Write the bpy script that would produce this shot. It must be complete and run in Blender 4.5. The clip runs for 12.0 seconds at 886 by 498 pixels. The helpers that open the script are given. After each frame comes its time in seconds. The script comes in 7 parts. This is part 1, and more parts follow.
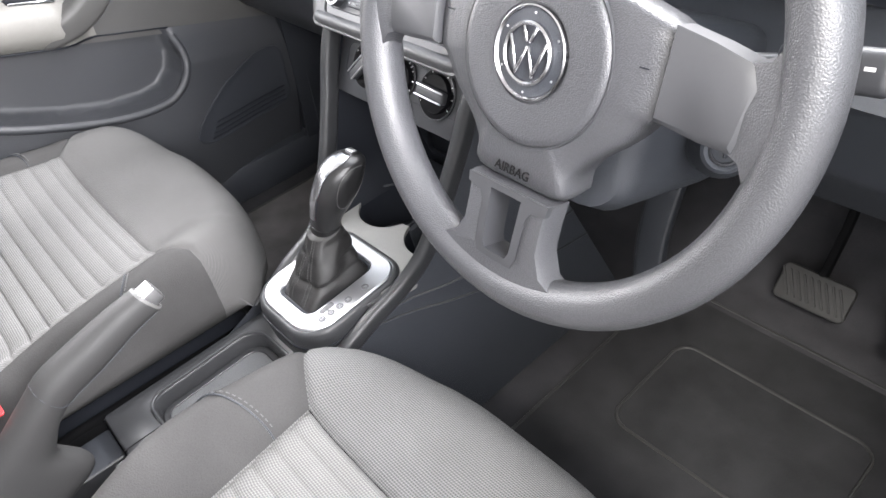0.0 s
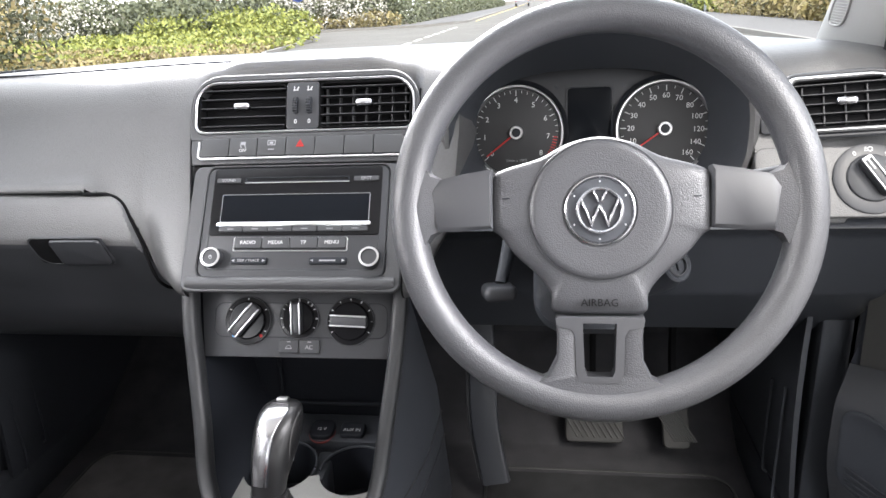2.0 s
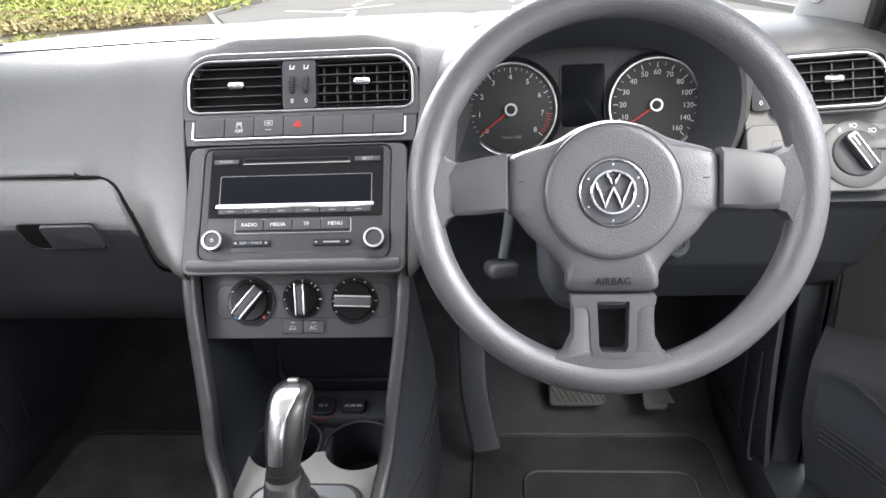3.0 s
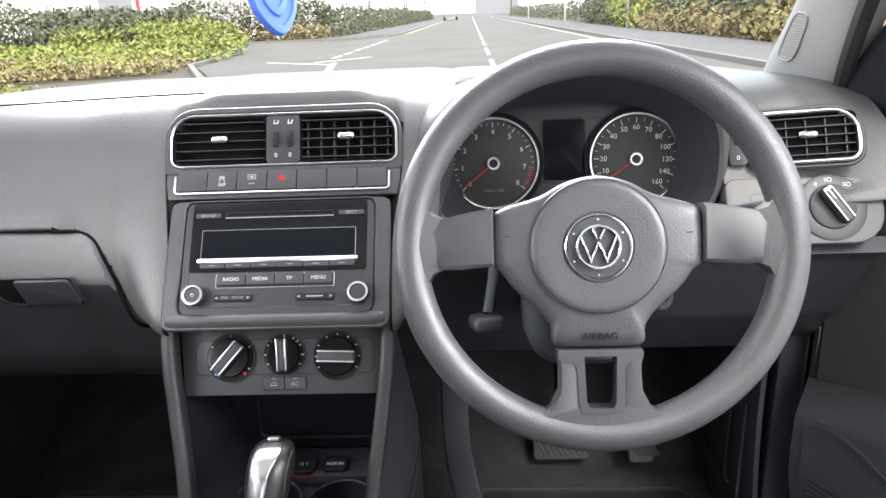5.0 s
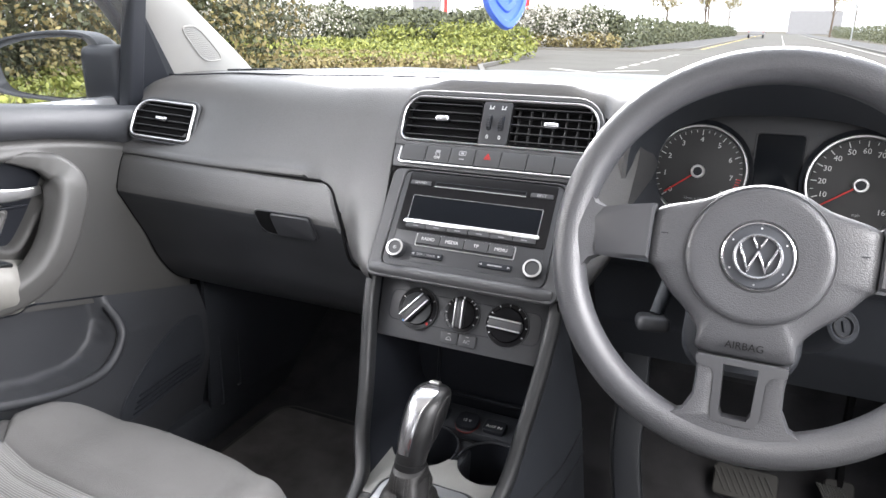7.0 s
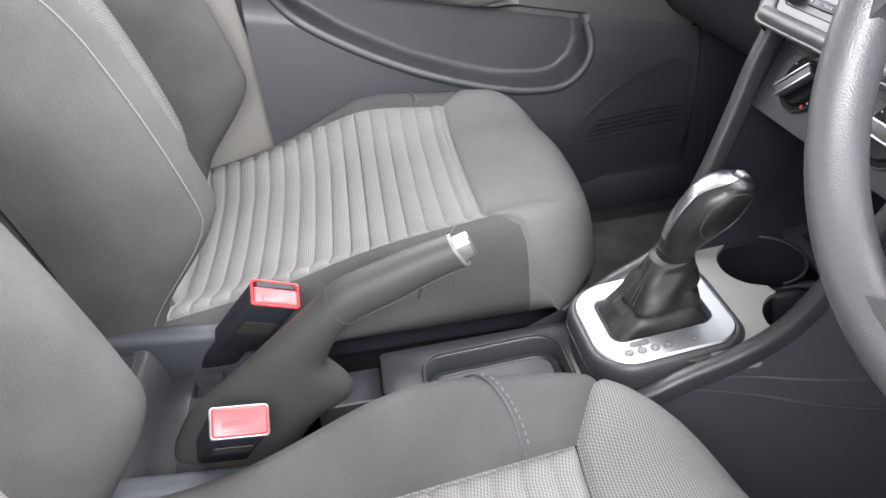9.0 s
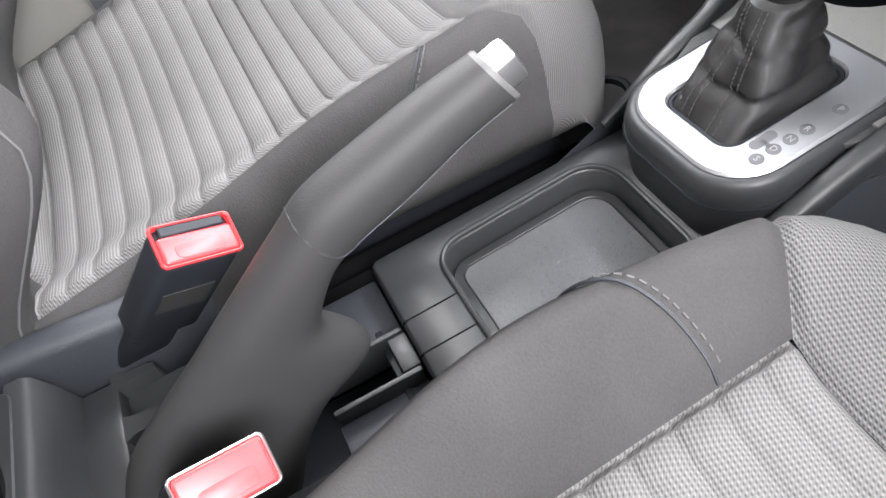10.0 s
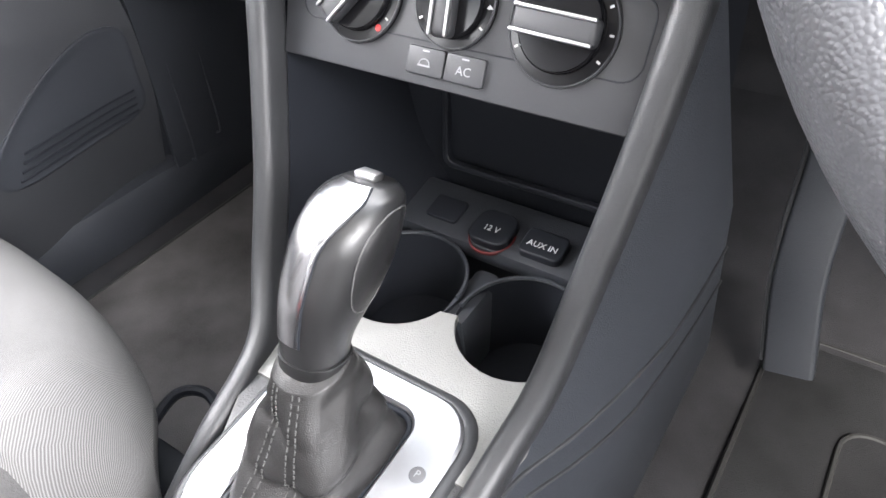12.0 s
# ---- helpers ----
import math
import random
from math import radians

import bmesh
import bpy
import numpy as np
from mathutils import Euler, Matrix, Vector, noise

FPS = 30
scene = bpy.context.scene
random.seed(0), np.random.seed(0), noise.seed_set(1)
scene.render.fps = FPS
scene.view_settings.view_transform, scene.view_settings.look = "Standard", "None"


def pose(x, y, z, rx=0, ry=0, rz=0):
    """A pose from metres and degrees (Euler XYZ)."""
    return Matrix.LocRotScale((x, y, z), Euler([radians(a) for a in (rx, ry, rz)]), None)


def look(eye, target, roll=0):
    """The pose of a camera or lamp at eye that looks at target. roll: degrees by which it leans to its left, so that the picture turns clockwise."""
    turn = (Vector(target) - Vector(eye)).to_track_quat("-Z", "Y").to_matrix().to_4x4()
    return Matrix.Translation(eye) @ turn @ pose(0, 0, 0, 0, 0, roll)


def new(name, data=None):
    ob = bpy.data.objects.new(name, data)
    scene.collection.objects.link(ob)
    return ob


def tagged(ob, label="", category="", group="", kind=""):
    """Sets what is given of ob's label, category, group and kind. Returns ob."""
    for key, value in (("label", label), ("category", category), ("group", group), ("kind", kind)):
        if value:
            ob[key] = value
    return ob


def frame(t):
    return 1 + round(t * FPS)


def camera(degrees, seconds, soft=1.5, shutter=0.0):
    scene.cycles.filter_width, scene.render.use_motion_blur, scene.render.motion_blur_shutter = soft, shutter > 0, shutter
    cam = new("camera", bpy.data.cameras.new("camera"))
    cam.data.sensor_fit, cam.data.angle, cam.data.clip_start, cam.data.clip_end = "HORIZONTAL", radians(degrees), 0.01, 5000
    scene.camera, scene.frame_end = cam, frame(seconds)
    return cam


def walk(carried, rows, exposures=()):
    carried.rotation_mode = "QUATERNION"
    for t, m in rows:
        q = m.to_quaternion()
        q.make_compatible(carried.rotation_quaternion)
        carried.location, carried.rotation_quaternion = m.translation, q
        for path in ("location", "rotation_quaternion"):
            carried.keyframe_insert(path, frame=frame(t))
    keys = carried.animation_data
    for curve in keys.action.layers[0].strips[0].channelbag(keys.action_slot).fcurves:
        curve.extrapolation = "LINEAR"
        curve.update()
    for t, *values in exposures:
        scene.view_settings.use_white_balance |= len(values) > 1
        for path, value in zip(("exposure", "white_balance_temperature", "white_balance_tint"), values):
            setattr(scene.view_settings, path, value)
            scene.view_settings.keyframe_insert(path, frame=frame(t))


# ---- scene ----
cam = camera(65.2, 12.0)
PATH = [
    (0, (0.6627, -0.3240, 1.1762), (-0.5543, 0.6115, -0.1059), -8.11),
    (0.5, (0.5917, -0.4157, 1.1849), (-0.3570, 1.0323, 0.1833), -5.55),
    (1, (0.4646, -0.5351, 1.1749), (-0.0372, 1.2155, 0.3480), -3.21),
    (1.5, (0.3748, -0.5929, 1.1594), (0.0514, 1.2705, 0.5089), -3.10),
    (2, (0.3125, -0.6190, 1.1564), (0.0243, 1.2444, 0.4894), -3.18),
    (2.5, (0.2779, -0.6423, 1.1842), (0.0157, 1.2025, 0.4577), -3.41),
    (3, (0.2547, -0.6299, 1.1814), (0.0940, 1.2085, 0.4104), -2.94),
    (5, (0.2477, -0.6245, 1.1867), (0.1513, 1.2666, 0.5427), -2.44),
    (5.5, (0.2479, -0.6261, 1.1868), (0.1342, 1.2716, 0.5657), -2.16),
    (6, (0.2498, -0.6290, 1.1817), (0.0696, 1.2679, 0.5739), -1.60),
    (6.5, (0.2755, -0.6499, 1.1821), (-0.1240, 1.2155, 0.5814), -0.69),
    (7, (0.3535, -0.6756, 1.1715), (-0.4434, 1.0539, 0.5602), 0.66),
    (7.2, (0.3926, -0.6812, 1.1686), (-0.5906, 0.9472, 0.5508), 0.92),
    (8.8, (0.5986, -0.3193, 1.1050), (-1.1035, -0.0925, 0.0797), -4.99),
    (9, (0.5792, -0.3053, 1.0743), (-1.0780, -0.1451, -0.0338), -5.53),
    (9.3, (0.5129, -0.3119, 1.0395), (-1.0222, -0.2088, -0.2383), -8.03),
    (9.5, (0.4776, -0.3235, 0.9894), (-1.0272, -0.2490, -0.3259), -11.06),
    (10, (0.3179, -0.3569, 0.9309), (-0.9706, -0.0783, -0.5731), -18.31),
    (10.2, (0.2764, -0.3432, 0.9145), (-0.9542, -0.0060, -0.6257), -22.95),
    (10.5, (0.2307, -0.3197, 0.9013), (-0.8405, 0.1677, -0.7158), -23.50),
    (11, (0.2122, -0.2579, 0.8887), (-0.6864, 0.4706, -0.7428), -17.27),
    (11.5, (0.2130, -0.1862, 0.8808), (-0.6401, 0.7980, -0.6369), -9.75),
    (11.9, (0.2212, -0.1670, 0.9216), (-0.6813, 1.0016, -0.4274), -3.94),
    (12, (0.2214, -0.1677, 0.9270), (-0.7039, 1.0672, -0.3453), -4.58),
]
EXPOSURES = [(0.0, 0.58), (0.5, 0.82), (1.0, 0.55), (1.5, 0.45), (2.5, 0.4), (3.2, 0.49), (4.8, 0.27), (5.5, 0.2), (6.5, 0.17), (7.2, 0.24), (8.8, 0.32), (9.2, 0.44), (9.5, 0.46), (10.0, 0.4), (10.5, 0.48), (11.0, 0.63), (11.5, 0.95), (12.0, 1.5)]
BASE = 2.28
walk(cam, [(t, look(eye, target, roll)) for t, eye, target, roll in PATH], [(t, BASE + e) for t, e in EXPOSURES])

# ---- light ----
world = bpy.data.worlds.new("sky")
scene.world = world
world.use_nodes = True
wn = world.node_tree
sky = wn.nodes.new("ShaderNodeTexSky")
sky.sky_type = "NISHITA"
sky.sun_disc = False
sky.sun_elevation = radians(48)
sky.sun_rotation = radians(150)
sky.dust_density = 4.0
sky.air_density = 1.0
soft = wn.nodes.new("ShaderNodeMixRGB")
soft.inputs[0].default_value = 0.75
soft.inputs[2].default_value = (7.0, 7.3, 7.6, 1)
wn.links.new(sky.outputs[0], soft.inputs[1])
wn.links.new(soft.outputs[0], wn.nodes["Background"].inputs[0])
wn.nodes["Background"].inputs[1].default_value = 0.12
sun_data = bpy.data.lights.new("sun", "SUN")
sun_data.energy = 0.7
sun_data.angle = radians(12)
sun_data.color = (1.0, 0.96, 0.9)
sun = new("sun", sun_data)
sun.matrix_world = look((3.0, -5.0, 7.0), (0, 0, 0))


# daylight of the windscreen, the open door, the rear and side windows
for place, aim, w, h, watts in (((0.80, 0.0, 0.78), (-0.2, 0.32, 0.62), 0.70, 0.55, 0.3), ((0.0, 0.50, 1.30), (0.0, -0.70, 0.80), 1.05, 0.34, 3.8), ((0.0, -1.72, 1.15), (0.0, 0.3, 0.75), 1.15, 0.40, 0.4), ((-0.735, -0.28, 1.21), (0.36, -0.45, 0.80), 0.50, 0.28, 1.7), ((0.735, -0.28, 1.21), (-0.36, -0.64, 0.92), 0.50, 0.28, 3.2), ((-0.73, -1.0, 1.2), (0.2, -0.2, 0.8), 0.6, 0.28, 0.5), ((0.73, -1.0, 1.2), (-0.2, -0.2, 0.8), 0.6, 0.28, 0.5)):
    data = bpy.data.lights.new("window_light", "AREA")
    data.shape, data.size, data.size_y, data.energy, data.color = "RECTANGLE", w, h, watts, (1.0, 0.98, 1.005)
    data.spread = radians(120)
    new("window_light", data).matrix_world = look(place, aim)


# ---- materials ----
def material(name, colour, rough=0.5, metal=0.0, grain=0.0, scale=300.0, kind="noise", vary=0.12, spec=0.5, stain=6.0):
    m = bpy.data.materials.new(name)
    m.use_nodes = True
    n, l = m.node_tree.nodes, m.node_tree.links
    b = n["Principled BSDF"]
    b.inputs["Roughness"].default_value = rough
    b.inputs["Metallic"].default_value = metal
    b.inputs["Specular IOR Level"].default_value = spec
    tc = n.new("ShaderNodeTexCoord")
    big = n.new("ShaderNodeTexNoise")
    big.inputs["Scale"].default_value = stain
    big.inputs["Detail"].default_value = 6
    l.new(tc.outputs["Object"], big.inputs["Vector"])
    fine = n.new("ShaderNodeTexVoronoi" if kind in ("cells", "pebble") else "ShaderNodeTexNoise")
    fine.inputs["Scale"].default_value = scale
    if kind == "cells":
        fine.feature = "DISTANCE_TO_EDGE"
    l.new(tc.outputs["Object"], fine.inputs["Vector"])
    add = n.new("ShaderNodeMath")
    add.operation = "MULTIPLY_ADD"
    add.inputs[1].default_value = {"cells": 0.9, "pebble": 0.5}.get(kind, 0.35)
    grainy = fine.outputs[0]
    if kind == "cells":
        crease = n.new("ShaderNodeMapRange")
        crease.inputs["From Max"].default_value = 0.14
        l.new(fine.outputs[0], crease.inputs["Value"])
        grainy = crease.outputs[0]
    if kind == "pebble":
        fine.feature = "SMOOTH_F1"
        fine.inputs["Smoothness"].default_value = 0.35
        crease = n.new("ShaderNodeMapRange")
        crease.inputs["From Max"].default_value = 0.75
        crease.inputs["To Min"].default_value, crease.inputs["To Max"].default_value = 1.0, 0.0
        l.new(fine.outputs["Distance"], crease.inputs["Value"])
        grainy = crease.outputs[0]
    l.new(grainy, add.inputs[0])
    l.new(big.outputs[0], add.inputs[2])
    ramp = n.new("ShaderNodeMapRange")
    ramp.inputs["From Min"].default_value = 0.35
    ramp.inputs["From Max"].default_value = 1.05
    ramp.inputs["To Min"].default_value = 1 - vary
    ramp.inputs["To Max"].default_value = 1 + vary
    l.new(add.outputs[0], ramp.inputs["Value"])
    mul = n.new("ShaderNodeVectorMath")
    mul.operation = "SCALE"
    mul.inputs[0].default_value = colour[:3]
    l.new(ramp.outputs[0], mul.inputs["Scale"])
    l.new(mul.outputs[0], b.inputs["Base Color"])
    worn = n.new("ShaderNodeMapRange")
    worn.inputs["To Min"].default_value = max(0.02, rough - 0.09)
    worn.inputs["To Max"].default_value = min(1.0, rough + 0.11)
    if rough > 0.15:
        l.new(big.outputs[0], worn.inputs["Value"])
        l.new(worn.outputs[0], b.inputs["Roughness"])
    if grain:
        bump = n.new("ShaderNodeBump")
        bump.inputs["Strength"].default_value = min(1.0, grain)
        bump.inputs["Distance"].default_value = {"soil": 0.02, "cells": 0.0004, "pebble": 0.0006}.get(kind, 0.0006)
        l.new(grainy, bump.inputs["Height"])
        l.new(bump.outputs[0], b.inputs["Normal"])
    return m


def weave(name, light, dark, pitch=0.0035, strength=0.7, rough=0.95, twill=False):
    """Woven cloth: two crossed waves of the thread's pitch."""
    m = bpy.data.materials.new(name)
    m.use_nodes = True
    n, l = m.node_tree.nodes, m.node_tree.links
    b = n["Principled BSDF"]
    b.inputs["Roughness"].default_value = rough
    b.inputs["Specular IOR Level"].default_value = 0.15
    tc = n.new("ShaderNodeTexCoord")
    sep = n.new("ShaderNodeSeparateXYZ")
    l.new(tc.outputs["UV"], sep.inputs[0])
    waves = []
    wob = n.new("ShaderNodeTexNoise")
    wob.inputs["Scale"].default_value = 55
    wob.inputs["Detail"].default_value = 3
    l.new(tc.outputs["Object"], wob.inputs["Vector"])
    wobbled = []
    slant = n.new("ShaderNodeMath")
    slant.operation = "MULTIPLY_ADD"
    slant.inputs[1].default_value = 0.6
    l.new(sep.outputs["Y"], slant.inputs[0])
    l.new(sep.outputs["X"], slant.inputs[2])
    for source in (slant.outputs[0], sep.outputs["Y"]):
        w = n.new("ShaderNodeMath")
        w.operation = "MULTIPLY_ADD"
        w.inputs[1].default_value = 0.0011
        l.new(wob.outputs[0], w.inputs[0])
        l.new(source, w.inputs[2])
        wobbled.append(w.outputs[0])
    for source, k in ((wobbled[0], 1.0), (wobbled[1], 1.0)):
        s = n.new("ShaderNodeMath")
        s.operation = "MULTIPLY"
        s.inputs[1].default_value = 2 * math.pi / pitch * k
        l.new(source, s.inputs[0])
        w = n.new("ShaderNodeMath")
        w.operation = "SINE"
        l.new(s.outputs[0], w.inputs[0])
        waves.append(w)
    both = n.new("ShaderNodeMath")
    both.operation = "MULTIPLY"
    if twill:
        l.new(waves[0].outputs[0], both.inputs[0])
        both.inputs[1].default_value = 0.8
    else:
        rows = n.new("ShaderNodeMath")
        rows.operation = "MULTIPLY_ADD"
        rows.inputs[1].default_value, rows.inputs[2].default_value = 0.55, 0.5
        l.new(waves[0].outputs[0], rows.inputs[0])
        l.new(rows.outputs[0], both.inputs[0])
        l.new(waves[1].outputs[0], both.inputs[1])
    big = n.new("ShaderNodeTexNoise")
    big.inputs["Scale"].default_value = 9
    big.inputs["Detail"].default_value = 5
    l.new(tc.outputs["Object"], big.inputs["Vector"])
    fac = n.new("ShaderNodeMapRange")
    fac.inputs["From Min"].default_value = -0.75
    fac.inputs["From Max"].default_value = 0.85
    l.new(both.outputs[0], fac.inputs["Value"])
    mix = n.new("ShaderNodeMixRGB")
    mix.inputs[1].default_value = (*dark, 1)
    mix.inputs[2].default_value = (*light, 1)
    l.new(fac.outputs[0], mix.inputs[0])
    tone = n.new("ShaderNodeMapRange")
    tone.inputs["To Min"].default_value = 0.8
    tone.inputs["To Max"].default_value = 1.2
    l.new(big.outputs[0], tone.inputs["Value"])
    mul = n.new("ShaderNodeVectorMath")
    mul.operation = "SCALE"
    l.new(mix.outputs[0], mul.inputs[0])
    l.new(tone.outputs[0], mul.inputs["Scale"])
    l.new(mul.outputs[0], b.inputs["Base Color"])
    bump = n.new("ShaderNodeBump")
    bump.inputs["Strength"].default_value = strength
    bump.inputs["Distance"].default_value = 0.0005
    l.new(both.outputs[0], bump.inputs["Height"])
    l.new(bump.outputs[0], b.inputs["Normal"])
    return m


def plain_gloss(name, colour, rough, metal=0.0):
    m = material(name, colour, rough, metal, vary=0.04)
    return m


def glass_material(name, gloss=0.05, tint=(1, 1, 1)):
    m = bpy.data.materials.new(name)
    m.use_nodes = True
    n, l = m.node_tree.nodes, m.node_tree.links
    clear = n.new("ShaderNodeBsdfTransparent")
    clear.inputs[0].default_value = (*tint, 1)
    shine = n.new("ShaderNodeBsdfGlossy")
    shine.inputs["Roughness"].default_value = 0.02
    mix = n.new("ShaderNodeMixShader")
    mix.inputs[0].default_value = gloss
    l.new(clear.outputs[0], mix.inputs[1])
    l.new(shine.outputs[0], mix.inputs[2])
    l.new(mix.outputs[0], n["Material Output"].inputs[0])
    return m


DASH = material("grained_dark_plastic", (0.062, 0.0612, 0.062), 0.43, grain=0.4, scale=640, kind="pebble", vary=0.16, spec=0.5)
FASCIA = material("fine_grained_fascia", (0.030, 0.0305, 0.033), 0.43, grain=0.3, scale=620, kind="cells", vary=0.12)
DASH_SMOOTH = material("satin_dark_plastic", (0.029, 0.030, 0.0335), 0.43, grain=0.1, scale=900, spec=0.4)
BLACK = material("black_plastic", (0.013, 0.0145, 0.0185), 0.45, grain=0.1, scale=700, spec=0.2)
LOWER = material("hard_lower_plastic", (0.027, 0.0295, 0.035), 0.46, grain=0.35, scale=500, kind="cells", spec=0.35)
GLOSS = plain_gloss("gloss_black", (0.006, 0.006, 0.007), 0.14)
GLOSS.node_tree.nodes["Principled BSDF"].inputs["Specular IOR Level"].default_value = 0.18
WHEEL = material("wheel_skin", (0.041, 0.0418, 0.0458), 0.37, grain=0.38, scale=860, kind="pebble", vary=0.2)
WHEEL_SMOOTH = material("wheel_satin", (0.026, 0.0267, 0.030), 0.52, grain=0.05, scale=900)
# near-black: shade painted into gaps and recesses; also joints and lettering
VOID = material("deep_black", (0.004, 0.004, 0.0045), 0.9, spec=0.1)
CHROME = plain_gloss("chrome", (0.8, 0.8, 0.81), 0.16, 1.0)
SATIN = material("satin_silver", (0.53, 0.53, 0.54), 0.36, 1.0, vary=0.05)
WHITE = plain_gloss("white_print", (0.5, 0.5, 0.5), 0.6)
GREY_PRINT = plain_gloss("grey_print", (0.25, 0.25, 0.26), 0.6)
RED = plain_gloss("red_print", (0.4, 0.012, 0.012), 0.4)
DULL_RED = plain_gloss("dull_red_ring", (0.10, 0.008, 0.008), 0.5)
BLUE_DOT = plain_gloss("blue_print", (0.08, 0.35, 0.75), 0.4)
RED_PLASTIC = material("red_buckle_plastic", (0.55, 0.032, 0.037), 0.35, vary=0.1)
CLOTH = material("side_cloth", (0.047, 0.0462, 0.046), 0.95, grain=1.0, scale=650, vary=0.38, spec=0.15, stain=9)
WEAVE = weave("front_weave", (0.158, 0.156, 0.155), (0.05, 0.051, 0.052), pitch=0.0028, strength=0.9)
RIB = weave("ribbed_weave", (0.190, 0.1865, 0.183), (0.080, 0.0803, 0.080), pitch=0.0028, strength=0.7)
TWILL = weave("nose_weave", (0.124, 0.1218, 0.1205), (0.06, 0.059, 0.0585), pitch=0.0013, strength=0.4, twill=True)
CONSOLE = material("console_plastic", (0.025, 0.0257, 0.0275), 0.34, grain=0.22, scale=760, kind="cells", vary=0.16, spec=0.4)
# base raised well above the console's to carry the window sheen on the floor
TRAY = material("tray_plastic_sheen", (0.105, 0.107, 0.111), 0.33, grain=0.8, scale=380, kind="cells", vary=0.2)
MARK = material("mark_grey", (0.085, 0.085, 0.09), 0.5)
# slat bodies blackened for the shade between them
SLAT = material("vent_black", (0.006, 0.0062, 0.007), 0.6, grain=0.1, scale=700, spec=0.12)
SWITCH = material("switch_plastic", (0.030, 0.0305, 0.0325), 0.45, grain=0.15, scale=700)
EMBLEM = material("emblem_metal", (0.46, 0.46, 0.48), 0.22, 1.0, vary=0.05)
KNOB_SKIN = material("knob_leather", (0.010, 0.010, 0.0105), 0.3, grain=0.15, scale=900, kind="cells")
PLATE_METAL = material("plate_metal", (0.48, 0.48, 0.495), 0.4, 1.0, vary=0.06)
SEW = material("dark_thread", (0.026, 0.0255, 0.025), 0.8)
THREAD = material("grey_thread", (0.085, 0.085, 0.086), 0.9)
LEATHER = material("boot_leather", (0.011, 0.0107, 0.0107), 0.31, grain=0.35, scale=800, kind="cells", vary=0.2, spec=0.33)
CARPET = material("dark_carpet", (0.032, 0.0318, 0.0345), 1.0, grain=1.0, scale=700, vary=0.45, spec=0.1, stain=14)
# brownish stained carpet, its tone raised in place of light in the passenger footwell
FOOT_CARPET = material("brown_lifted_foot_carpet", (0.092, 0.087, 0.087), 1.0, grain=1.0, scale=800, vary=0.5, spec=0.1, stain=11)
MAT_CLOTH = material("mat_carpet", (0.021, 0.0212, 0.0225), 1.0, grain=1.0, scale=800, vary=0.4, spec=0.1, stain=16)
DOOR_PANEL = material("door_grey_plastic", (0.053, 0.052, 0.0505), 0.5, grain=0.3, scale=520, kind="cells")
DOOR_LIGHT = material("door_light_plastic", (0.16, 0.1552, 0.144), 0.55, grain=0.3, scale=520, kind="cells")
DOOR_MID = material("door_mid_plastic", (0.032, 0.0335, 0.0375), 0.42, grain=0.35, scale=480, kind="cells")
PILLAR = material("pillar_trim", (0.34, 0.334, 0.322), 0.7, grain=0.2, scale=800)
HEADLINER = material("headliner", (0.62, 0.61, 0.58), 0.95, grain=0.3, scale=700)
PLATE_GREY = material("console_grey", (0.17, 0.168, 0.162), 0.5, grain=0.35, scale=520, kind="cells")
GRIP_SKIN = material("grip_plastic", (0.025, 0.0248, 0.025), 0.58, grain=0.3, scale=1100, spec=0.28)
LIP_GREY = material("grip_end_plastic", (0.075, 0.074, 0.073), 0.55)
RUBBER = material("rubber", (0.018, 0.018, 0.018), 0.6, grain=0.3, scale=600)
PEDAL = material("worn_pedal", (0.02, 0.0198, 0.0195), 0.7, grain=0.4, scale=300)
SCREEN = plain_gloss("dark_screen", (0.006, 0.007, 0.009), 0.2)
SCREEN.node_tree.nodes["Principled BSDF"].inputs["Specular IOR Level"].default_value = 0.05
DIAL = material("dial_face", (0.02, 0.02, 0.021), 0.6)
FRESH = material("blue_rubber", (0.05, 0.12, 0.5), 0.55, vary=0.08)
GLASS = glass_material("clear_glass")
MIRROR = plain_gloss("mirror_silver", (0.9, 0.9, 0.9), 0.01, 1.0)
BODY = plain_gloss("silver_paint", (0.5, 0.51, 0.53), 0.25, 0.6)
ASPHALT = material("asphalt", (0.105, 0.10, 0.092), 0.95, grain=0.6, scale=60, kind="soil", vary=0.22, spec=0.15, stain=0.35)
PAVE = material("pavement", (0.075, 0.072, 0.07), 0.95, grain=0.4, scale=40, kind="soil", stain=0.6)
PAINT = material("road_paint", (0.42, 0.41, 0.37), 0.8, vary=0.35, stain=3)
YELLOW = material("yellow_paint", (0.65, 0.5, 0.12), 0.8, vary=0.2, stain=3)
KERB = material("kerb_stone", (0.14, 0.132, 0.12), 0.9, stain=2)
SOIL = material("verge_soil", (0.06, 0.048, 0.03), 1.0, grain=0.8, scale=8, kind="soil", vary=0.3, stain=0.8)
WALL_WHITE = material("white_cladding", (0.85, 0.85, 0.85), 0.6, vary=0.05, stain=1)
WALL_DARK = material("dark_cladding", (0.2, 0.2, 0.21), 0.6, vary=0.1, stain=1)
RED_POST = material("red_steel", (0.6, 0.03, 0.03), 0.5)
STEEL = material("grey_steel", (0.35, 0.36, 0.37), 0.5, 0.4)
TRUNK = material("bark", (0.1, 0.075, 0.055), 0.95, grain=0.6, scale=20, kind="soil")


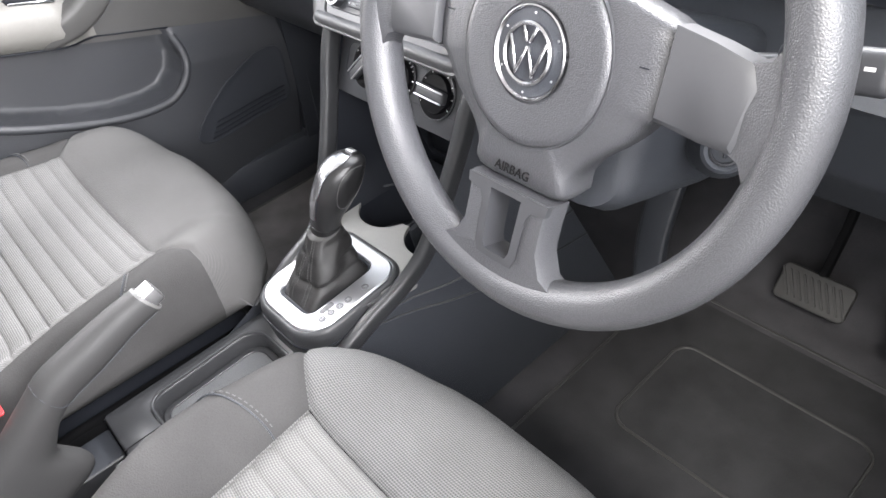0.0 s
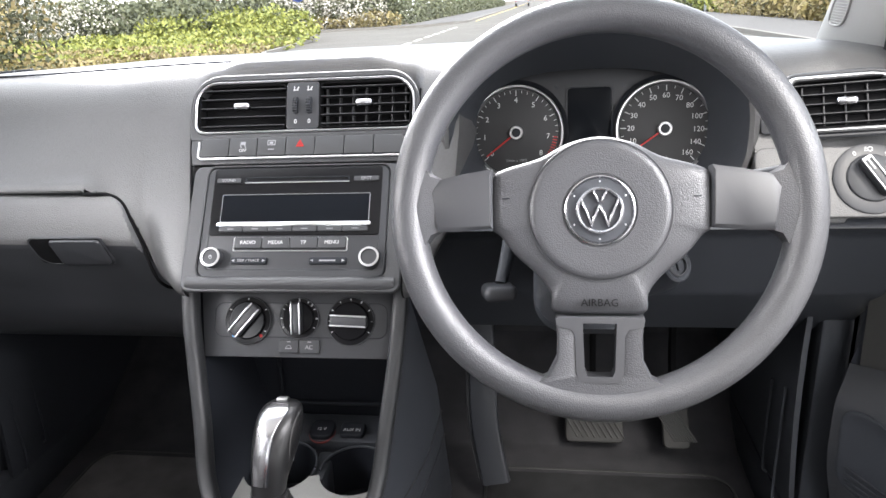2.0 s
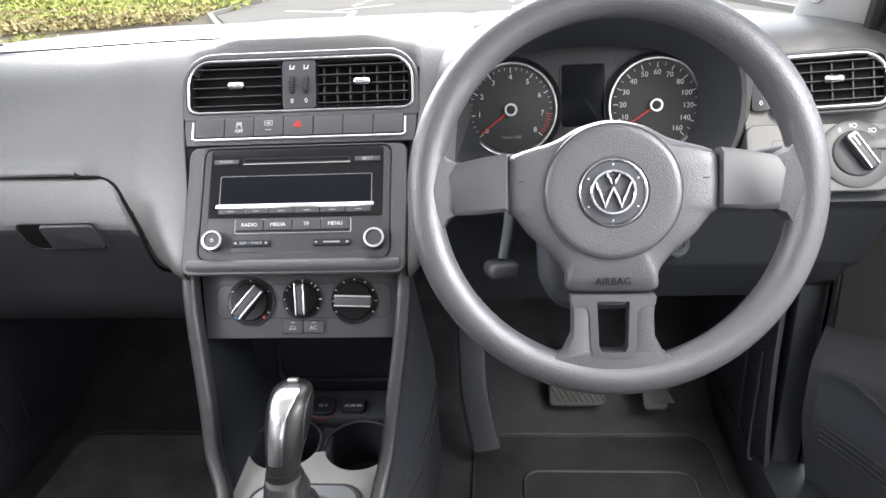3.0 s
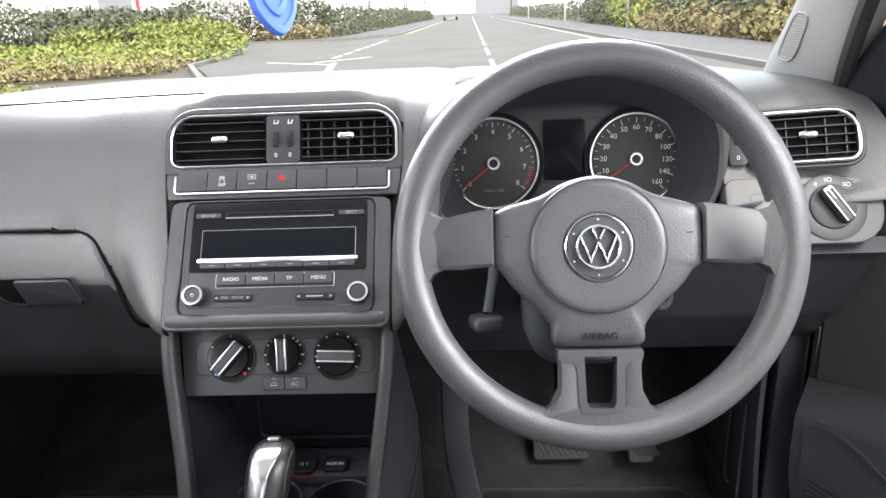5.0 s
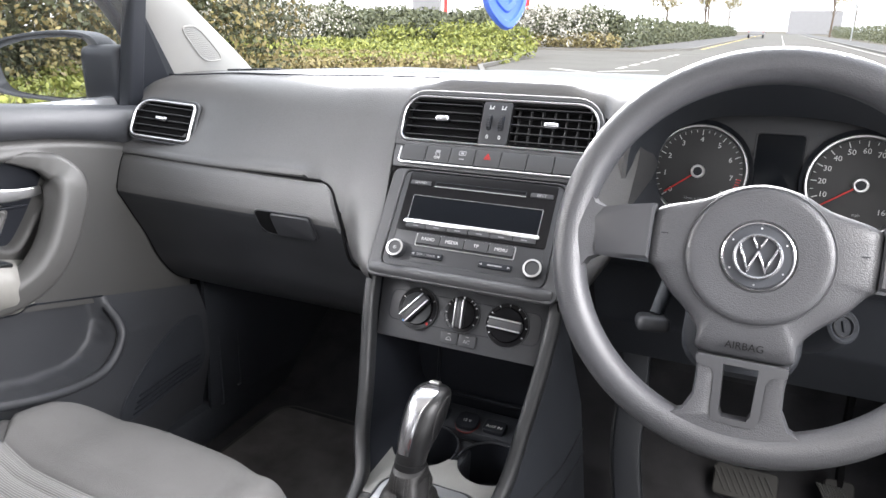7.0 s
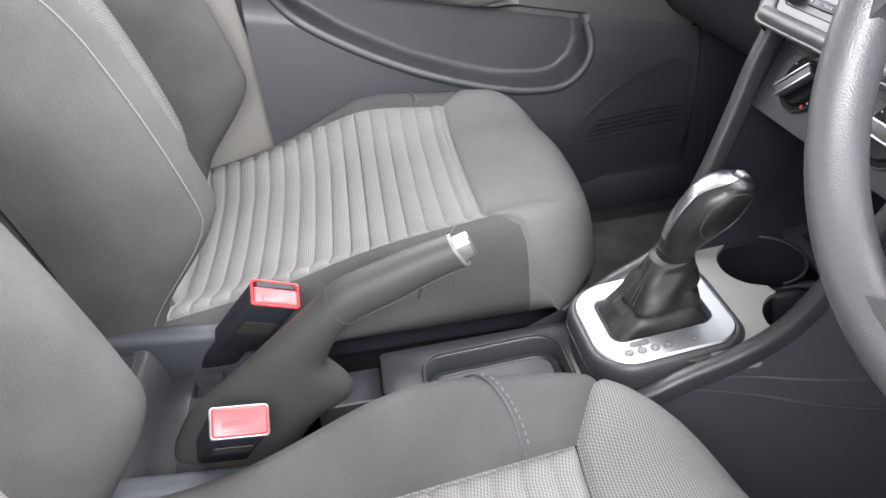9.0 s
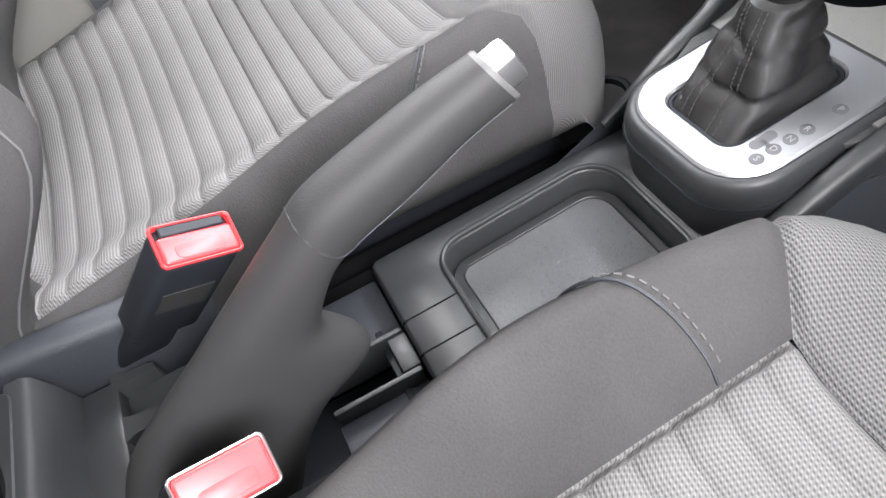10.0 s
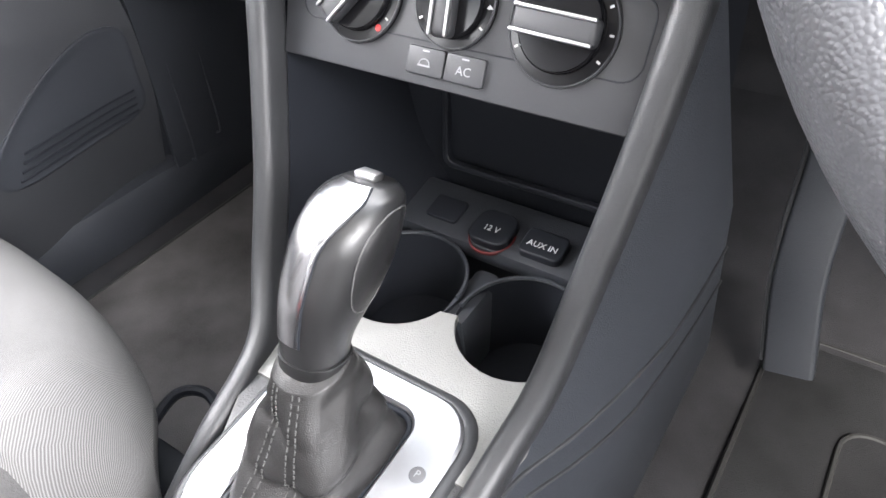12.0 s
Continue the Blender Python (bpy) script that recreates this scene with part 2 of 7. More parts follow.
def leaf_material(name, a, b):
    m = bpy.data.materials.new(name)
    m.use_nodes = True
    n, l = m.node_tree.nodes, m.node_tree.links
    bs = n["Principled BSDF"]
    bs.inputs["Roughness"].default_value = 0.7
    g = n.new("ShaderNodeNewGeometry")
    mix = n.new("ShaderNodeMixRGB")
    mix.inputs[1].default_value = (*a, 1)
    mix.inputs[2].default_value = (*b, 1)
    l.new(g.outputs["Random Per Island"], mix.inputs[0])
    l.new(mix.outputs[0], bs.inputs["Base Color"])
    return m


LEAF_DARK = leaf_material("leaf_dark", (0.048, 0.058, 0.03), (0.105, 0.112, 0.057))
LEAF_LIGHT = leaf_material("leaf_light", (0.10, 0.125, 0.022), (0.24, 0.25, 0.05))
LEAF_DRY = leaf_material("leaf_dry", (0.13, 0.1, 0.045), (0.22, 0.185, 0.07))
BLOSSOM = leaf_material("blossom", (0.22, 0.21, 0.17), (0.52, 0.50, 0.45))


# ---- mesh helpers ----
def part(name, bm, mat, parent=None, label="", smooth=True, sharp=38):
    me = bpy.data.meshes.new(name)
    bmesh.ops.recalc_face_normals(bm, faces=bm.faces)
    bm.to_mesh(me)
    bm.free()
    if smooth:
        me.polygons.foreach_set("use_smooth", [True] * len(me.polygons))
        me.set_sharp_from_angle(angle=radians(sharp))
    me.materials.append(mat)
    ob = new(name, me)
    if parent is not None:
        ob.parent = parent
    if label:
        ob["label"] = label
    return ob


def thing(name, label, category, group="", kind=""):
    return tagged(new(name), label, category, group, kind)


def join(*bms):
    out = bmesh.new()
    for bm in bms:
        vs = [out.verts.new(v.co) for v in bm.verts]
        bm.verts.index_update()
        for f in bm.faces:
            try:
                out.faces.new([vs[v.index] for v in f.verts])
            except ValueError:
                pass
        bm.free()
    return out


def moved(bm, m):
    bm.transform(m)
    return bm


def face_at(x, y, z, tilt):
    """The frame of a panel: local x across, y up along it, z out of it towards the seats; tilt: degrees by which its top leans forwards."""
    t = radians(tilt)
    return Matrix(((1, 0, 0, x), (0, math.sin(t), -math.cos(t), y), (0, math.cos(t), math.sin(t), z), (0, 0, 0, 1)))


def top_at(x, y, z, slope=0.0):
    """The frame of a panel that lies flat: local x across, y forwards, z up; slope: degrees by which it rises forwards."""
    return pose(x, y, z, slope, 0, 0)


def rbox(w, d, h, bevel=0.003, segs=2, m=None):
    bm = bmesh.new()
    bmesh.ops.create_cube(bm, size=1.0)
    bm.transform(Matrix.Diagonal((w, d, h, 1)))
    if bevel:
        bmesh.ops.bevel(bm, geom=list(bm.edges), offset=min(bevel, 0.49 * min(w, d, h)), segments=segs, profile=0.5, affect="EDGES")
    if m is not None:
        bm.transform(m)
    return bm


def rrect(w, h, r, n=5, cx=0.0, cy=0.0, radii=None):
    """A rounded rectangle's outline; radii: of its corners, from the top right one anticlockwise."""
    radii = radii or (r, r, r, r)
    pts = []
    for k, (sx, sy) in enumerate(((1, 1), (-1, 1), (-1, -1), (1, -1))):
        q = radii[k]
        for i in range(n + 1):
            a = radians(90 * k + 90 * i / n)
            pts.append((cx + sx * (w / 2 - q) + q * math.cos(a), cy + sy * (h / 2 - q) + q * math.sin(a)))
    return pts


def circle(r, n=32, cx=0.0, cy=0.0):
    return [(cx + r * math.cos(2 * math.pi * i / n), cy + r * math.sin(2 * math.pi * i / n)) for i in range(n)]


def smooth_loop(pts, n=6):
    out = []
    k = len(pts)
    for i in range(k):
        p0, p1, p2, p3 = (Vector(pts[(i + j) % k]) for j in (-1, 0, 1, 2))
        for s in range(n):
            t = s / n
            out.append(tuple(0.5 * ((2 * p1) + (p2 - p0) * t + (2 * p0 - 5 * p1 + 4 * p2 - p3) * t * t + (3 * p1 - p0 - 3 * p2 + p3) * t ** 3)))
    return out


def smooth_path(pts, n=6):
    out = []
    pts = [Vector(p) for p in pts]
    ext = [2 * pts[0] - pts[1]] + pts + [2 * pts[-1] - pts[-2]]
    for i in range(len(pts) - 1):
        p0, p1, p2, p3 = ext[i:i + 4]
        for s in range(n):
            t = s / n
            out.append(0.5 * ((2 * p1) + (p2 - p0) * t + (2 * p0 - 5 * p1 + 4 * p2 - p3) * t * t + (3 * p1 - p0 - 3 * p2 + p3) * t ** 3))
    out.append(pts[-1])
    return out


def rings(loops, close=True, cap_start=True, cap_end=True):
    """Skin through loops of equally many 3D points."""
    bm = bmesh.new()
    vs = [[bm.verts.new(p) for p in loop] for loop in loops]
    n = len(loops[0])
    for a, b in zip(vs, vs[1:]):
        for i in range(n if close else n - 1):
            j = (i + 1) % n
            bm.faces.new((a[i], a[j], b[j], b[i]))
    if cap_start and close:
        bm.faces.new(list(reversed(vs[0])))
    if cap_end and close:
        bm.faces.new(vs[-1])
    return bm


def offset_loop(pts, d):
    """An outline drawn in by d."""
    n = len(pts)
    out = []
    for i in range(n):
        a, b, c = Vector(pts[i - 1]), Vector(pts[i]), Vector(pts[(i + 1) % n])
        t = (c - a)
        if t.length < 1e-9:
            out.append(tuple(b))
            continue
        t.normalize()
        out.append((b.x - t.y * d, b.y + t.x * d))
    return out


def plate(outline, thick, bevel=0.002, m=None, base=0.0):
    """A slab of that outline from local z = base to base + thick, its upper edge rounded."""
    loops = [[(x, y, base) for x, y in outline], [(x, y, base + thick - bevel) for x, y in outline]]
    for k in (1, 2, 3):
        a = radians(30 * k)
        loops.append([(x, y, base + thick - bevel + bevel * math.sin(a)) for x, y in offset_loop(outline, bevel * (1 - math.cos(a)))])
    bm = rings(loops)
    if m is not None:
        bm.transform(m)
    return bm


def ring_plate(outer, inner, thick, bevel=0.0015, m=None, base=0.0, depth=0.0):
    """A frame between two outlines of equally many points; depth: how far its inner wall goes down."""
    loops = [[(x, y, base) for x, y in outer], [(x, y, base + thick - bevel) for x, y in outer],
             [(x, y, base + thick) for x, y in offset_loop(outer, bevel)], [(x, y, base + thick) for x, y in offset_loop(inner, -bevel)],
             [(x, y, base + thick - bevel) for x, y in inner], [(x, y, base - depth) for x, y in inner]]
    bm = rings(loops, cap_start=False, cap_end=False)
    if m is not None:
        bm.transform(m)
    return bm


def dome(outline, profile, m=None, centre=(0, 0)):
    """Scaled copies of an outline at heights: profile of (scale, z)."""
    cx, cy = centre
    bm = rings([[(cx + (x - cx) * s, cy + (y - cy) * s, z) for x, y in outline] for s, z in profile])
    if m is not None:
        bm.transform(m)
    return bm


def lathe(profile, n=32, m=None, cap=True):
    bm = rings([[(max(r, 1e-4) * math.cos(2 * math.pi * i / n), max(r, 1e-4) * math.sin(2 * math.pi * i / n), z) for i in range(n)] for r, z in profile], cap_start=cap, cap_end=cap)
    if m is not None:
        bm.transform(m)
    return bm


def sweep(path, section, up=(0, 0, 1), closed=False, scales=None, caps=True):
    """A section (x to the side, y up) carried along a path."""
    path = [Vector(p) for p in path]
    n = len(path)
    loops = []
    for i, p in enumerate(path):
        a = path[i - 1] if (i or closed) else path[i]
        b = path[(i + 1) % n] if (i < n - 1 or closed) else path[i]
        t = (b - a).normalized()
        side = t.cross(Vector(up)).normalized()
        top = side.cross(t)
        s = scales[i] if scales else 1.0
        sx, sy = s if isinstance(s, tuple) else (s, s)
        loops.append([p + side * (x * sx) + top * (y * sy) for x, y in section])
    if closed:
        loops.append(loops[0])
        bm = rings(loops, cap_start=False, cap_end=False)
        bmesh.ops.remove_doubles(bm, verts=bm.verts, dist=1e-6)
        return bm
    return rings(loops, cap_start=caps, cap_end=caps)


def tube(path, r, n=10, closed=False, up=(0, 0, 1)):
    return sweep(path, circle(r, n), up, closed)


def surface(f, us, vs, thick=0.0, lay=None):
    """A sheet through f(u, v); thick: metres by which it is doubled along its normals; lay(u): the start, in metres, of the cloth laid along each v line."""
    bm = bmesh.new()
    grid = [[bm.verts.new(f(u, v)) for v in vs] for u in us]
    if lay:
        at = {}
        for u, line in zip(us, grid):
            run = lay(u)
            for a, b in zip([line[0]] + line, line):
                run += (b.co - a.co).length
                at[b] = (b.co.x, run)
        for a, b in zip(grid, grid[1:]):
            for i in range(len(vs) - 1):
                bm.faces.new((a[i], a[i + 1], b[i + 1], b[i]))
        layer = bm.loops.layers.uv.new("cloth")
        for face in bm.faces:
            for loop in face.loops:
                loop[layer].uv = at[loop.vert]
        return bm
    for a, b in zip(grid, grid[1:]):
        for i in range(len(vs) - 1):
            bm.faces.new((a[i], a[i + 1], b[i + 1], b[i]))
    if thick:
        bm.normal_update()
        bmesh.ops.solidify(bm, geom=list(bm.faces), thickness=thick)
    return bm


def span(a, b, n):
    return [a + (b - a) * i / (n - 1) for i in range(n)]


def lerp_table(table, x):
    """Straight between the rows (x, value or tuple), softly at the rows."""
    if x <= table[0][0]:
        return table[0][1]
    for (x0, v0), (x1, v1) in zip(table, table[1:]):
        if x <= x1:
            t = (x - x0) / (x1 - x0)
            t = t * t * (3 - 2 * t)
            if isinstance(v0, tuple):
                return tuple(p + (q - p) * t for p, q in zip(v0, v1))
            return v0 + (v1 - v0) * t
    return table[-1][1]


def lettering(text, size, m, mat, parent, name="lettering", depth=0.0002):
    """Words in the built-in font, as a mesh in the plane of m, centred."""
    cu = bpy.data.curves.new(name, "FONT")
    cu.body, cu.size, cu.align_x, cu.align_y = text, size, "CENTER", "CENTER"
    cu.extrude = depth
    cu.resolution_u = 2
    tmp = new("lettering_curve", cu)
    me = bpy.data.meshes.new_from_object(tmp.evaluated_get(bpy.context.evaluated_depsgraph_get()))
    bpy.data.objects.remove(tmp)
    bpy.data.curves.remove(cu)
    me.transform(m)
    me.materials.clear()
    me.materials.append(mat)
    me.name = name
    ob = new(name, me)
    ob.parent = parent
    return ob


# ---- car shell ----
floor = tagged(part("floor", surface(lambda u, v: Vector((-0.76 + 1.52 * u, *lerp_table([(0, (-1.7, 0.27)), (0.55, (0.30, 0.25)), (0.72, (0.62, 0.27)), (0.86, (0.86, 0.42)), (1.0, (0.93, 0.80))], v))), span(0, 1, 30), span(0, 1, 50), 0.01), CARPET), "dark worn carpet on the car floor", "floor", kind="structure")
tagged(part("firewall", rbox(1.52, 0.02, 0.30, 0.0, 1, pose(0, 0.99, 0.90)), BLACK), "dark bulkhead behind the dashboard", "wall", kind="structure")
tagged(part("ceiling", surface(lambda u, v: Vector((-0.62 + 1.24 * u, -1.75 + 1.82 * v, 1.44 - 0.07 * abs(2 * u - 1) ** 4 - 0.05 * abs(2 * v - 1) ** 4)), span(0, 1, 21), span(0, 1, 21), 0.02), HEADLINER), "pale cloth headliner", "ceiling", kind="structure")
tagged(part("wall_rear", rbox(1.45, 0.05, 0.62, 0.01, 1, pose(0, -1.74, 0.62)), DOOR_MID), "dark rear wall under the back window", "wall", kind="structure")
rear_seat = thing("rear_bench", "grey cloth rear bench seat", "seat")
part("bench_cushion", rbox(1.28, 0.48, 0.2, 0.06, 4, pose(0, -1.18, 0.47)), CLOTH, rear_seat)
part("bench_back", rbox(1.28, 0.16, 0.62, 0.06, 4, pose(0, -1.52, 0.78, -18)), CLOTH, rear_seat)
for sx, tag in ((-1, "left"), (1, "right")):
    edges = [((0.81, 0.80, 0.95), (0.80, 0.45, 0.95)), ((0.778, 0.69, 1.06), (0.772, 0.407, 1.05)), ((0.737, 0.468, 1.199), (0.735, 0.288, 1.193)), ((0.665, 0.20, 1.345), (0.668, 0.06, 1.335)), ((0.60, -0.05, 1.41), (0.61, -0.20, 1.40))]
    fronts, rears = (smooth_path([(x * sx, y, z) for x, y, z in (e[k] for e in edges)], 10) for k in (0, 1))

    def pillar_point(q, w, lift=0.0):
        """On the trim: q along it from the dashboard up, w across from the windscreen to the door."""
        i = min(len(fronts) - 2, max(0, int(q)))
        f, r = fronts[i].lerp(fronts[i + 1], q - i), rears[i].lerp(rears[i + 1], q - i)
        return f.lerp(r, w) + Vector((-sx * (0.034 * math.sin(math.pi * min(1, max(0, w))) ** 0.7 + lift), -0.3 * lift, 0))

    pil = tagged(part("pillar_trim", rings([[pillar_point(q, w) for w in span(0, 1, 13)] + [rears[q] + Vector((0.03 * sx, 0, 0)), fronts[q] + Vector((0.03 * sx, 0, 0))] for q in range(len(fronts))]), PILLAR, sharp=70), "pale grey plastic windscreen pillar trim", "pillar", kind="structure")
    mesh_loop = [(15.6 + 2.4 * math.copysign(abs(math.cos(a)) ** 0.55, math.cos(a)), 0.50 + 0.125 * math.copysign(abs(math.sin(a)) ** 0.55, math.sin(a))) for a in (2 * math.pi * i / 36 for i in range(36))]
    part("tweeter_rim", tube([pillar_point(q, w, 0.0012) for q, w in mesh_loop], 0.0016, 6, True, (sx, 0, 0)), PILLAR, pil)
    for i in range(17):
        q = 13.5 + 4.2 * i / 16
        half = 0.115 * (max(0.0, 1 - (abs(q - 15.6) / 2.35) ** 3.6)) ** 0.28
        part("tweeter_slat", tube([pillar_point(q, w, 0.0008) for w in span(0.50 - half, 0.50 + half, 6)], 0.0007, 5, False, (sx, 0, 0)), PILLAR, pil)
    tagged(part("door_seal", tube([r + Vector((-0.006 * sx, -0.012, 0)) for r in rears], 0.012, 8, False, (sx, 0, 0)), RUBBER), "black rubber door seal", "seal", kind="structure")
    tagged(part("pillar_trim", sweep(smooth_path([(0.73 * sx, -0.55, 0.25), (0.735 * sx, -0.57, 0.75), (0.70 * sx, -0.63, 1.1), (0.60 * sx, -0.70, 1.40)], 6), rrect(0.16, 0.06, 0.02, 4), (-sx, 0, 0)), DOOR_LIGHT), "pale grey door pillar trim", "pillar", kind="structure")
    tagged(part("pillar_trim", sweep([(0.74 * sx, -1.45, 0.9), (0.68 * sx, -1.5, 1.15), (0.58 * sx, -1.6, 1.40)], rrect(0.3, 0.06, 0.02, 4), (-sx, 0, 0)), PILLAR), "pale grey rear pillar trim", "pillar", kind="structure")
    tagged(part("wall_" + tag, rbox(0.05, 0.95, 0.72, 0.01, 1, pose(0.745 * sx, -1.2, 0.62)), DOOR_MID), "dark rear side trim", "wall", kind="structure")
    tagged(part("sill", rbox(0.09, 1.5, 0.1, 0.02, 2, pose(0.74 * sx, 0.0, 0.30)), LOWER), "dark plastic door sill", "sill", kind="structure")
    tagged(part("kick_panel", surface(lambda u, v: Vector(((0.712 - 0.02 * v * (1 - v) * 4) * sx, 0.362 + 0.56 * u, 0.28 + 0.66 * v - 0.05 * u)), span(0, 1, 12), span(0, 1, 12), 0.008), LOWER), "dark plastic kick panel in the footwell", "wall", kind="structure")
    for d, z0, z1 in ((0.395, 0.34, 0.56), (0.455, 0.36, 0.54)):
        tagged(part("trim", tube(smooth_path([(0.694 * sx, d - 0.006, z0), (0.688 * sx, d, z0 + 0.02), (0.688 * sx, d, z1)], 4), 0.0025, 6, False, (1, 0, 0)), LOWER), "dark raised ridge of the kick panel", "trim", kind="structure")
for sx in (-1, 1):
    # added black box, closes the gap by the door against outside light
    tagged(part("leak_filler", rbox(0.02, 0.62, 0.80, 0.004, 1, pose(0.768 * sx, 0.68, 0.62)), BLACK), "dark filler behind the kick panel that blocks outside light", "wall", kind="structure")
    tagged(part("hinge_pillar", rbox(0.06, 0.05, 0.80, 0.01, 2, pose(0.748 * sx, 0.395, 0.62)), LOWER), "dark front door pillar", "pillar", kind="structure")
shield = tagged(part("window_1", surface(lambda u, v: Vector(((-0.78 + 1.56 * u) * (1 - 0.24 * v), 1.0 - 0.95 * v - 0.10 * (2 * u - 1) ** 2 * (1 - 0.4 * v), 1.068 + 0.345 * v)), span(0, 1, 17), span(0, 1, 9)), GLASS), "clear windscreen glass", "windscreen", kind="structure")
shield.visible_shadow = False


# ---- dashboard ----
dashboard = thing("dashboard", "dark grey grained plastic dashboard under the windscreen", "dashboard")
END_L = ((0.76, 1.055), (0.62, 1.066), (0.47, 1.072), (0.39, 1.068), (0.32, 1.052), (0.262, 1.018), (0.235, 0.985), (0.218, 0.958), (0.226, 0.947), (0.33, 0.94))
VENT_L = ((0.90, 1.066), (0.64, 1.074), (0.45, 1.081), (0.36, 1.078), (0.312, 1.06), (0.276, 1.008), (0.238, 0.968), (0.217, 0.955), (0.225, 0.944), (0.33, 0.935))
SIDE = ((0.98, 1.070), (0.64, 1.080), (0.43, 1.088), (0.345, 1.086), (0.300, 1.066), (0.265, 1.015), (0.232, 0.967), (0.214, 0.950), (0.222, 0.938), (0.31, 0.93))
KNEE = ((1.0, 1.072), (0.64, 1.081), (0.43, 1.091), (0.34, 1.089), (0.295, 1.068), (0.250, 0.995), (0.213, 0.935), (0.197, 0.885), (0.191, 0.84), (0.20, 0.80))
FLANK = ((1.0, 1.072), (0.64, 1.081), (0.42, 1.095), (0.338, 1.089), (0.298, 1.066), (0.238, 0.985), (0.170, 0.885), (0.140, 0.835), (0.160, 0.813), (0.22, 0.81))
BROW_END = ((1.0, 1.072), (0.64, 1.081), (0.42, 1.094), (0.334, 1.089), (0.306, 1.070), (0.290, 0.985), (0.225, 0.90), (0.190, 0.845), (0.195, 0.813), (0.24, 0.81))
MIDDLE = ((1.0, 1.072), (0.64, 1.081), (0.42, 1.096), (0.328, 1.095), (0.304, 1.086), (0.292, 0.99), (0.225, 0.90), (0.190, 0.845), (0.195, 0.813), (0.24, 0.81))
BEHIND = ((1.0, 1.070), (0.64, 1.082), (0.44, 1.10), (0.40, 1.095), (0.39, 1.06), (0.385, 1.0), (0.38, 0.95), (0.375, 0.90), (0.378, 0.88), (0.39, 0.87))
RIGHT = ((0.98, 1.068), (0.64, 1.076), (0.43, 1.085), (0.34, 1.083), (0.30, 1.064), (0.270, 1.01), (0.238, 0.945), (0.212, 0.90), (0.222, 0.886), (0.31, 0.88))
STATIONS = [(-0.775, END_L), (-0.68, VENT_L), (-0.50, SIDE), (-0.305, SIDE), (-0.224, KNEE), (-0.156, FLANK), (-0.145, BROW_END), (-0.085, MIDDLE), (0.085, MIDDLE), (0.145, BROW_END), (0.156, FLANK), (0.205, RIGHT), (0.225, BEHIND),
            (0.545, BEHIND), (0.565, RIGHT), (0.66, RIGHT), (0.70, VENT_L), (0.775, END_L)]


def dash_profile(x):
    for (x0, a), (x1, b) in zip(STATIONS, STATIONS[1:]):
        if x <= x1:
            t = min(1, max(0, (x - x0) / (x1 - x0)))
            t = t * t * (3 - 2 * t)
            return [(0, p[0] + (q[0] - p[0]) * t, p[1] + (q[1] - p[1]) * t) for p, q in zip(a, b)]
    return [(0, *p) for p in STATIONS[-1][1]]


# joint between the soft pad and the glove box lid: x and height
LID_JOINT = smooth_path([(-0.78, 0, 0.9535), (-0.69, 0, 0.951), (-0.48, 0, 0.9455), (-0.35, 0, 0.9425), (-0.285, 0, 0.9415), (-0.262, 0, 0.938), (-0.246, 0, 0.928), (-0.235, 0, 0.908), (-0.222, 0, 0.880), (-0.187, 0, 0.800), (-0.17, 0, 0.765)], 6)


def joint_z(x):
    for p, q in zip(LID_JOINT, LID_JOINT[1:]):
        if p.x <= x <= q.x:
            return p.z + (q.z - p.z) * (x - p.x) / max(1e-6, q.x - p.x)
    return LID_JOINT[0].z if x < LID_JOINT[0].x else 0.0


def cut_below(points, z0, depth=0.035):
    """A profile that runs down, cut off level at z0 and turned in there."""
    out, cut = [], 0
    for p, q in zip(points, points[1:] + points[-1:]):
        if not cut and (p.z >= z0 or p.y > 0.45):
            out.append(p)
            last = p.lerp(q, min(1.0, max(0.0, (p.z - z0) / max(1e-6, p.z - q.z))))
        else:
            out.append(Vector((p.x, last.y + min(depth, 0.008 * cut), z0)))
            cut += 1
    return out


def dash_row(x):
    side = math.copysign(0.013 * min(1.0, max(0.0, (0.25 - abs(x)) / 0.09)) * (abs(x) > 0.1), x)
    row = [Vector((x - side * min(1.0, max(0.0, (1.0 - p.z) / 0.08)), p.y, p.z)) for p in smooth_path(dash_profile(x), 5)]
    return cut_below(row, joint_z(x)) if -0.32 < x < -0.165 else row


xs = sorted(set([round(v, 4) for v in span(-0.775, 0.775, 63)] + [s[0] for s in STATIONS] + [0.16, -0.16, 0.215, 0.555] + [round(v, 4) for v in span(-0.29, -0.166, 42)]))
part("upper_pad", rings([dash_row(x) for x in xs], close=False), DASH, dashboard, "grained dark grey soft upper pad", sharp=50)
for sx in (-1, 1):
    part("fascia_joint", tube([p + Vector((0, -0.0008, 0)) for p in dash_row(0.1545 * sx) if 0.815 < p.z < 1.06 and p.y < 0.30], 0.0013, 6), VOID, dashboard, "thin joint beside the centre panel")
# seam across the top and the narrow demister slots
part("seam", tube([(x, 0.345, lerp_table([(-0.7, 1.0785), (-0.5, 1.0875), (-0.13, 1.0945)], x)) for x in span(-0.70, -0.125, 24)], 0.0016, 6), BLACK, dashboard)
for k in range(4):
    part("demister_slot", rbox(0.026, 0.012, 0.004, 0.001, 1, pose(-0.64 + 0.03 * k, 0.46 + 0.004 * k, 1.0835 + 0.0012 * k, 0, -3, 12)), BLACK, dashboard)


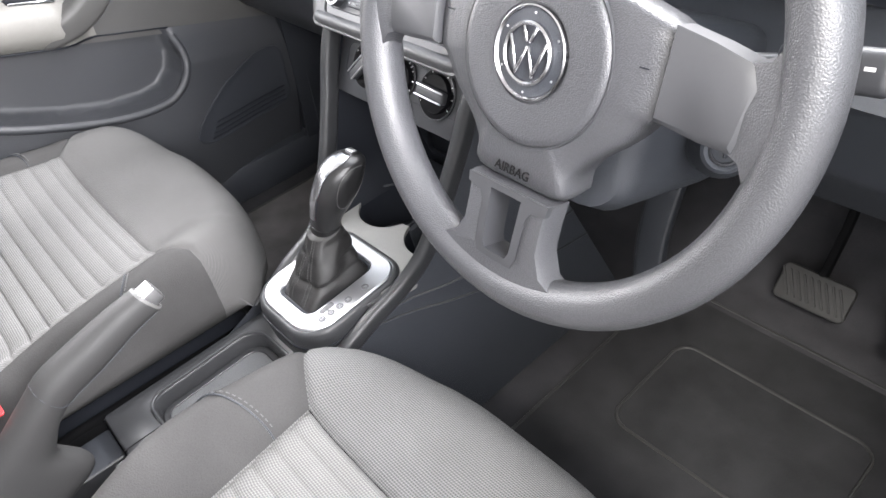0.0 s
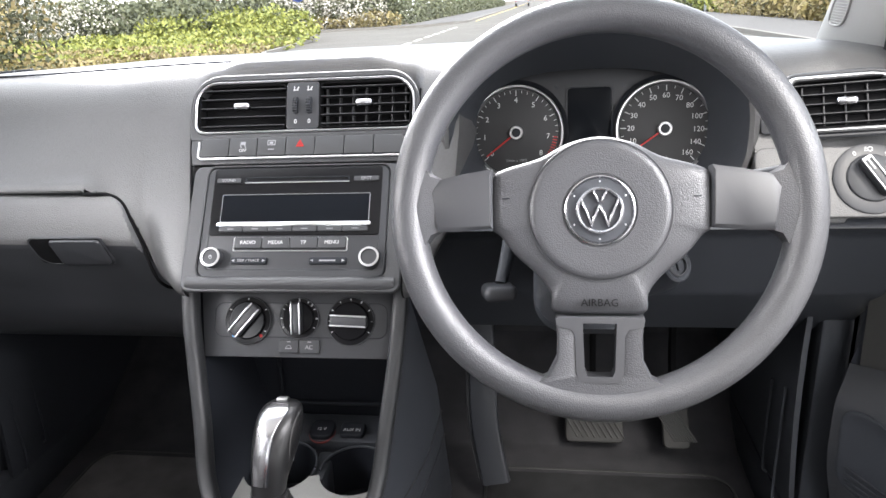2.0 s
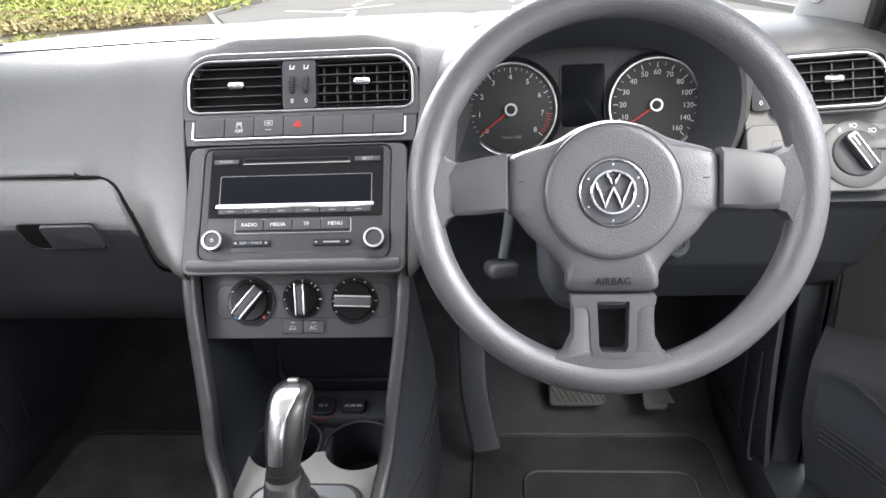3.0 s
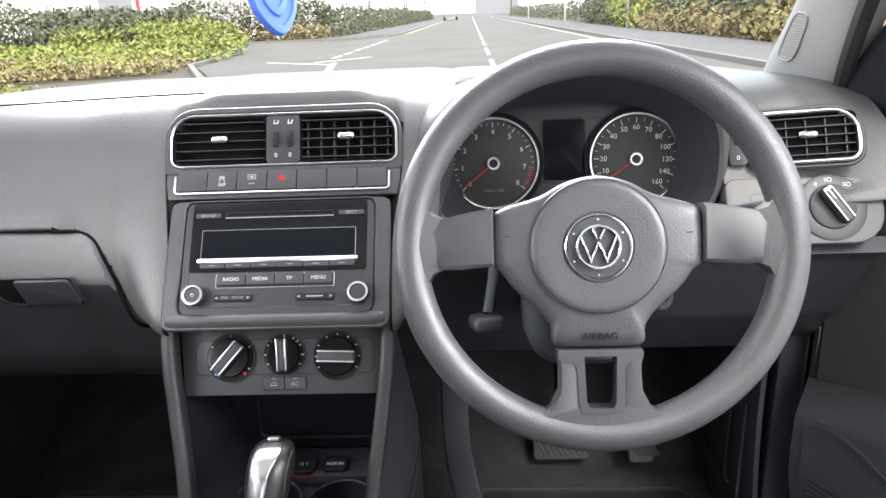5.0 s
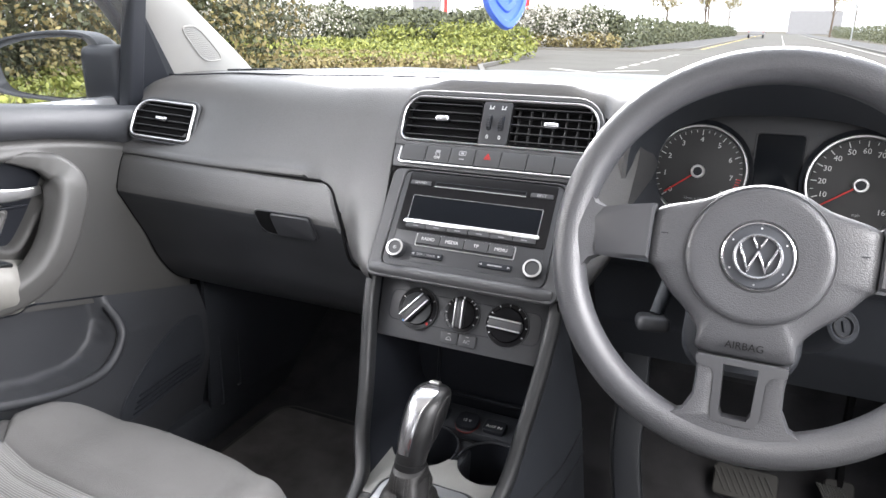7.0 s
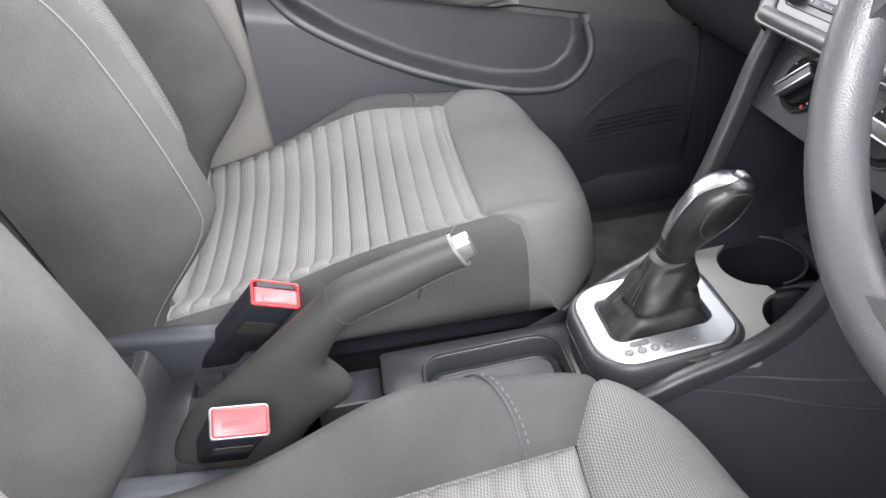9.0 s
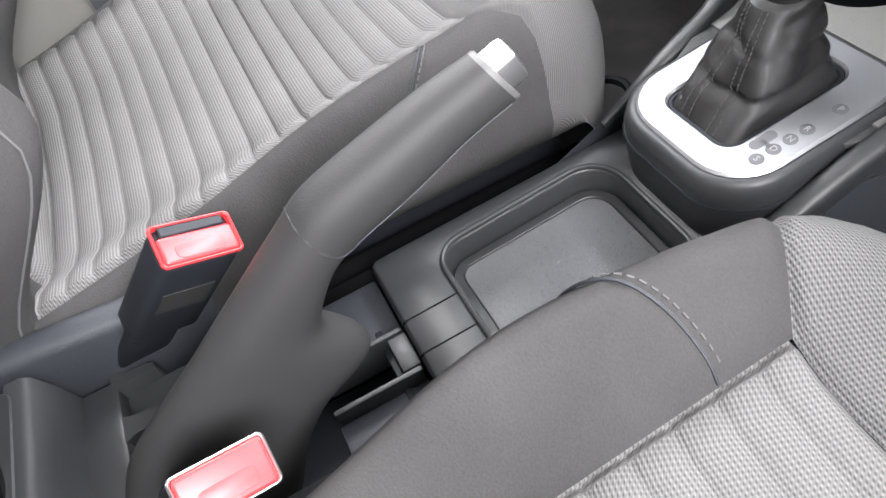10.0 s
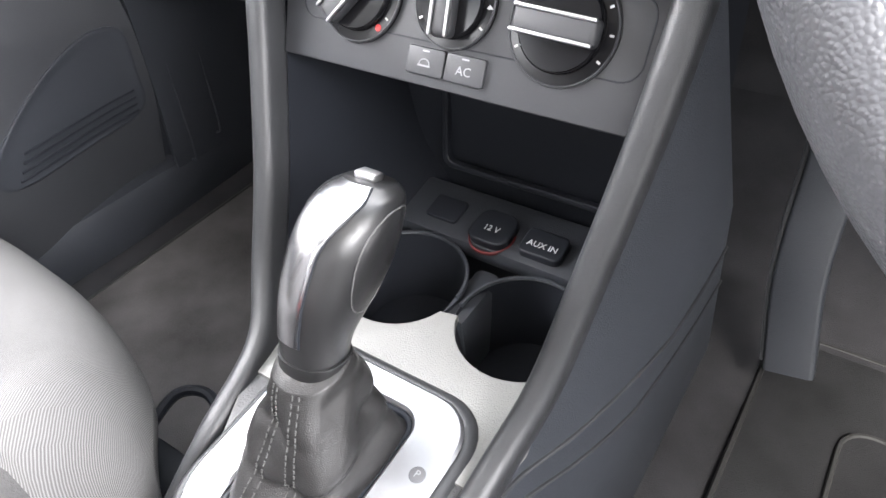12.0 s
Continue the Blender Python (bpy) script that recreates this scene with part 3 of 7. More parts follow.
def vent_slats(parent, m, w, h, n, vanes, tab=True, recess=0.016):
    # housing and back in deep black: painted shade of a shallow recess
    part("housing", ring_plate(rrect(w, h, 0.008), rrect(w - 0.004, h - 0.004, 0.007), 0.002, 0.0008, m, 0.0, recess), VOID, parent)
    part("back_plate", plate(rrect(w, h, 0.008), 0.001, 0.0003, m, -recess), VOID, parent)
    for k in range(n):
        y = -h / 2 + h * (k + 0.5) / n
        part("slat", rbox(w - 0.004, 0.0019, 0.0075, 0.0007, 1, m @ pose(0, y, -0.0045, 6, 0, 0)), SLAT, parent)
        # lighter strip paints the light caught by the slat's front edge
        part("slat_lit_edge", rbox(w - 0.004, 0.0015, 0.0016, 0.0005, 1, m @ pose(0, y, 0.0002)), SWITCH, parent)
    for k in range(vanes):
        x = -w / 2 + w * (k + 0.5) / vanes
        part("vane", rbox(0.0018, h - 0.006, min(0.012, 0.5 * recess), 0.0005, 1, m @ pose(x, 0, -min(0.014, 0.6 * recess))), SWITCH, parent)
    if tab:
        part("tab", rbox(0.023, 0.0095, 0.014, 0.0042, 3, m @ pose(0.0, 0.001, 0.002)), EMBLEM, parent, "satin silver slider tab")


# centre panel with two vents, switch strip, radio opening
VF = face_at(0, 0.2665, 1.0405, 24)
centre = thing("centre_fascia", "dark satin plastic centre panel with a bright trim line", "dashboard panel")
ring_out = rrect(0.300, 0.071, 0.03, 6, radii=(0.032, 0.032, 0.014, 0.014))
ring_in = offset_loop(ring_out, 0.0034)
part("surround", ring_plate(rrect(0.312, 0.088, 0.03, 6, radii=(0.042, 0.042, 0.006, 0.006)), ring_out, 0.004, 0.0015, VF, -0.003, 0.03), FASCIA, centre)
part("chrome_trim", ring_plate(ring_out, ring_in, 0.005, 0.0015, VF, -0.003, 0.02), SATIN, centre, "bright silver trim line round both vents")
part("middle_panel", plate(rrect(0.044, 0.063, 0.004), 0.004, 0.001, VF @ Matrix.Translation((0.0, 0, -0.004))), DASH_SMOOTH, centre)
for sx in (-1, 1):
    part("thumbwheel", lathe([(0.013, -0.0035), (0.0135, -0.002), (0.0135, 0.002), (0.013, 0.0035)], 26, VF @ pose(0.0093 * sx, 0.0, -0.008, 0, 90, 0)), BLACK, centre)
    for a in range(-70, 71, 14):
        part("thumbwheel_rib", rbox(0.0062, 0.0014, 0.0016, 0.0004, 1, VF @ pose(0.0093 * sx, 0.0, -0.008, a) @ Matrix.Translation((0, 0, 0.0138))), DASH_SMOOTH, centre)
    part("flap_symbol", join(rbox(0.007, 0.0012, 0.0004, 0, 1, VF @ pose(0.0093 * sx, 0.0205, 0.0003)), rbox(0.0012, 0.006, 0.0004, 0, 1, VF @ pose(0.0093 * sx - 0.002, 0.0225, 0.0003)),
                             rbox(0.0014, 0.004, 0.0004, 0, 1, VF @ pose(0.0093 * sx + 0.0028, 0.023, 0.0003, 0, 0, -30))), WHITE, centre)
    lettering("0", 0.0085, VF @ Matrix.Translation((0.0093 * sx, -0.0215, 0.0003)), WHITE, centre, "digit")
for sx, vanes in ((-1, 0), (1, 7)):
    vent = thing("air_vent", "black slatted centre air vent with a silver tab", "air vent", "dashboard air vents")
    vm = VF @ Matrix.Translation((0.0832 * sx, 0.0, -0.003))
    vent_slats(vent, vm, 0.123, 0.0605, 5, vanes)

SF = face_at(0, 0.2395, 0.992, 33)
part("switch_bar", plate(rrect(0.306, 0.044, 0.004), 0.003, 0.001, SF, -0.006), FASCIA, centre)
part("strip_trim", join(sweep([SF @ Vector(p) for p in ((-0.139, 0.008, 0.002), (-0.139, -0.013, 0.002), (-0.135, -0.0160, 0.002), (0.135, -0.0160, 0.002), (0.139, -0.013, 0.002), (0.139, 0.008, 0.002))], circle(0.0015, 8), (0, -1, 1))), SATIN, centre, "bright silver line under the switches")
for k in range(7):
    x = -0.117 + 0.039 * k
    key = part("switch", plate(rrect(0.0382, 0.025, 0.002), 0.0045, 0.0012, SF @ Matrix.Translation((x, 0, -0.003))), SWITCH, centre)
    g = SF @ Matrix.Translation((x, 0.002, 0.0017))
    if k == 1:
        lettering("OFF", 0.006, g @ Matrix.Translation((0, -0.007, 0)), WHITE, key)
        part("symbol", join(rbox(0.007, 0.0042, 0.0003, 0, 1, g @ pose(0, 0.003, 0)), rbox(0.0014, 0.005, 0.0003, 0, 1, g @ pose(-0.003, -0.001, 0, 0, 0, 25)), rbox(0.0014, 0.005, 0.0003, 0, 1, g @ pose(0.003, -0.001, 0, 0, 0, 25))), GREY_PRINT, key)
    if k == 2:
        part("symbol", join(ring_plate(rrect(0.011, 0.007, 0.001, 2), rrect(0.009, 0.005, 0.001, 2), 0.0003, 0.0001, g @ Matrix.Translation((0, 0.003, 0))), rbox(0.005, 0.003, 0.0003, 0, 1, g @ pose(0, 0.003, 0)),
                            rbox(0.008, 0.0012, 0.0003, 0, 1, g @ pose(0, -0.006, 0))), GREY_PRINT, key)
    if k == 3:
        tri = [(0.0065 * math.sin(radians(a)), 0.0065 * math.cos(radians(a))) for a in (0, 240, 120)]
        tri_in = [(0.6 * x_, 0.6 * y_) for x_, y_ in tri]
        part("hazard_triangle", join(ring_plate(tri, tri_in, 0.0004, 0.0001, g), ring_plate([(0.42 * x_, 0.42 * y_) for x_, y_ in tri], [(0.2 * x_, 0.2 * y_) for x_, y_ in tri], 0.0004, 0.0001, g)), RED, key, "red warning triangle")

# radio
RF = face_at(0, 0.1805, 0.909, 35) @ Matrix.Diagonal((1.034, 1.01, 1, 1))
part("radio_surround", ring_plate(rrect(0.273, 0.166, 0.012, 5, 0, -0.008), rrect(0.236, 0.147, 0.012, 5), 0.004, 0.0015, RF, -0.004, 0.012), FASCIA, centre, sharp=30)
part("lower_lip", sweep([(x, 0.1395 + 0.5 * max(0, abs(x) - 0.130), 0.8395) for x in span(-0.133, 0.133, 24)], rrect(0.02, 0.02, 0.008, 4), (0, 0, 1)), FASCIA, centre)
radio = thing("car_radio", "dark car radio with a black display and rows of keys", "radio")
part("bezel", ring_plate(rrect(0.234, 0.145, 0.011, 5), rrect(0.214, 0.128, 0.005, 5, 0, 0.002), 0.004, 0.0015, RF, -0.005, 0.01), DASH_SMOOTH, radio)
part("face", plate(rrect(0.22, 0.135, 0.006), 0.003, 0.001, RF, -0.0055), DASH_SMOOTH, radio)
part("black_face", plate(rrect(0.2165, 0.09, 0.004, 5, 0, 0.0265), 0.0016, 0.0006, RF, -0.0025), GLOSS, radio, "gloss black upper half")
part("display", plate(rrect(0.188, 0.036, 0.001, 3, 0, 0.017), 0.001, 0.0003, RF, -0.0013), SCREEN, radio, "switched-off dark display")
part("display_edge", ring_plate(rrect(0.1892, 0.0372, 0.0015, 3, 0, 0.017), rrect(0.188, 0.036, 0.001, 3, 0, 0.017), 0.0012, 0.0003, RF, -0.001), GREY_PRINT, radio)
part("chrome_bar", rbox(0.196, 0.0058, 0.004, 0.0018, 2, RF @ pose(0, -0.0045, 0.0005)), CHROME, radio, "thin chrome bar under the display")
part("disc_slot", ring_plate(rrect(0.134, 0.0065, 0.002), rrect(0.131, 0.0038, 0.0015), 0.001, 0.0003, RF @ Matrix.Translation((0, 0.0555, -0.001))), BLACK, radio)
part("slot_edge", rbox(0.134, 0.0009, 0.0012, 0, 1, RF @ pose(0, 0.0512, 0)), SATIN, radio)
for sx in (-1, 1):
    k = part("key", plate(rrect(0.031, 0.0062, 0.0012), 0.002, 0.0006, RF @ Matrix.Translation((0.0885 * sx, 0.0545, -0.001))), WHEEL_SMOOTH, radio)
    lettering("SOUND" if sx < 0 else "EJECT", 0.0052, RF @ Matrix.Translation((0.0885 * sx, 0.0545, 0.0012)), GREY_PRINT, k)
for i in range(6):
    k = part("preset_key", plate(rrect(0.0305, 0.0068, 0.0012), 0.0025, 0.0007, RF @ Matrix.Translation((-0.0787 + 0.0315 * i, -0.0108, -0.001))), WHEEL_SMOOTH, radio)
    part("mark", rbox(0.008, 0.0009, 0.0003, 0, 1, RF @ pose(-0.0787 + 0.0315 * i, -0.0108, 0.0016)), GREY_PRINT, k)
part("key_frame", ring_plate(rrect(0.144, 0.0185, 0.002), rrect(0.1415, 0.016, 0.0015), 0.0014, 0.0004, RF @ Matrix.Translation((-0.002, -0.030, -0.0025))), SATIN, radio)
for i, word in enumerate(("RADIO", "MEDIA", "TP", "MENU")):
    k = part("key", plate(rrect(0.0345, 0.0145, 0.0015), 0.0035, 0.001, RF @ Matrix.Translation((-0.0545 + 0.0352 * i, -0.0285, -0.0025))), WHEEL_SMOOTH, radio)
    lettering(word, 0.0065, RF @ Matrix.Translation((-0.0545 + 0.0352 * i, -0.0285, 0.0012)), WHITE, k)
for sx in (-1, 1):
    k = part("rocker_key", plate(rrect(0.046, 0.0088, 0.002), 0.0035, 0.001, RF @ Matrix.Translation((0.0495 * sx - 0.002, -0.0515, -0.0025))), BLACK, radio)
    if sx < 0:
        lettering("SEEK / TRACK", 0.0046, RF @ Matrix.Translation((0.0495 * sx - 0.002, -0.0515, 0.0012)), GREY_PRINT, k)
    else:
        part("mark", rbox(0.020, 0.0018, 0.0004, 0, 1, RF @ pose(0.0495 * sx - 0.002, -0.0515, 0.0012)), GREY_PRINT, k)
    for e in (-1, 1):
        part("arrow", plate([(e * 0.0024, 0), (-e * 0.0014, e * 0.0017), (-e * 0.0014, -e * 0.0017)], 0.0003, 0.0001, RF @ Matrix.Translation((0.0495 * sx - 0.002 + 0.019 * e, -0.0515, 0.001))), GREY_PRINT, k)
    knob = part("dial_knob", lathe([(0.0125, -0.003), (0.0125, 0.007), (0.0122, 0.0085), (0.0095, 0.0085), (0.009, 0.0075)], 32, RF @ Matrix.Translation((0.0985 * sx + 0.001, -0.0485, 0))), WHEEL_SMOOTH, radio, "round push knob")
    part("knob_ring", lathe([(0.0124, 0.0078), (0.0122, 0.0088), (0.0098, 0.0092), (0.0095, 0.0078)], 32, RF @ Matrix.Translation((0.0985 * sx + 0.001, -0.0485, 0)), cap=False), SATIN, knob, "silver ring")
    if sx < 0:
        part("power_mark", join(ring_plate(circle(0.0022, 16, -0.0975, -0.0485), circle(0.0017, 16, -0.0975, -0.0485), 0.0003, 0.0001, RF, 0.0077), rbox(0.0006, 0.0022, 0.0004, 0, 1, RF @ pose(-0.0975, -0.0472, 0.0079))), WHITE, knob)

# climate panel
CF = face_at(0, 0.1555, 0.7735, 26)
climate = thing("climate_panel", "dark heating control panel with three round knobs", "control panel")
part("panel", plate([(-0.138, 0.062), (-0.128, -0.04), (0.128, -0.04), (0.138, 0.062)], 0.006, 0.001, CF, -0.006), DASH_SMOOTH, climate)
part("inset_line", ring_plate(rrect(0.232, 0.045, 0.012), rrect(0.230, 0.043, 0.011), 0.0004, 0.0001, CF @ Matrix.Translation((0.0, 0.008, 0))), BLACK, climate)
for i, (x, r, turn) in enumerate(((-0.069, 0.0315, -40), (0.0, 0.027, 3), (0.0685, 0.0315, 88))):
    km = CF @ Matrix.Translation((x, 0.0075 + (0.003 if i == 1 else 0), 0))
    knob = part("control_knob", lathe([(r, -0.001), (r, 0.002), (r - 0.001, 0.003), (r * 0.78, 0.0032), (r * 0.77, 0.0065), (r * 0.73, 0.008), (0.0001, 0.008)], 40, km), GLOSS, climate, "glossy black round knob")
    part("collar", ring_plate(circle(r, 40), circle(r - 0.0015, 40), 0.0025, 0.0006, km, 0.001), DASH_SMOOTH, knob)
    part("grip", rbox(r * 0.5, r * 1.55, 0.011, 0.004, 3, km @ pose(0, 0, 0.0115, 0, 0, turn)), WHEEL_SMOOTH, knob)
    for e in (-1, 1):
        part("grip_edge", rbox(0.0022, r * 1.5, 0.003, 0.001, 2, km @ pose(0, 0, 0, 0, 0, turn) @ pose(e * r * 0.2, 0, 0.0172)), SATIN, knob, "silver edge of the grip")
    for a in range(-120, 121, 30 if i else 60):
        part("mark", rbox(0.0012, 0.0022, 0.0004, 0, 1, km @ pose(0, 0, 0, 0, 0, a) @ pose(0, r * 0.88, 0.0034)), WHITE, knob)
    if i == 0:
        part("cold_dot", plate(circle(0.0022, 12), 0.0005, 0.0002, km @ pose(0, 0, 0, 0, 0, 137) @ Matrix.Translation((0, r * 0.86, 0.003))), BLUE_DOT, knob, "blue dot")
        part("warm_dot", plate(circle(0.0022, 12), 0.0005, 0.0002, km @ pose(0, 0, 0, 0, 0, -137) @ Matrix.Translation((0, r * 0.86, 0.003))), RED, knob, "red dot")
    if i == 1:
        for d in range(1, 5):
            lettering(str(d), 0.0055, km @ pose(0, 0, 0, 0, 0, 90 - 45 * d) @ Matrix.Translation((0, r * 0.88, 0.0034)), WHITE, knob, "digit")
for k, sx in enumerate((-1, 1)):
    key = part("key", plate(rrect(0.0265, 0.0165, 0.002), 0.003, 0.0008, CF @ Matrix.Translation((0.0138 * sx + 0.001, -0.0255, 0))), DASH_SMOOTH, climate)
    if k:
        lettering("AC", 0.0075, CF @ Matrix.Translation((0.0145, -0.0265, 0.0031)), GREY_PRINT, key)
    else:
        part("symbol", join(rbox(0.009, 0.001, 0.0004, 0, 1, CF @ pose(-0.013, -0.028, 0.0032)), tube([CF @ Vector((-0.0165 + 0.0075 * (0.5 + 0.5 * math.cos(radians(a))), -0.0275 + 0.0035 * math.sin(radians(a)), 0.0032)) for a in range(0, 181, 30)], 0.0004, 4)), GREY_PRINT, key)
    part("lamp", rbox(0.005, 0.0009, 0.0003, 0, 1, CF @ pose(0.0138 * sx + 0.001, -0.0195, 0.0031)), GREY_PRINT, key)

# glove compartment
glove = thing("glove_box", "closed dark plastic glove compartment with a recessed handle", "glove box")
GLOVE = [(0.30, 0.948), (0.222, 0.9475), (0.2105, 0.942), (0.202, 0.925), (0.194, 0.902), (0.190, 0.882), (0.200, 0.862), (0.215, 0.834), (0.242, 0.785), (0.270, 0.725), (0.32, 0.672), (0.42, 0.655)]


def glove_row(x):
    """The lid's section at x, from its top edge down; cut off under the pad's rounded corner."""
    z0, rows = joint_z(x) - 0.0025, []
    push = lerp_table([(-0.74, 0.004), (-0.55, 0.0), (-0.3, 0.0), (-0.165, -0.01)], x)
    for p in smooth_path([(0, y, z) for y, z in GLOVE], 4):
        lower = min(0.0, joint_z(max(-0.74, min(x, -0.30))) - 0.952) * max(0.0, (p.z - 0.68) / 0.264)
        z = p.z + lower
        tuck = max(0.0, z - z0)
        rows.append(Vector((x, p.y + push + min(0.03, 0.6 * tuck) + (0.004 if tuck > 0.001 else 0.0), min(z, z0))))
    return rows


lid_xs = span(-0.745, -0.30, 28) + span(-0.296, -0.172, 40)
part("lid_band", rings([glove_row(x)[:21] for x in lid_xs], close=False), DASH, glove, "grained upper band of the lid", sharp=40)
# downturned face in a darker plastic: its shade is painted by the material
part("lid", rings([glove_row(x)[20:] for x in lid_xs], close=False), DASH_SMOOTH, glove, sharp=55)


def joint_point(x):
    """On the front rim of the pad, where the gap over the lid runs."""
    z0 = joint_z(x)
    if x < -0.30:
        return Vector((x, lerp_table([(-0.74, 0.221), (-0.66, 0.2185), (-0.5, 0.2160), (-0.30, 0.2150)], x), z0 - 0.002))
    row = [p for p in dash_row(x) if p.y < 0.4]
    p, q = next((p, q) for p, q in zip(row, row[1:]) if p.z >= z0 - 1e-6 >= q.z - 2e-6)
    p = p.lerp(q, min(1.0, (p.z - z0) / max(1e-6, p.z - q.z)))
    return Vector((x, min(p.y, 0.2160) - 0.001, z0 - 0.002))


part("top_gap", tube([joint_point(x) for x in span(-0.74, -0.305, 24) + span(-0.298, -0.191, 36)], 0.0023, 8), VOID, glove, "dark gap over the lid")
part("end_gap", tube([p + Vector((0, -0.0004, 0)) for p in glove_row(-0.70)[5:]], 0.0012, 6), VOID, glove)
GF = face_at(-0.326, 0.1915, 0.865, -27)
part("handle_recess", ring_plate(rrect(0.112, 0.053, 0.008, 4, radii=(0.006, 0.012, 0.02, 0.006)), rrect(0.106, 0.047, 0.007, 4, radii=(0.005, 0.011, 0.018, 0.005)), 0.0025, 0.001, GF, -0.002, 0.001), DASH_SMOOTH, glove)
# nearly flush black plate paints the shade of a deeper hollow
part("recess_shade", plate(rrect(0.107, 0.048, 0.007), 0.0012, 0.0004, GF, -0.001), VOID, glove)
part("handle", plate(rrect(0.074, 0.046, 0.006, 4, 0.016), 0.0055, 0.002, GF, -0.001), DASH_SMOOTH, glove, "dark pull flap")

# driver's side: hood over the instruments
HOOD = [(0.352, 0.156, 0.080, 0.080), (0.30, 0.168, 0.108, 0.090), (0.262, 0.178, 0.126, 0.097), (0.252, 0.182, 0.131, 0.10), (0.249, 0.187, 0.136, 0.105), (0.256, 0.194, 0.140, 0.11), (0.275, 0.203, 0.140, 0.115), (0.33, 0.222, 0.130, 0.125), (0.42, 0.235, 0.112, 0.13)]


def hood_loop(y, a, top, low):
    pts = []
    for i in range(48):
        t = 2 * math.pi * i / 48
        c, s = math.cos(t), math.sin(t)
        p = 0.78
        x = 0.375 + a * math.copysign(abs(c) ** p, c)
        z = 0.985 + (top if s > 0 else low) * math.copysign(abs(s) ** p, s)
        pts.append((x, y - 0.012 * max(0, s), z))
    return pts


part("instrument_hood", rings([hood_loop(*h) for h in HOOD[3:]], cap_start=False, cap_end=False), DASH, dashboard, "hood over the instruments", sharp=60)
# inner skin split off in a darker plastic to paint the hood's shade
part("hood_inside", rings([hood_loop(*h) for h in HOOD[:4]], cap_start=False, cap_end=False), LOWER, dashboard, "inside of the hood, darkened for its shade", sharp=60)
part("under_panel", surface(lambda u, v: Vector((0.16 + 0.60 * u, *lerp_table([(0, (0.222, 0.90)), (0.06, (0.205, 0.885)), (0.2, (0.24, 0.865)), (0.6, (0.30, 0.76)), (1.0, (0.40, 0.66))], v))), span(0, 1, 20), span(0, 1, 16)), LOWER, dashboard, "dark knee panel")

cluster = thing("instrument_cluster", "instrument cluster with two round dials and a dark screen between", "instruments")
IF = face_at(0.375, 0.352, 0.985, 12)
part("cluster_panel", plate(smooth_loop([(0.165, 0.0), (0.15, 0.055), (0.06, 0.082), (-0.06, 0.082), (-0.15, 0.055), (-0.165, 0.0), (-0.14, -0.06), (-0.05, -0.085), (0.05, -0.085), (0.14, -0.06)], 6), 0.004, 0.001, IF, -0.006), DASH_SMOOTH, cluster)
part("screen", plate(rrect(0.059, 0.085, 0.005, 4, 0, 0.012), 0.002, 0.0006, IF, -0.002), SCREEN, cluster, "dark screen")
part("screen_frame", ring_plate(rrect(0.064, 0.09, 0.006, 4, 0, 0.012), rrect(0.059, 0.085, 0.005, 4, 0, 0.012), 0.002, 0.0006, IF, -0.001), DASH_SMOOTH, cluster)


def dial(x, words, start, step, ticks, needle, sub):
    m = IF @ Matrix.Translation((x, -0.004, 0.0))
    d = part("dial", plate(circle(0.060, 48), 0.002, 0.0005, m, -0.003), DIAL, cluster, "black dial face")
    part("dial_ring", lathe([(0.066, -0.004), (0.0655, 0.004), (0.0645, 0.0055), (0.0625, 0.005), (0.0615, 0.002), (0.0595, -0.002)], 48, m, cap=False), SATIN, d, "chrome ring")
    part("dial_wall", lathe([(0.072, 0.006), (0.0675, 0.001), (0.066, -0.004)], 48, m, cap=False), BLACK, d)
    for i in range(ticks + 1):
        a = start - i * step * (len(words) - 1) / ticks
        long = i % max(1, ticks // (len(words) - 1)) == 0
        part("tick", rbox(0.0011 if long else 0.0007, 0.0075 if long else 0.004, 0.0003, 0, 1, m @ pose(0, 0, 0, 0, 0, a) @ pose(0, 0.0545 if long else 0.0563, -0.0007)), WHITE, d)
    for i, w in enumerate(words):
        a = radians(start - i * step + 90)
        lettering(w, 0.0102, m @ Matrix.Translation((0.0445 * math.cos(a), 0.0445 * math.sin(a), -0.0007)), WHITE, d, "digit")
    part("hub_ring", lathe([(0.0095, -0.001), (0.0095, 0.006), (0.0085, 0.0075), (0.007, 0.0075), (0.0065, 0.006)], 28, m), SATIN, d)
    part("hub_cap", lathe([(0.0066, 0.003), (0.006, 0.0068), (0.0002, 0.0072)], 24, m), BLACK, d)
    part("needle", rbox(0.0021, 0.046, 0.0012, 0.0005, 1, m @ pose(0, 0, 0, 0, 0, needle) @ pose(0, 0.03, 0.003)), RED, d, "red needle")
    lettering(sub, 0.0055, m @ Matrix.Translation((0, -0.0385, -0.0007)), GREY_PRINT, d)
    return d


tacho = dial(-0.1, [str(i) for i in range(9)], 130, 32.5, 32, 128, "1/min x 1000")
part("red_zone", join(*[rbox(0.0012, 0.006, 0.0003, 0, 1, IF @ Matrix.Translation((-0.1, -0.004, -0.0006)) @ pose(0, 0, 0, 0, 0, 130 - 32.5 * 7 - 4 * i) @ pose(0, 0.0545, 0)) for i in range(8)]), RED, tacho, "red band")
dial(0.1, ["", "10", "20", "30", "40", "50", "60", "70", "80", "100", "120", "140", "160"], 133, 22.5, 24, 125, "mph")
for sx in (-1, 1):
    part("turn_arrow", plate([(0.0035 * sx, 0), (-0.002 * sx, sx * 0.0035), (-0.002 * sx, -sx * 0.0035)], 0.0003, 0.0001, IF @ Matrix.Translation((0.045 * sx, 0.057, -0.0015))), LOWER, cluster)

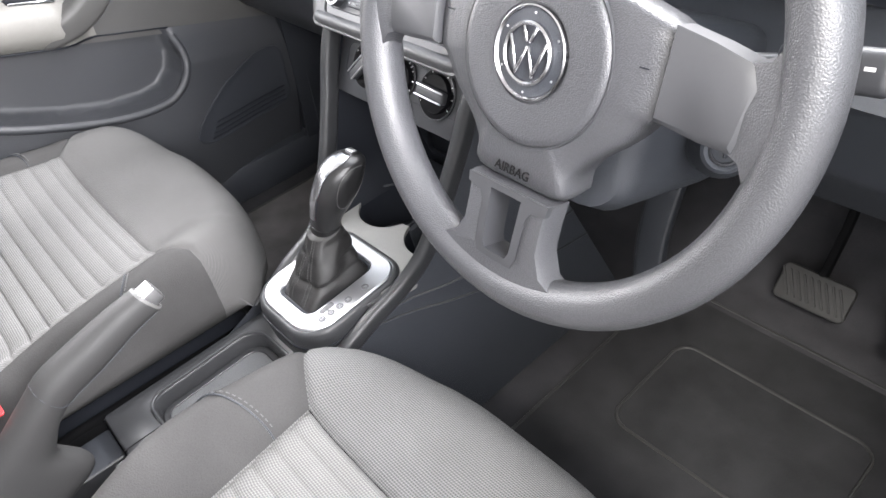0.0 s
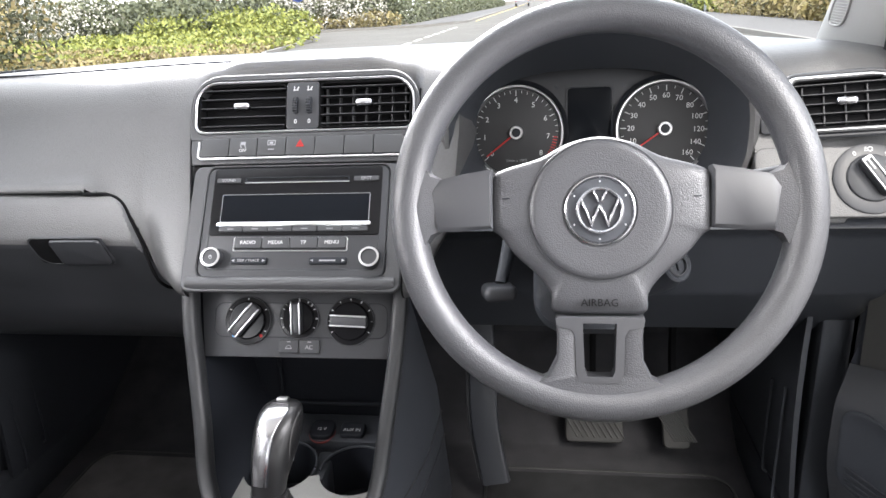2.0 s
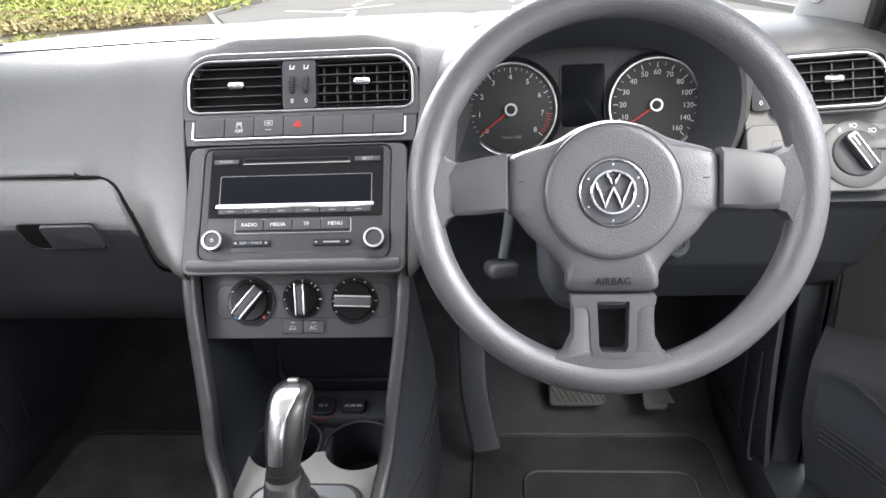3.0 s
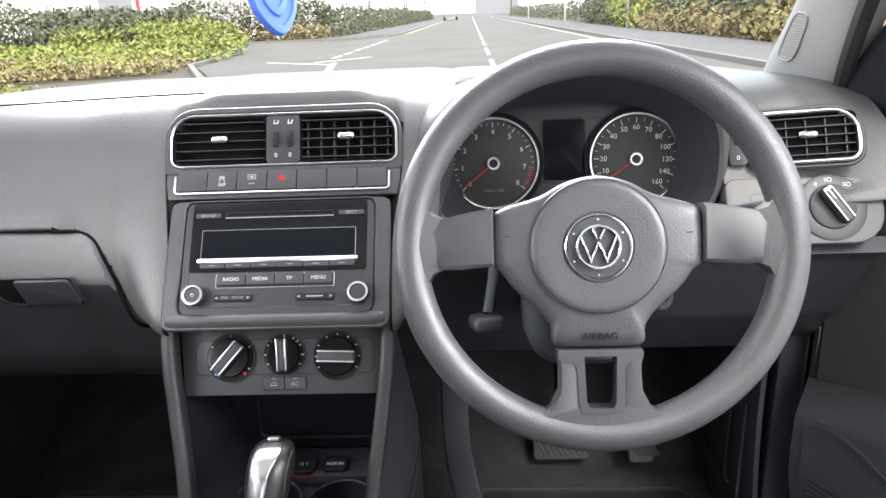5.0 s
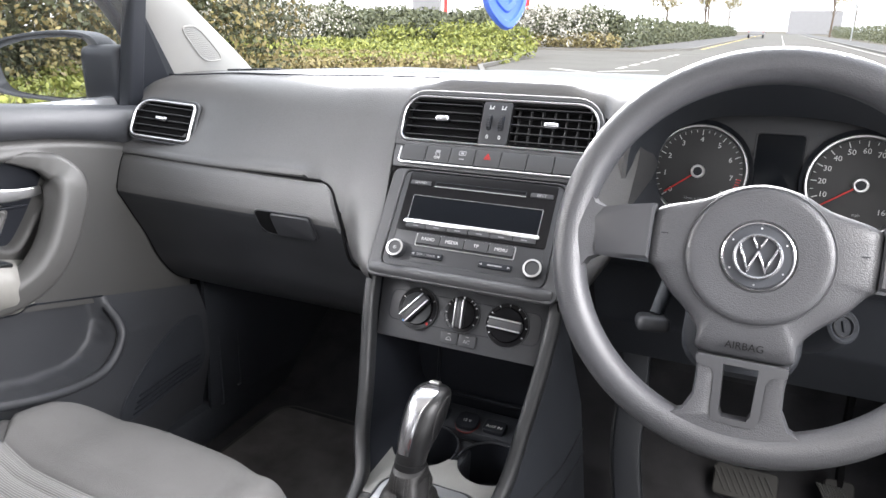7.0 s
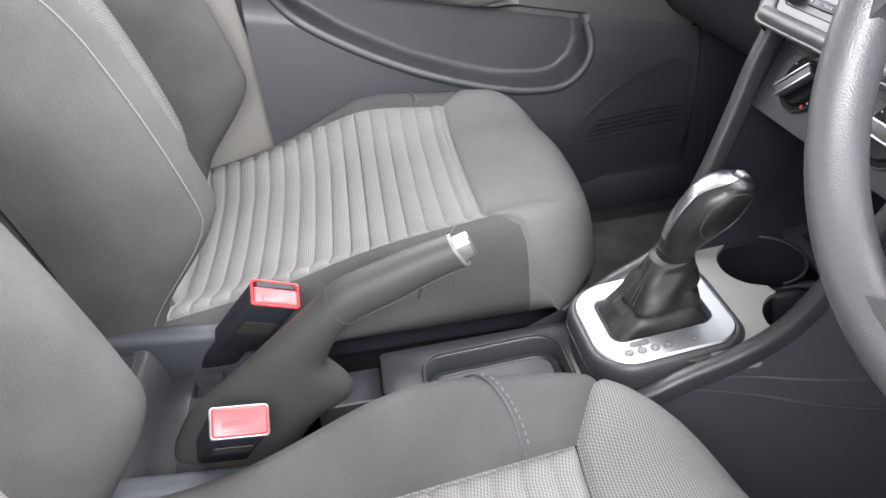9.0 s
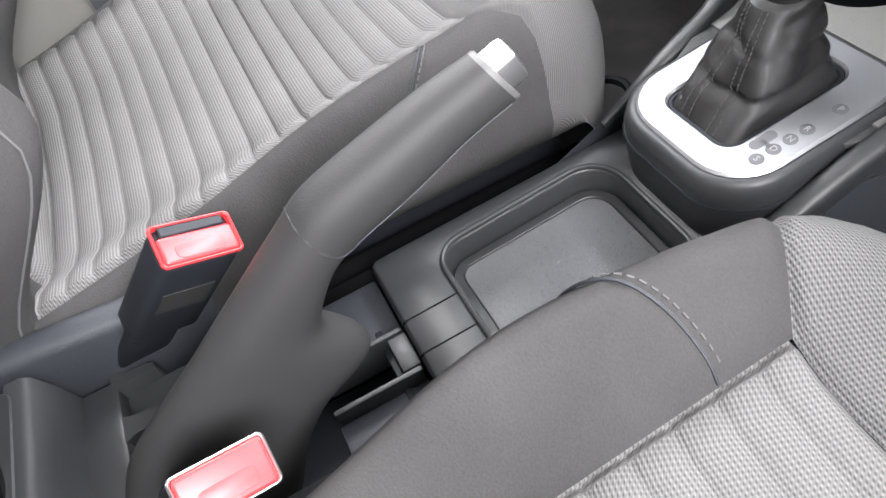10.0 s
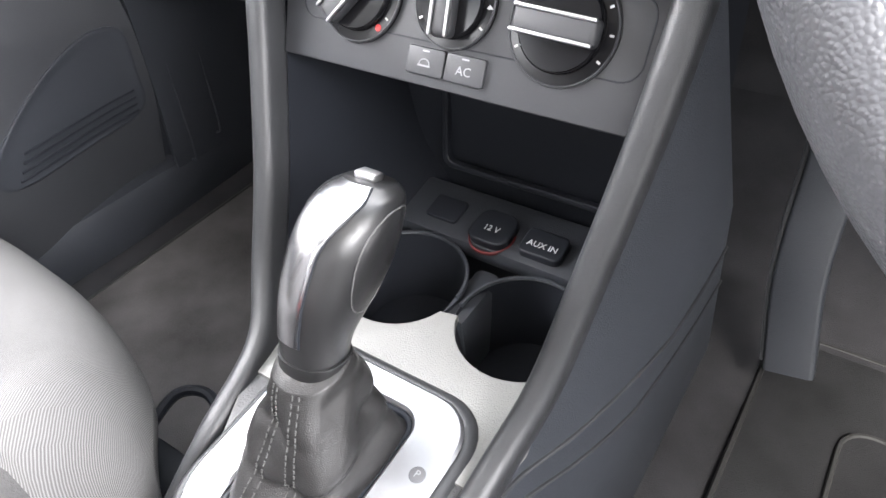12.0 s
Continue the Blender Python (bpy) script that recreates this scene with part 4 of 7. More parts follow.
# outer vents
for sx in (-1, 1):
    vent = thing("air_vent", "black slatted outer air vent with a bright silver frame", "air vent", "dashboard air vents")
    vm = (face_at(0.661, 0.254, 1.022, 24) if sx > 0 else face_at(-0.624, 0.249, 1.005, 26)) @ pose(0, 0, 0, 0, -10 * sx, 0)
    out = rrect(0.123, 0.068 if sx > 0 else 0.072, 0.02, 5, radii=(0.034, 0.01, 0.01, 0.016) if sx > 0 else (0.01, 0.034, 0.016, 0.01))
    part("frame", ring_plate(out, offset_loop(out, 0.005), 0.010, 0.002, vm, -0.001, 0.004), SATIN, vent, "bright silver frame")
    part("rim", ring_plate(offset_loop(out, -0.006), out, 0.004, 0.002, vm, 0.0), DASH_SMOOTH, vent)
    vent_slats(vent, vm @ Matrix.Translation((0, 0, 0.006)), 0.113, 0.058 if sx > 0 else 0.062, 5, 5 if sx > 0 else 0, recess=0.008)
    if sx > 0:
        part("wheel_plate", plate(rrect(0.022, 0.062, 0.005, 4, -0.080), 0.003, 0.001, vm, 0.0), DASH_SMOOTH, vent)
        part("thumbwheel", lathe([(0.015, -0.004), (0.016, -0.0025), (0.016, 0.0025), (0.015, 0.004)], 26, vm @ pose(-0.080, 0.006, -0.009, 0, 90, 0)), BLACK, vent, "ribbed black thumbwheel")
        lettering("0", 0.0085, vm @ Matrix.Translation((-0.080, -0.021, 0.0032)), WHITE, vent, "digit")
side_panel = thing("switch_panel", "dark plastic panel beside the wheel with the round light switch", "switch panel")
LM = face_at(0.655, 0.2205, 0.936, 30) @ Matrix.Translation((0, 0, 0.004))
part("panel", plate(rrect(0.19, 0.085, 0.02, 5, radii=(0.04, 0.012, 0.012, 0.04)), 0.006, 0.002, LM, -0.005), DASH, side_panel)
lamp_switch = part("light_switch", lathe([(0.042, 0.0), (0.042, 0.003), (0.040, 0.004), (0.028, 0.004), (0.0275, 0.006), (0.026, 0.007), (0.0002, 0.007)], 44, LM @ Matrix.Translation((0.031, 0.003, 0))), DASH_SMOOTH, side_panel, "round light switch")
part("ring_line", ring_plate(circle(0.0285, 40), circle(0.0275, 40), 0.0006, 0.0002, LM @ Matrix.Translation((0.031, 0.003, 0.004))), BLACK, lamp_switch)
grip = part("switch_grip", rbox(0.014, 0.052, 0.014, 0.005, 3, LM @ pose(0.031, 0.003, 0.014, 0, 0, 32)), DASH_SMOOTH, lamp_switch, "dark grip with silver edges")
for e in (-1, 1):
    part("grip_edge", rbox(0.0022, 0.046, 0.003, 0.001, 2, LM @ pose(0.031, 0.003, 0.0205, 0, 0, 32) @ pose(0.0052 * e, 0, 0)), SATIN, grip, "silver edge of the grip")
part("grip_end", rbox(0.011, 0.004, 0.003, 0.001, 2, LM @ pose(0.031, 0.003, 0.0205, 0, 0, 32) @ pose(0, 0.022, 0)), SATIN, grip)
part("grip_mark", rbox(0.0016, 0.014, 0.0005, 0, 1, LM @ pose(0.031, 0.003, 0.0213, 0, 0, 32) @ pose(0, 0.014, 0)), WHITE, lamp_switch)
lettering("0", 0.008, LM @ Matrix.Translation((0.0135, 0.032, 0.0042)), WHITE, lamp_switch, "digit")
for x, y in ((0.031, 0.0375), (0.053, 0.031)):
    part("lamp_symbol", join(ring_plate(circle(0.003, 12), circle(0.0022, 12), 0.0003, 0.0001, LM @ Matrix.Translation((x, y, 0.0041))), *[rbox(0.003, 0.0006, 0.0003, 0, 1, LM @ pose(x - 0.005, y + d, 0.0043)) for d in (-0.002, 0, 0.002)]), WHITE, lamp_switch)
part("dimmer_frame", ring_plate(rrect(0.042, 0.045, 0.006), rrect(0.04, 0.043, 0.005), 0.0012, 0.0004, LM @ Matrix.Translation((-0.045, 0.0, 0.0))), BLACK, side_panel)
part("dimmer_wheel", lathe([(0.011, -0.009), (0.012, -0.008), (0.012, 0.008), (0.011, 0.009)], 26, LM @ pose(-0.045, 0.0, -0.005, 0, 90, 0)), BLACK, side_panel)


# ---- steering wheel ----
wheel = thing("steering_wheel", "dark grey grained three-spoke steering wheel with a round emblem", "steering wheel")
WM = face_at(0.3635, 0.0105, 0.9685, 17.5) @ pose(0, 0, 0, 0, -1.5, 0)


def wheel_part(name, bm, mat, label="", parent=None, sharp=38):
    return part(name, moved(bm, WM), mat, parent or wheel, label, sharp=sharp)


rim_path = [(0.1813 * math.cos(2 * math.pi * i / 96), 0.1813 * math.sin(2 * math.pi * i / 96), -0.004) for i in range(96)]
wheel_part("rim", sweep(rim_path, [(0.0172 * math.cos(a), 0.019 * math.sin(a)) for a in (2 * math.pi * k / 20 for k in range(20))], (0, 0, 1), True), WHEEL, "grained rim", sharp=80)
PAD = [(0.0, 0.069), (0.03, 0.063), (0.055, 0.050), (0.094, 0.038), (0.101, 0.022), (0.101, -0.014), (0.092, -0.024), (0.078, -0.042), (0.056, -0.062), (0.045, -0.078), (0.041, -0.096),
       (0.0, -0.098), (-0.041, -0.096), (-0.045, -0.078), (-0.056, -0.062), (-0.078, -0.042), (-0.092, -0.024), (-0.101, -0.014), (-0.101, 0.022), (-0.094, 0.038), (-0.055, 0.050), (-0.03, 0.063)]
pad_loop = smooth_loop(PAD, 4)[::-1]
wheel_part("airbag_pad", dome(pad_loop, [(0.97, -0.035), (1.0, -0.02), (1.0, -0.008), (0.985, -0.003), (0.95, 0.0005), (0.85, 0.0035), (0.6, 0.0055), (0.3, 0.006), (0.02, 0.006)]), WHEEL, "grained airbag cover", sharp=60)
wheel_part("pad_disc", lathe([(0.066, 0.0), (0.0645, 0.0055), (0.062, 0.0085), (0.0575, 0.009), (0.05, 0.0088), (0.034, 0.0085), (0.0335, 0.007)], 64), WHEEL, "raised round centre of the cover", sharp=60)
wheel_part("groove", lathe([(0.0662, 0.004), (0.0655, 0.0062), (0.0645, 0.0062), (0.064, 0.004)], 64), WHEEL_SMOOTH)
wheel_part("roundel", lathe([(0.0325, 0.006), (0.0318, 0.0098), (0.0308, 0.0105), (0.030, 0.0095), (0.0292, 0.0085)], 48, cap=False), EMBLEM, "silver ring")
wheel_part("roundel_face", lathe([(0.030, 0.0075), (0.029, 0.0088), (0.0002, 0.0092)], 40), LOWER)
emblem = wheel_part("emblem", ring_plate(circle(0.0215, 40), circle(0.0186, 40), 0.004, 0.0012, None, 0.009), EMBLEM, "round chrome emblem")
for x, y, w, a in ((-0.0118, -0.002, 0.026, 21), (-0.0042, -0.005, 0.022, -21), (0.0042, -0.005, 0.022, 21), (0.0118, -0.002, 0.026, -21), (-0.0035, 0.0125, 0.0115, 24), (0.0035, 0.0125, 0.0115, -24)):
    wheel_part("emblem_bar", rbox(0.0026, w, 0.003, 0.0008, 1, pose(x, y, 0.0112, 0, 0, a)), EMBLEM, "", emblem)
for k in range(6):
    a = radians(60 * k + 30)
    wheel_part("stud", plate(circle(0.0009, 8, 0.0265 * math.cos(a), 0.0265 * math.sin(a)), 0.0006, 0.0002, None, 0.0088), SATIN)
lettering("AIRBAG", 0.0098, WM @ Matrix.Translation((0, -0.0855, 0.0058)) @ pose(0, 0, 0, -8, 0, 0), VOID, wheel, "lettering", 0.0004)
for sx in (-1, 1):
    out = [(0.099, 0.040), (0.125, 0.036), (0.148, 0.031), (0.158, 0.020), (0.155, -0.012), (0.152, -0.019), (0.13, -0.019), (0.099, -0.016)]
    loop = [(sx * x, y) for x, y in out]
    loop = loop if sx < 0 else loop[::-1]
    bm = rings([[(x, y, -0.016) for x, y in loop], [(x, y, 0.003 + 0.05 * max(0, abs(x) - 0.11)) for x, y in loop], [(x * 0.995, y * 0.9, 0.0065 + 0.05 * max(0, abs(x) - 0.11)) for x, y in offset_loop(loop, 0.003)]])
    wheel_part("spoke_cover", bm, WHEEL_SMOOTH, "smooth satin spoke cover")
    # the grained root of the spoke that flares into the rim
    root = rings([[(sx * x, y, z) for x, y, z in ring] for ring in (
        [(0.145, 0.030, 0.004), (0.145, 0.030, -0.012), (0.145, -0.017, -0.012), (0.145, -0.017, 0.004), (0.145, 0.006, 0.006)],
        [(0.158, 0.034, 0.006), (0.158, 0.037, -0.012), (0.158, -0.025, -0.012), (0.158, -0.022, 0.006), (0.158, 0.006, 0.009)],
        [(0.171, 0.058, 0.006), (0.171, 0.058, -0.014), (0.172, -0.047, -0.014), (0.172, -0.047, 0.006), (0.179, 0.006, 0.0125)])])
    wheel_part("spoke_root", root, WHEEL, sharp=70)
    # symbol of the horn
    wheel_part("horn_mark", rbox(0.007, 0.001, 0.0005, 0, 1, pose(0.086 * sx, 0.012, 0.0042)), BLACK)
low_out = [(0.0405, -0.0985), (0.039, -0.118), (0.0395, -0.138), (0.048, -0.155), (0.07, -0.164), (0.062, -0.176), (0.03, -0.182), (-0.03, -0.182), (-0.062, -0.176), (-0.07, -0.164), (-0.048, -0.155), (-0.0395, -0.138), (-0.039, -0.118), (-0.0405, -0.0985)]
low_in = [(0.0155, -0.104), (0.015, -0.12), (0.0143, -0.138), (0.0137, -0.150), (0.012, -0.1535), (0.009, -0.154), (0.004, -0.154), (-0.004, -0.154), (-0.009, -0.154), (-0.012, -0.1535), (-0.0137, -0.150), (-0.0143, -0.138), (-0.015, -0.12), (-0.0155, -0.104)]


def low_z(y):
    return 0.003 + 0.05 * max(0.0, -y - 0.09)


bm = rings([[(x, y, low_z(y) - 0.02) for x, y in low_out], [(x, y, low_z(y) - 0.002) for x, y in low_out], [(x * 0.95, y, low_z(y) + 0.003) for x, y in low_out], [(x * 1.2, y, low_z(y) + 0.003) for x, y in low_in], [(x, y, low_z(y)) for x, y in low_in], [(x, y, low_z(y) - 0.02) for x, y in low_in]], cap_start=False, cap_end=False)
wheel_part("lower_spoke", bm, WHEEL, "lower spoke with a slot", sharp=50)
trim_out = [(0.0405, -0.0995), (0.0395, -0.1075), (0.026, -0.110), (0.0225, -0.116), (0.0215, -0.15), (0.018, -0.1585), (0.0, -0.1595), (-0.018, -0.1585), (-0.0215, -0.15), (-0.0225, -0.116), (-0.026, -0.110), (-0.0395, -0.1075), (-0.0405, -0.0995), (0.0, -0.0995)]
trim_in = [(0.0155, -0.1045), (0.0153, -0.107), (0.0152, -0.110), (0.015, -0.116), (0.0138, -0.148), (0.011, -0.1535), (0.0, -0.154), (-0.011, -0.1535), (-0.0138, -0.148), (-0.015, -0.116), (-0.0152, -0.110), (-0.0153, -0.107), (-0.0155, -0.1045), (0.0, -0.1042)]
bm = rings([[(x, y, low_z(y) - 0.004) for x, y in trim_out], [(x, y, low_z(y) + 0.0040) for x, y in trim_out], [(x, y, low_z(y) + 0.0040) for x, y in trim_in], [(x, y, low_z(y) - 0.02) for x, y in trim_in]], cap_start=False, cap_end=False)
wheel_part("slot_trim", bm, WHEEL_SMOOTH, "smooth satin trim round the slot")
wheel_part("boss", lathe([(0.05, -0.03), (0.048, -0.07), (0.042, -0.10)], 28), LOWER)

# column with its stalks and the ignition lock
column = thing("steering_column", "black plastic steering column shroud with two stalks", "steering column")
CM = face_at(0.36, 0.0, 0.97, 20)
part("shroud", moved(dome(rrect(0.115, 0.15, 0.035, 5, 0, -0.045), [(0.85, -0.30), (1.0, -0.24), (1.02, -0.10), (0.96, -0.078), (0.8, -0.074)]), CM), LOWER, column, sharp=60)
stalk = part("wiper_stalk", moved(join(sweep([(0.05, 0.006, -0.095), (0.11, 0.020, -0.085), (0.15, 0.028, -0.075)], rrect(0.012, 0.018, 0.005, 3), (0, 0, 1), scales=[0.8, 1.1, 1.2]), rbox(0.070, 0.026, 0.020, 0.007, 3, pose(0.172, 0.033, -0.068, 0, -10, 8))), CM), DASH_SMOOTH, column, "black wiper stalk")
for d, e, w in ((-0.022, 0.005, 0.010), (-0.008, 0.005, 0.005), (0.006, 0.005, 0.008), (-0.020, -0.004, 0.007), (-0.005, -0.004, 0.009), (0.010, -0.003, 0.005), (0.022, 0.002, 0.006)):
    part("mark", moved(rbox(w, 0.0022, 0.0006, 0, 1, pose(0.172, 0.033, -0.068, 0, -10, 8) @ pose(d, e, 0.0101)), CM), WHITE, stalk)
part("indicator_stalk", moved(join(sweep([(-0.05, 0.002, -0.095), (-0.11, 0.008, -0.085), (-0.15, 0.012, -0.075)], rrect(0.012, 0.018, 0.005, 3), (0, 0, 1), scales=[0.8, 1.1, 1.2]), rbox(0.05, 0.02, 0.017, 0.006, 3, pose(-0.160, 0.013, -0.07, 0, 10, -6))), CM), BLACK, column, "black indicator stalk")
part("tilt_lever", rbox(0.040, 0.05, 0.02, 0.008, 3, pose(0.258, 0.16, 0.822, -15, 0, 12)), DASH_SMOOTH, column, "grey lever under the column")
part("lever_arm", sweep([(0.260, 0.172, 0.826), (0.268, 0.20, 0.862), (0.272, 0.235, 0.90)], rrect(0.032, 0.014, 0.005, 3), (1, 0, 0)), LOWER, column)
LOCK = pose(0.455, 0.118, 0.872, 65, 0, 32)
lock = part("ignition_lock", moved(lathe([(0.030, -0.06), (0.026, -0.02), (0.0185, -0.002), (0.0185, 0.004), (0.016, 0.006), (0.0125, 0.004), (0.0123, -0.002)], 28), LOCK), LOWER, column, "dark ignition lock")
part("key_ring", moved(lathe([(0.0124, -0.001), (0.0122, 0.0052), (0.0105, 0.0062), (0.0098, 0.004)], 24, cap=False), LOCK), DASH_SMOOTH, lock, "dark ring of the lock")
part("key_slot", moved(join(lathe([(0.0099, 0.002), (0.0098, 0.0038), (0.0002, 0.004)], 20), rbox(0.003, 0.012, 0.003, 0.0006, 1, pose(0, 0, 0.0045))), LOCK), BLACK, lock)


# ---- centre console ----
console = thing("centre_console", "dark plastic centre console between the front seats", "console")
RAIL = [(0.136, 0.165, 0.825), (0.133, 0.146, 0.78), (0.127, 0.128, 0.73), (0.117, 0.10, 0.662), (0.109, 0.070, 0.605), (0.100, 0.032, 0.568), (0.0965, -0.018, 0.546), (0.0958, -0.06, 0.527), (0.0945, -0.11, 0.504), (0.0925, -0.17, 0.483), (0.091, -0.25, 0.472), (0.090, -0.33, 0.468)]


def rail_path(sx, dx=0.0, n=8):
    return smooth_path([(sx * (x + (0.009 - 0.019 * min(1.0, max(0.0, (0.61 - z) / 0.055)) if sx < 0 else 0) + dx), y, z) for x, y, z in RAIL], n)


for sx in (-1, 1):
    path = rail_path(sx)
    rail = path if sx > 0 else path[:-26]
    part("rail", sweep(rail, rrect(0.026, 0.018, 0.007, 4), (1, 0, 0), scales=[1.0 if sx > 0 else min(1.0, 0.3 + 0.06 * (len(rail) - 1 - k)) for k in range(len(rail))]), CONSOLE, console, "grained curved side rail")
    top = rail_path(sx, 0.004)
    low = [Vector((sx * 0.135, p.y + 0.02 + 1.1 * max(0.0, p.z - 0.56), 0.27)) for p in top]
    mid = [Vector((sx * (abs(p.x) + 0.004), p.y + 0.008, p.z - 0.02)) for p in top]
    part("side_panel", rings([[a, b, a2, c] for a, b, a2, c in ((t, m, m + (l - m) * 0.35 + Vector((0.012 * sx, 0, 0)), l) for t, m, l in zip(top, mid, low))], close=False), LOWER, console, "dark lower side panel", sharp=60)
    for z0, fall in ((0.549, 0.0), (0.535, 0.16)):
        seam = []
        for t, m, l in zip(top, mid, low):
            a2 = m + (l - m) * 0.35 + Vector((0.012 * sx, 0, 0))
            for p, q in ((t, m), (m, a2), (a2, l)):
                if p.z + fall * p.y > z0 >= q.z + fall * q.y:
                    seam.append(p.lerp(q, (p.z + fall * p.y - z0) / (p.z + fall * p.y - q.z - fall * q.y)) + Vector((0.0006 * sx, 0, 0)))
        part("side_seam", tube(seam, 0.0016, 6), CONSOLE, console)
    inner = rail_path(sx, -0.004)
    part("cavity_wall", rings([[p, Vector((p.x * 0.97, 0.262, p.z + 0.01))] for p in inner if p.y > 0.02], close=False), BLACK, console)
    # near-black side paints the shade of the gap next to the seat
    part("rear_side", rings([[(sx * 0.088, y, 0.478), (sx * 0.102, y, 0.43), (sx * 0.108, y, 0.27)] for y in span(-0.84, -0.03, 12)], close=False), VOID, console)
part("cavity_back", surface(lambda u, v: Vector((-0.14 + 0.28 * u, 0.262 - 0.02 * v, 0.56 + 0.27 * v)), span(0, 1, 4), span(0, 1, 4)), BLACK, console)
part("cavity_box", ring_plate(rrect(0.18, 0.11, 0.01), rrect(0.17, 0.10, 0.008), 0.003, 0.001, face_at(0.01, 0.252, 0.655, 6), 0.0, 0.004), BLACK, console)

# grey deck with two cup holders
DECK = top_at(0.004, 0.125, 0.5715, 4)
CUPS = ((-0.050, 0.010, 0.049), (0.055, 0.008, 0.047))
bites = []
for cx, cy, r in CUPS:
    bites += [(cx + r * math.cos(radians(a)), cy + r * math.sin(radians(a))) for a in range(160 if cx < 0 else 195, 346 if cx < 0 else 391, 10)]
part("deck_rear", plate([(-0.070, -0.165), (0.062, -0.165), (0.098, -0.112), (-0.095, -0.112)], 0.005, 0.001, DECK, -0.007), DASH, console)
deck_loop = [(0.10, -0.115), (0.118, 0.02), (0.104, 0.03)] + bites[::-1] + [(-0.10, 0.03), (-0.122, 0.02), (-0.098, -0.115)]
part("deck", plate(deck_loop, 0.006, 0.001, DECK, -0.006), PLATE_GREY, console, "grained grey deck", sharp=30)
part("cup_floor", plate(rrect(0.24, 0.13, 0.01), 0.004, 0.001, DECK @ Matrix.Translation((0, 0.02, 0)), -0.075), BLACK, console)
for cx, cy, r in CUPS:
    part("cup_holder", moved(rings([[(cx + (r + 0.002 - 0.006 * q) * math.cos(radians(a)), cy + (r + 0.002 - 0.006 * q) * math.sin(radians(a)), -0.001 - 0.07 * q) for a in range(0, 360, 10)] for q in (0, 0.5, 1)], cap_start=False, cap_end=False), DECK), BLACK, console, "round black cup holder")
    part("cup_rim", moved(tube([(cx + (r + 0.001) * math.cos(radians(a)), cy + (r + 0.001) * math.sin(radians(a)), 0.0) for a in range(0, 190, 8)], 0.0018, 6), DECK), LOWER, console)
part("ledge", rbox(0.236, 0.06, 0.02, 0.006, 2, pose(0.004, 0.218, 0.572, 8)), LOWER, console)
part("cup_divider", rbox(0.022, 0.058, 0.07, 0.006, 2, DECK @ pose(0.004, 0.022, -0.040)), LOWER, console)
for x, word in ((-0.006, "12 V"), (0.039, "AUX IN")):
    sm = pose(x, 0.206, 0.583, 12)
    cap = part("socket_cap", plate(rrect(0.036, 0.034, 0.011, 4) if word[0] == "1" else rrect(0.036, 0.026, 0.006, 4), 0.007, 0.002, sm, -0.002), BLACK, console, "black socket cap")
    lettering(word, 0.0075, sm @ Matrix.Translation((0, -0.003, 0.0053)), WHITE, cap)
part("socket_ring", ring_plate(circle(0.0195, 28), circle(0.018, 28), 0.003, 0.001, pose(-0.006, 0.203, 0.5785, 12)), DULL_RED, console, "thin red ring round the socket")
part("blank_cover", plate(rrect(0.03, 0.024, 0.003), 0.003, 0.001, pose(-0.055, 0.212, 0.582, 12)), BLACK, console)

# gear selector
gear = thing("gear_selector", "automatic gear selector with chrome knob, leather boot and silver plate", "gear lever")
GM = top_at(0.008, -0.024, 0.5625, 6)
shape = rrect(0.137, 0.154, 0.034, 7, radii=(0.03, 0.03, 0.042, 0.042))
part("surround", dome(shape, [(1.10, -0.085), (1.12, -0.06), (1.135, -0.03), (1.125, -0.012), (1.09, -0.002), (1.04, 0.0015), (1.0, 0.0015), (0.98, -0.002)], GM), CONSOLE, gear, "padded dark surround", sharp=70)
part("piping", moved(tube([(x * 1.132, y * 1.132, -0.022) for x, y in shape], 0.0016, 6, True), GM), BLACK, gear, "sewn groove round the surround")
hole = rrect(0.076, 0.112, 0.014, 7, -0.003, 0.002)
part("plate", ring_plate(shape, hole, 0.005, 0.002, GM, -0.001, 0.006), PLATE_METAL, gear, "bright silver plate")
part("boot_frame", ring_plate(hole, offset_loop(hole, 0.004), 0.003, 0.001, GM, -0.002, 0.006), BLACK, gear)
rng = random.Random(4)
BOOT_N = 72


def fold_at(a, q):
    """Soft leather folds: a few broad bulges, and creases that cross the front."""
    side = 0.5 + 0.5 * math.cos(a)
    bulge = 0.075 * math.sin(3 * a + 5 * q + 0.6) + 0.045 * math.sin(5 * a - 7 * q)
    crease = 0.0
    for q0, slope, deep in ((0.20, 0.10, 0.08), (0.43, -0.13, 0.14), (0.62, 0.09, 0.10), (0.82, -0.06, 0.10)):
        crease -= deep * math.exp(-((q - q0 - slope * math.sin(a + 6 * q0)) / 0.05) ** 2) * (0.55 + 0.45 * math.sin(2 * a + 9 * q0))
    pinch = sum(math.exp(-((a - k) / 0.07) ** 2) for k in SEAMS)
    return 1 + (bulge + crease) * math.sin(math.pi * min(1, 1.05 * q)) ** 0.5 - 0.02 * pinch * math.sin(math.pi * q) ** 0.5


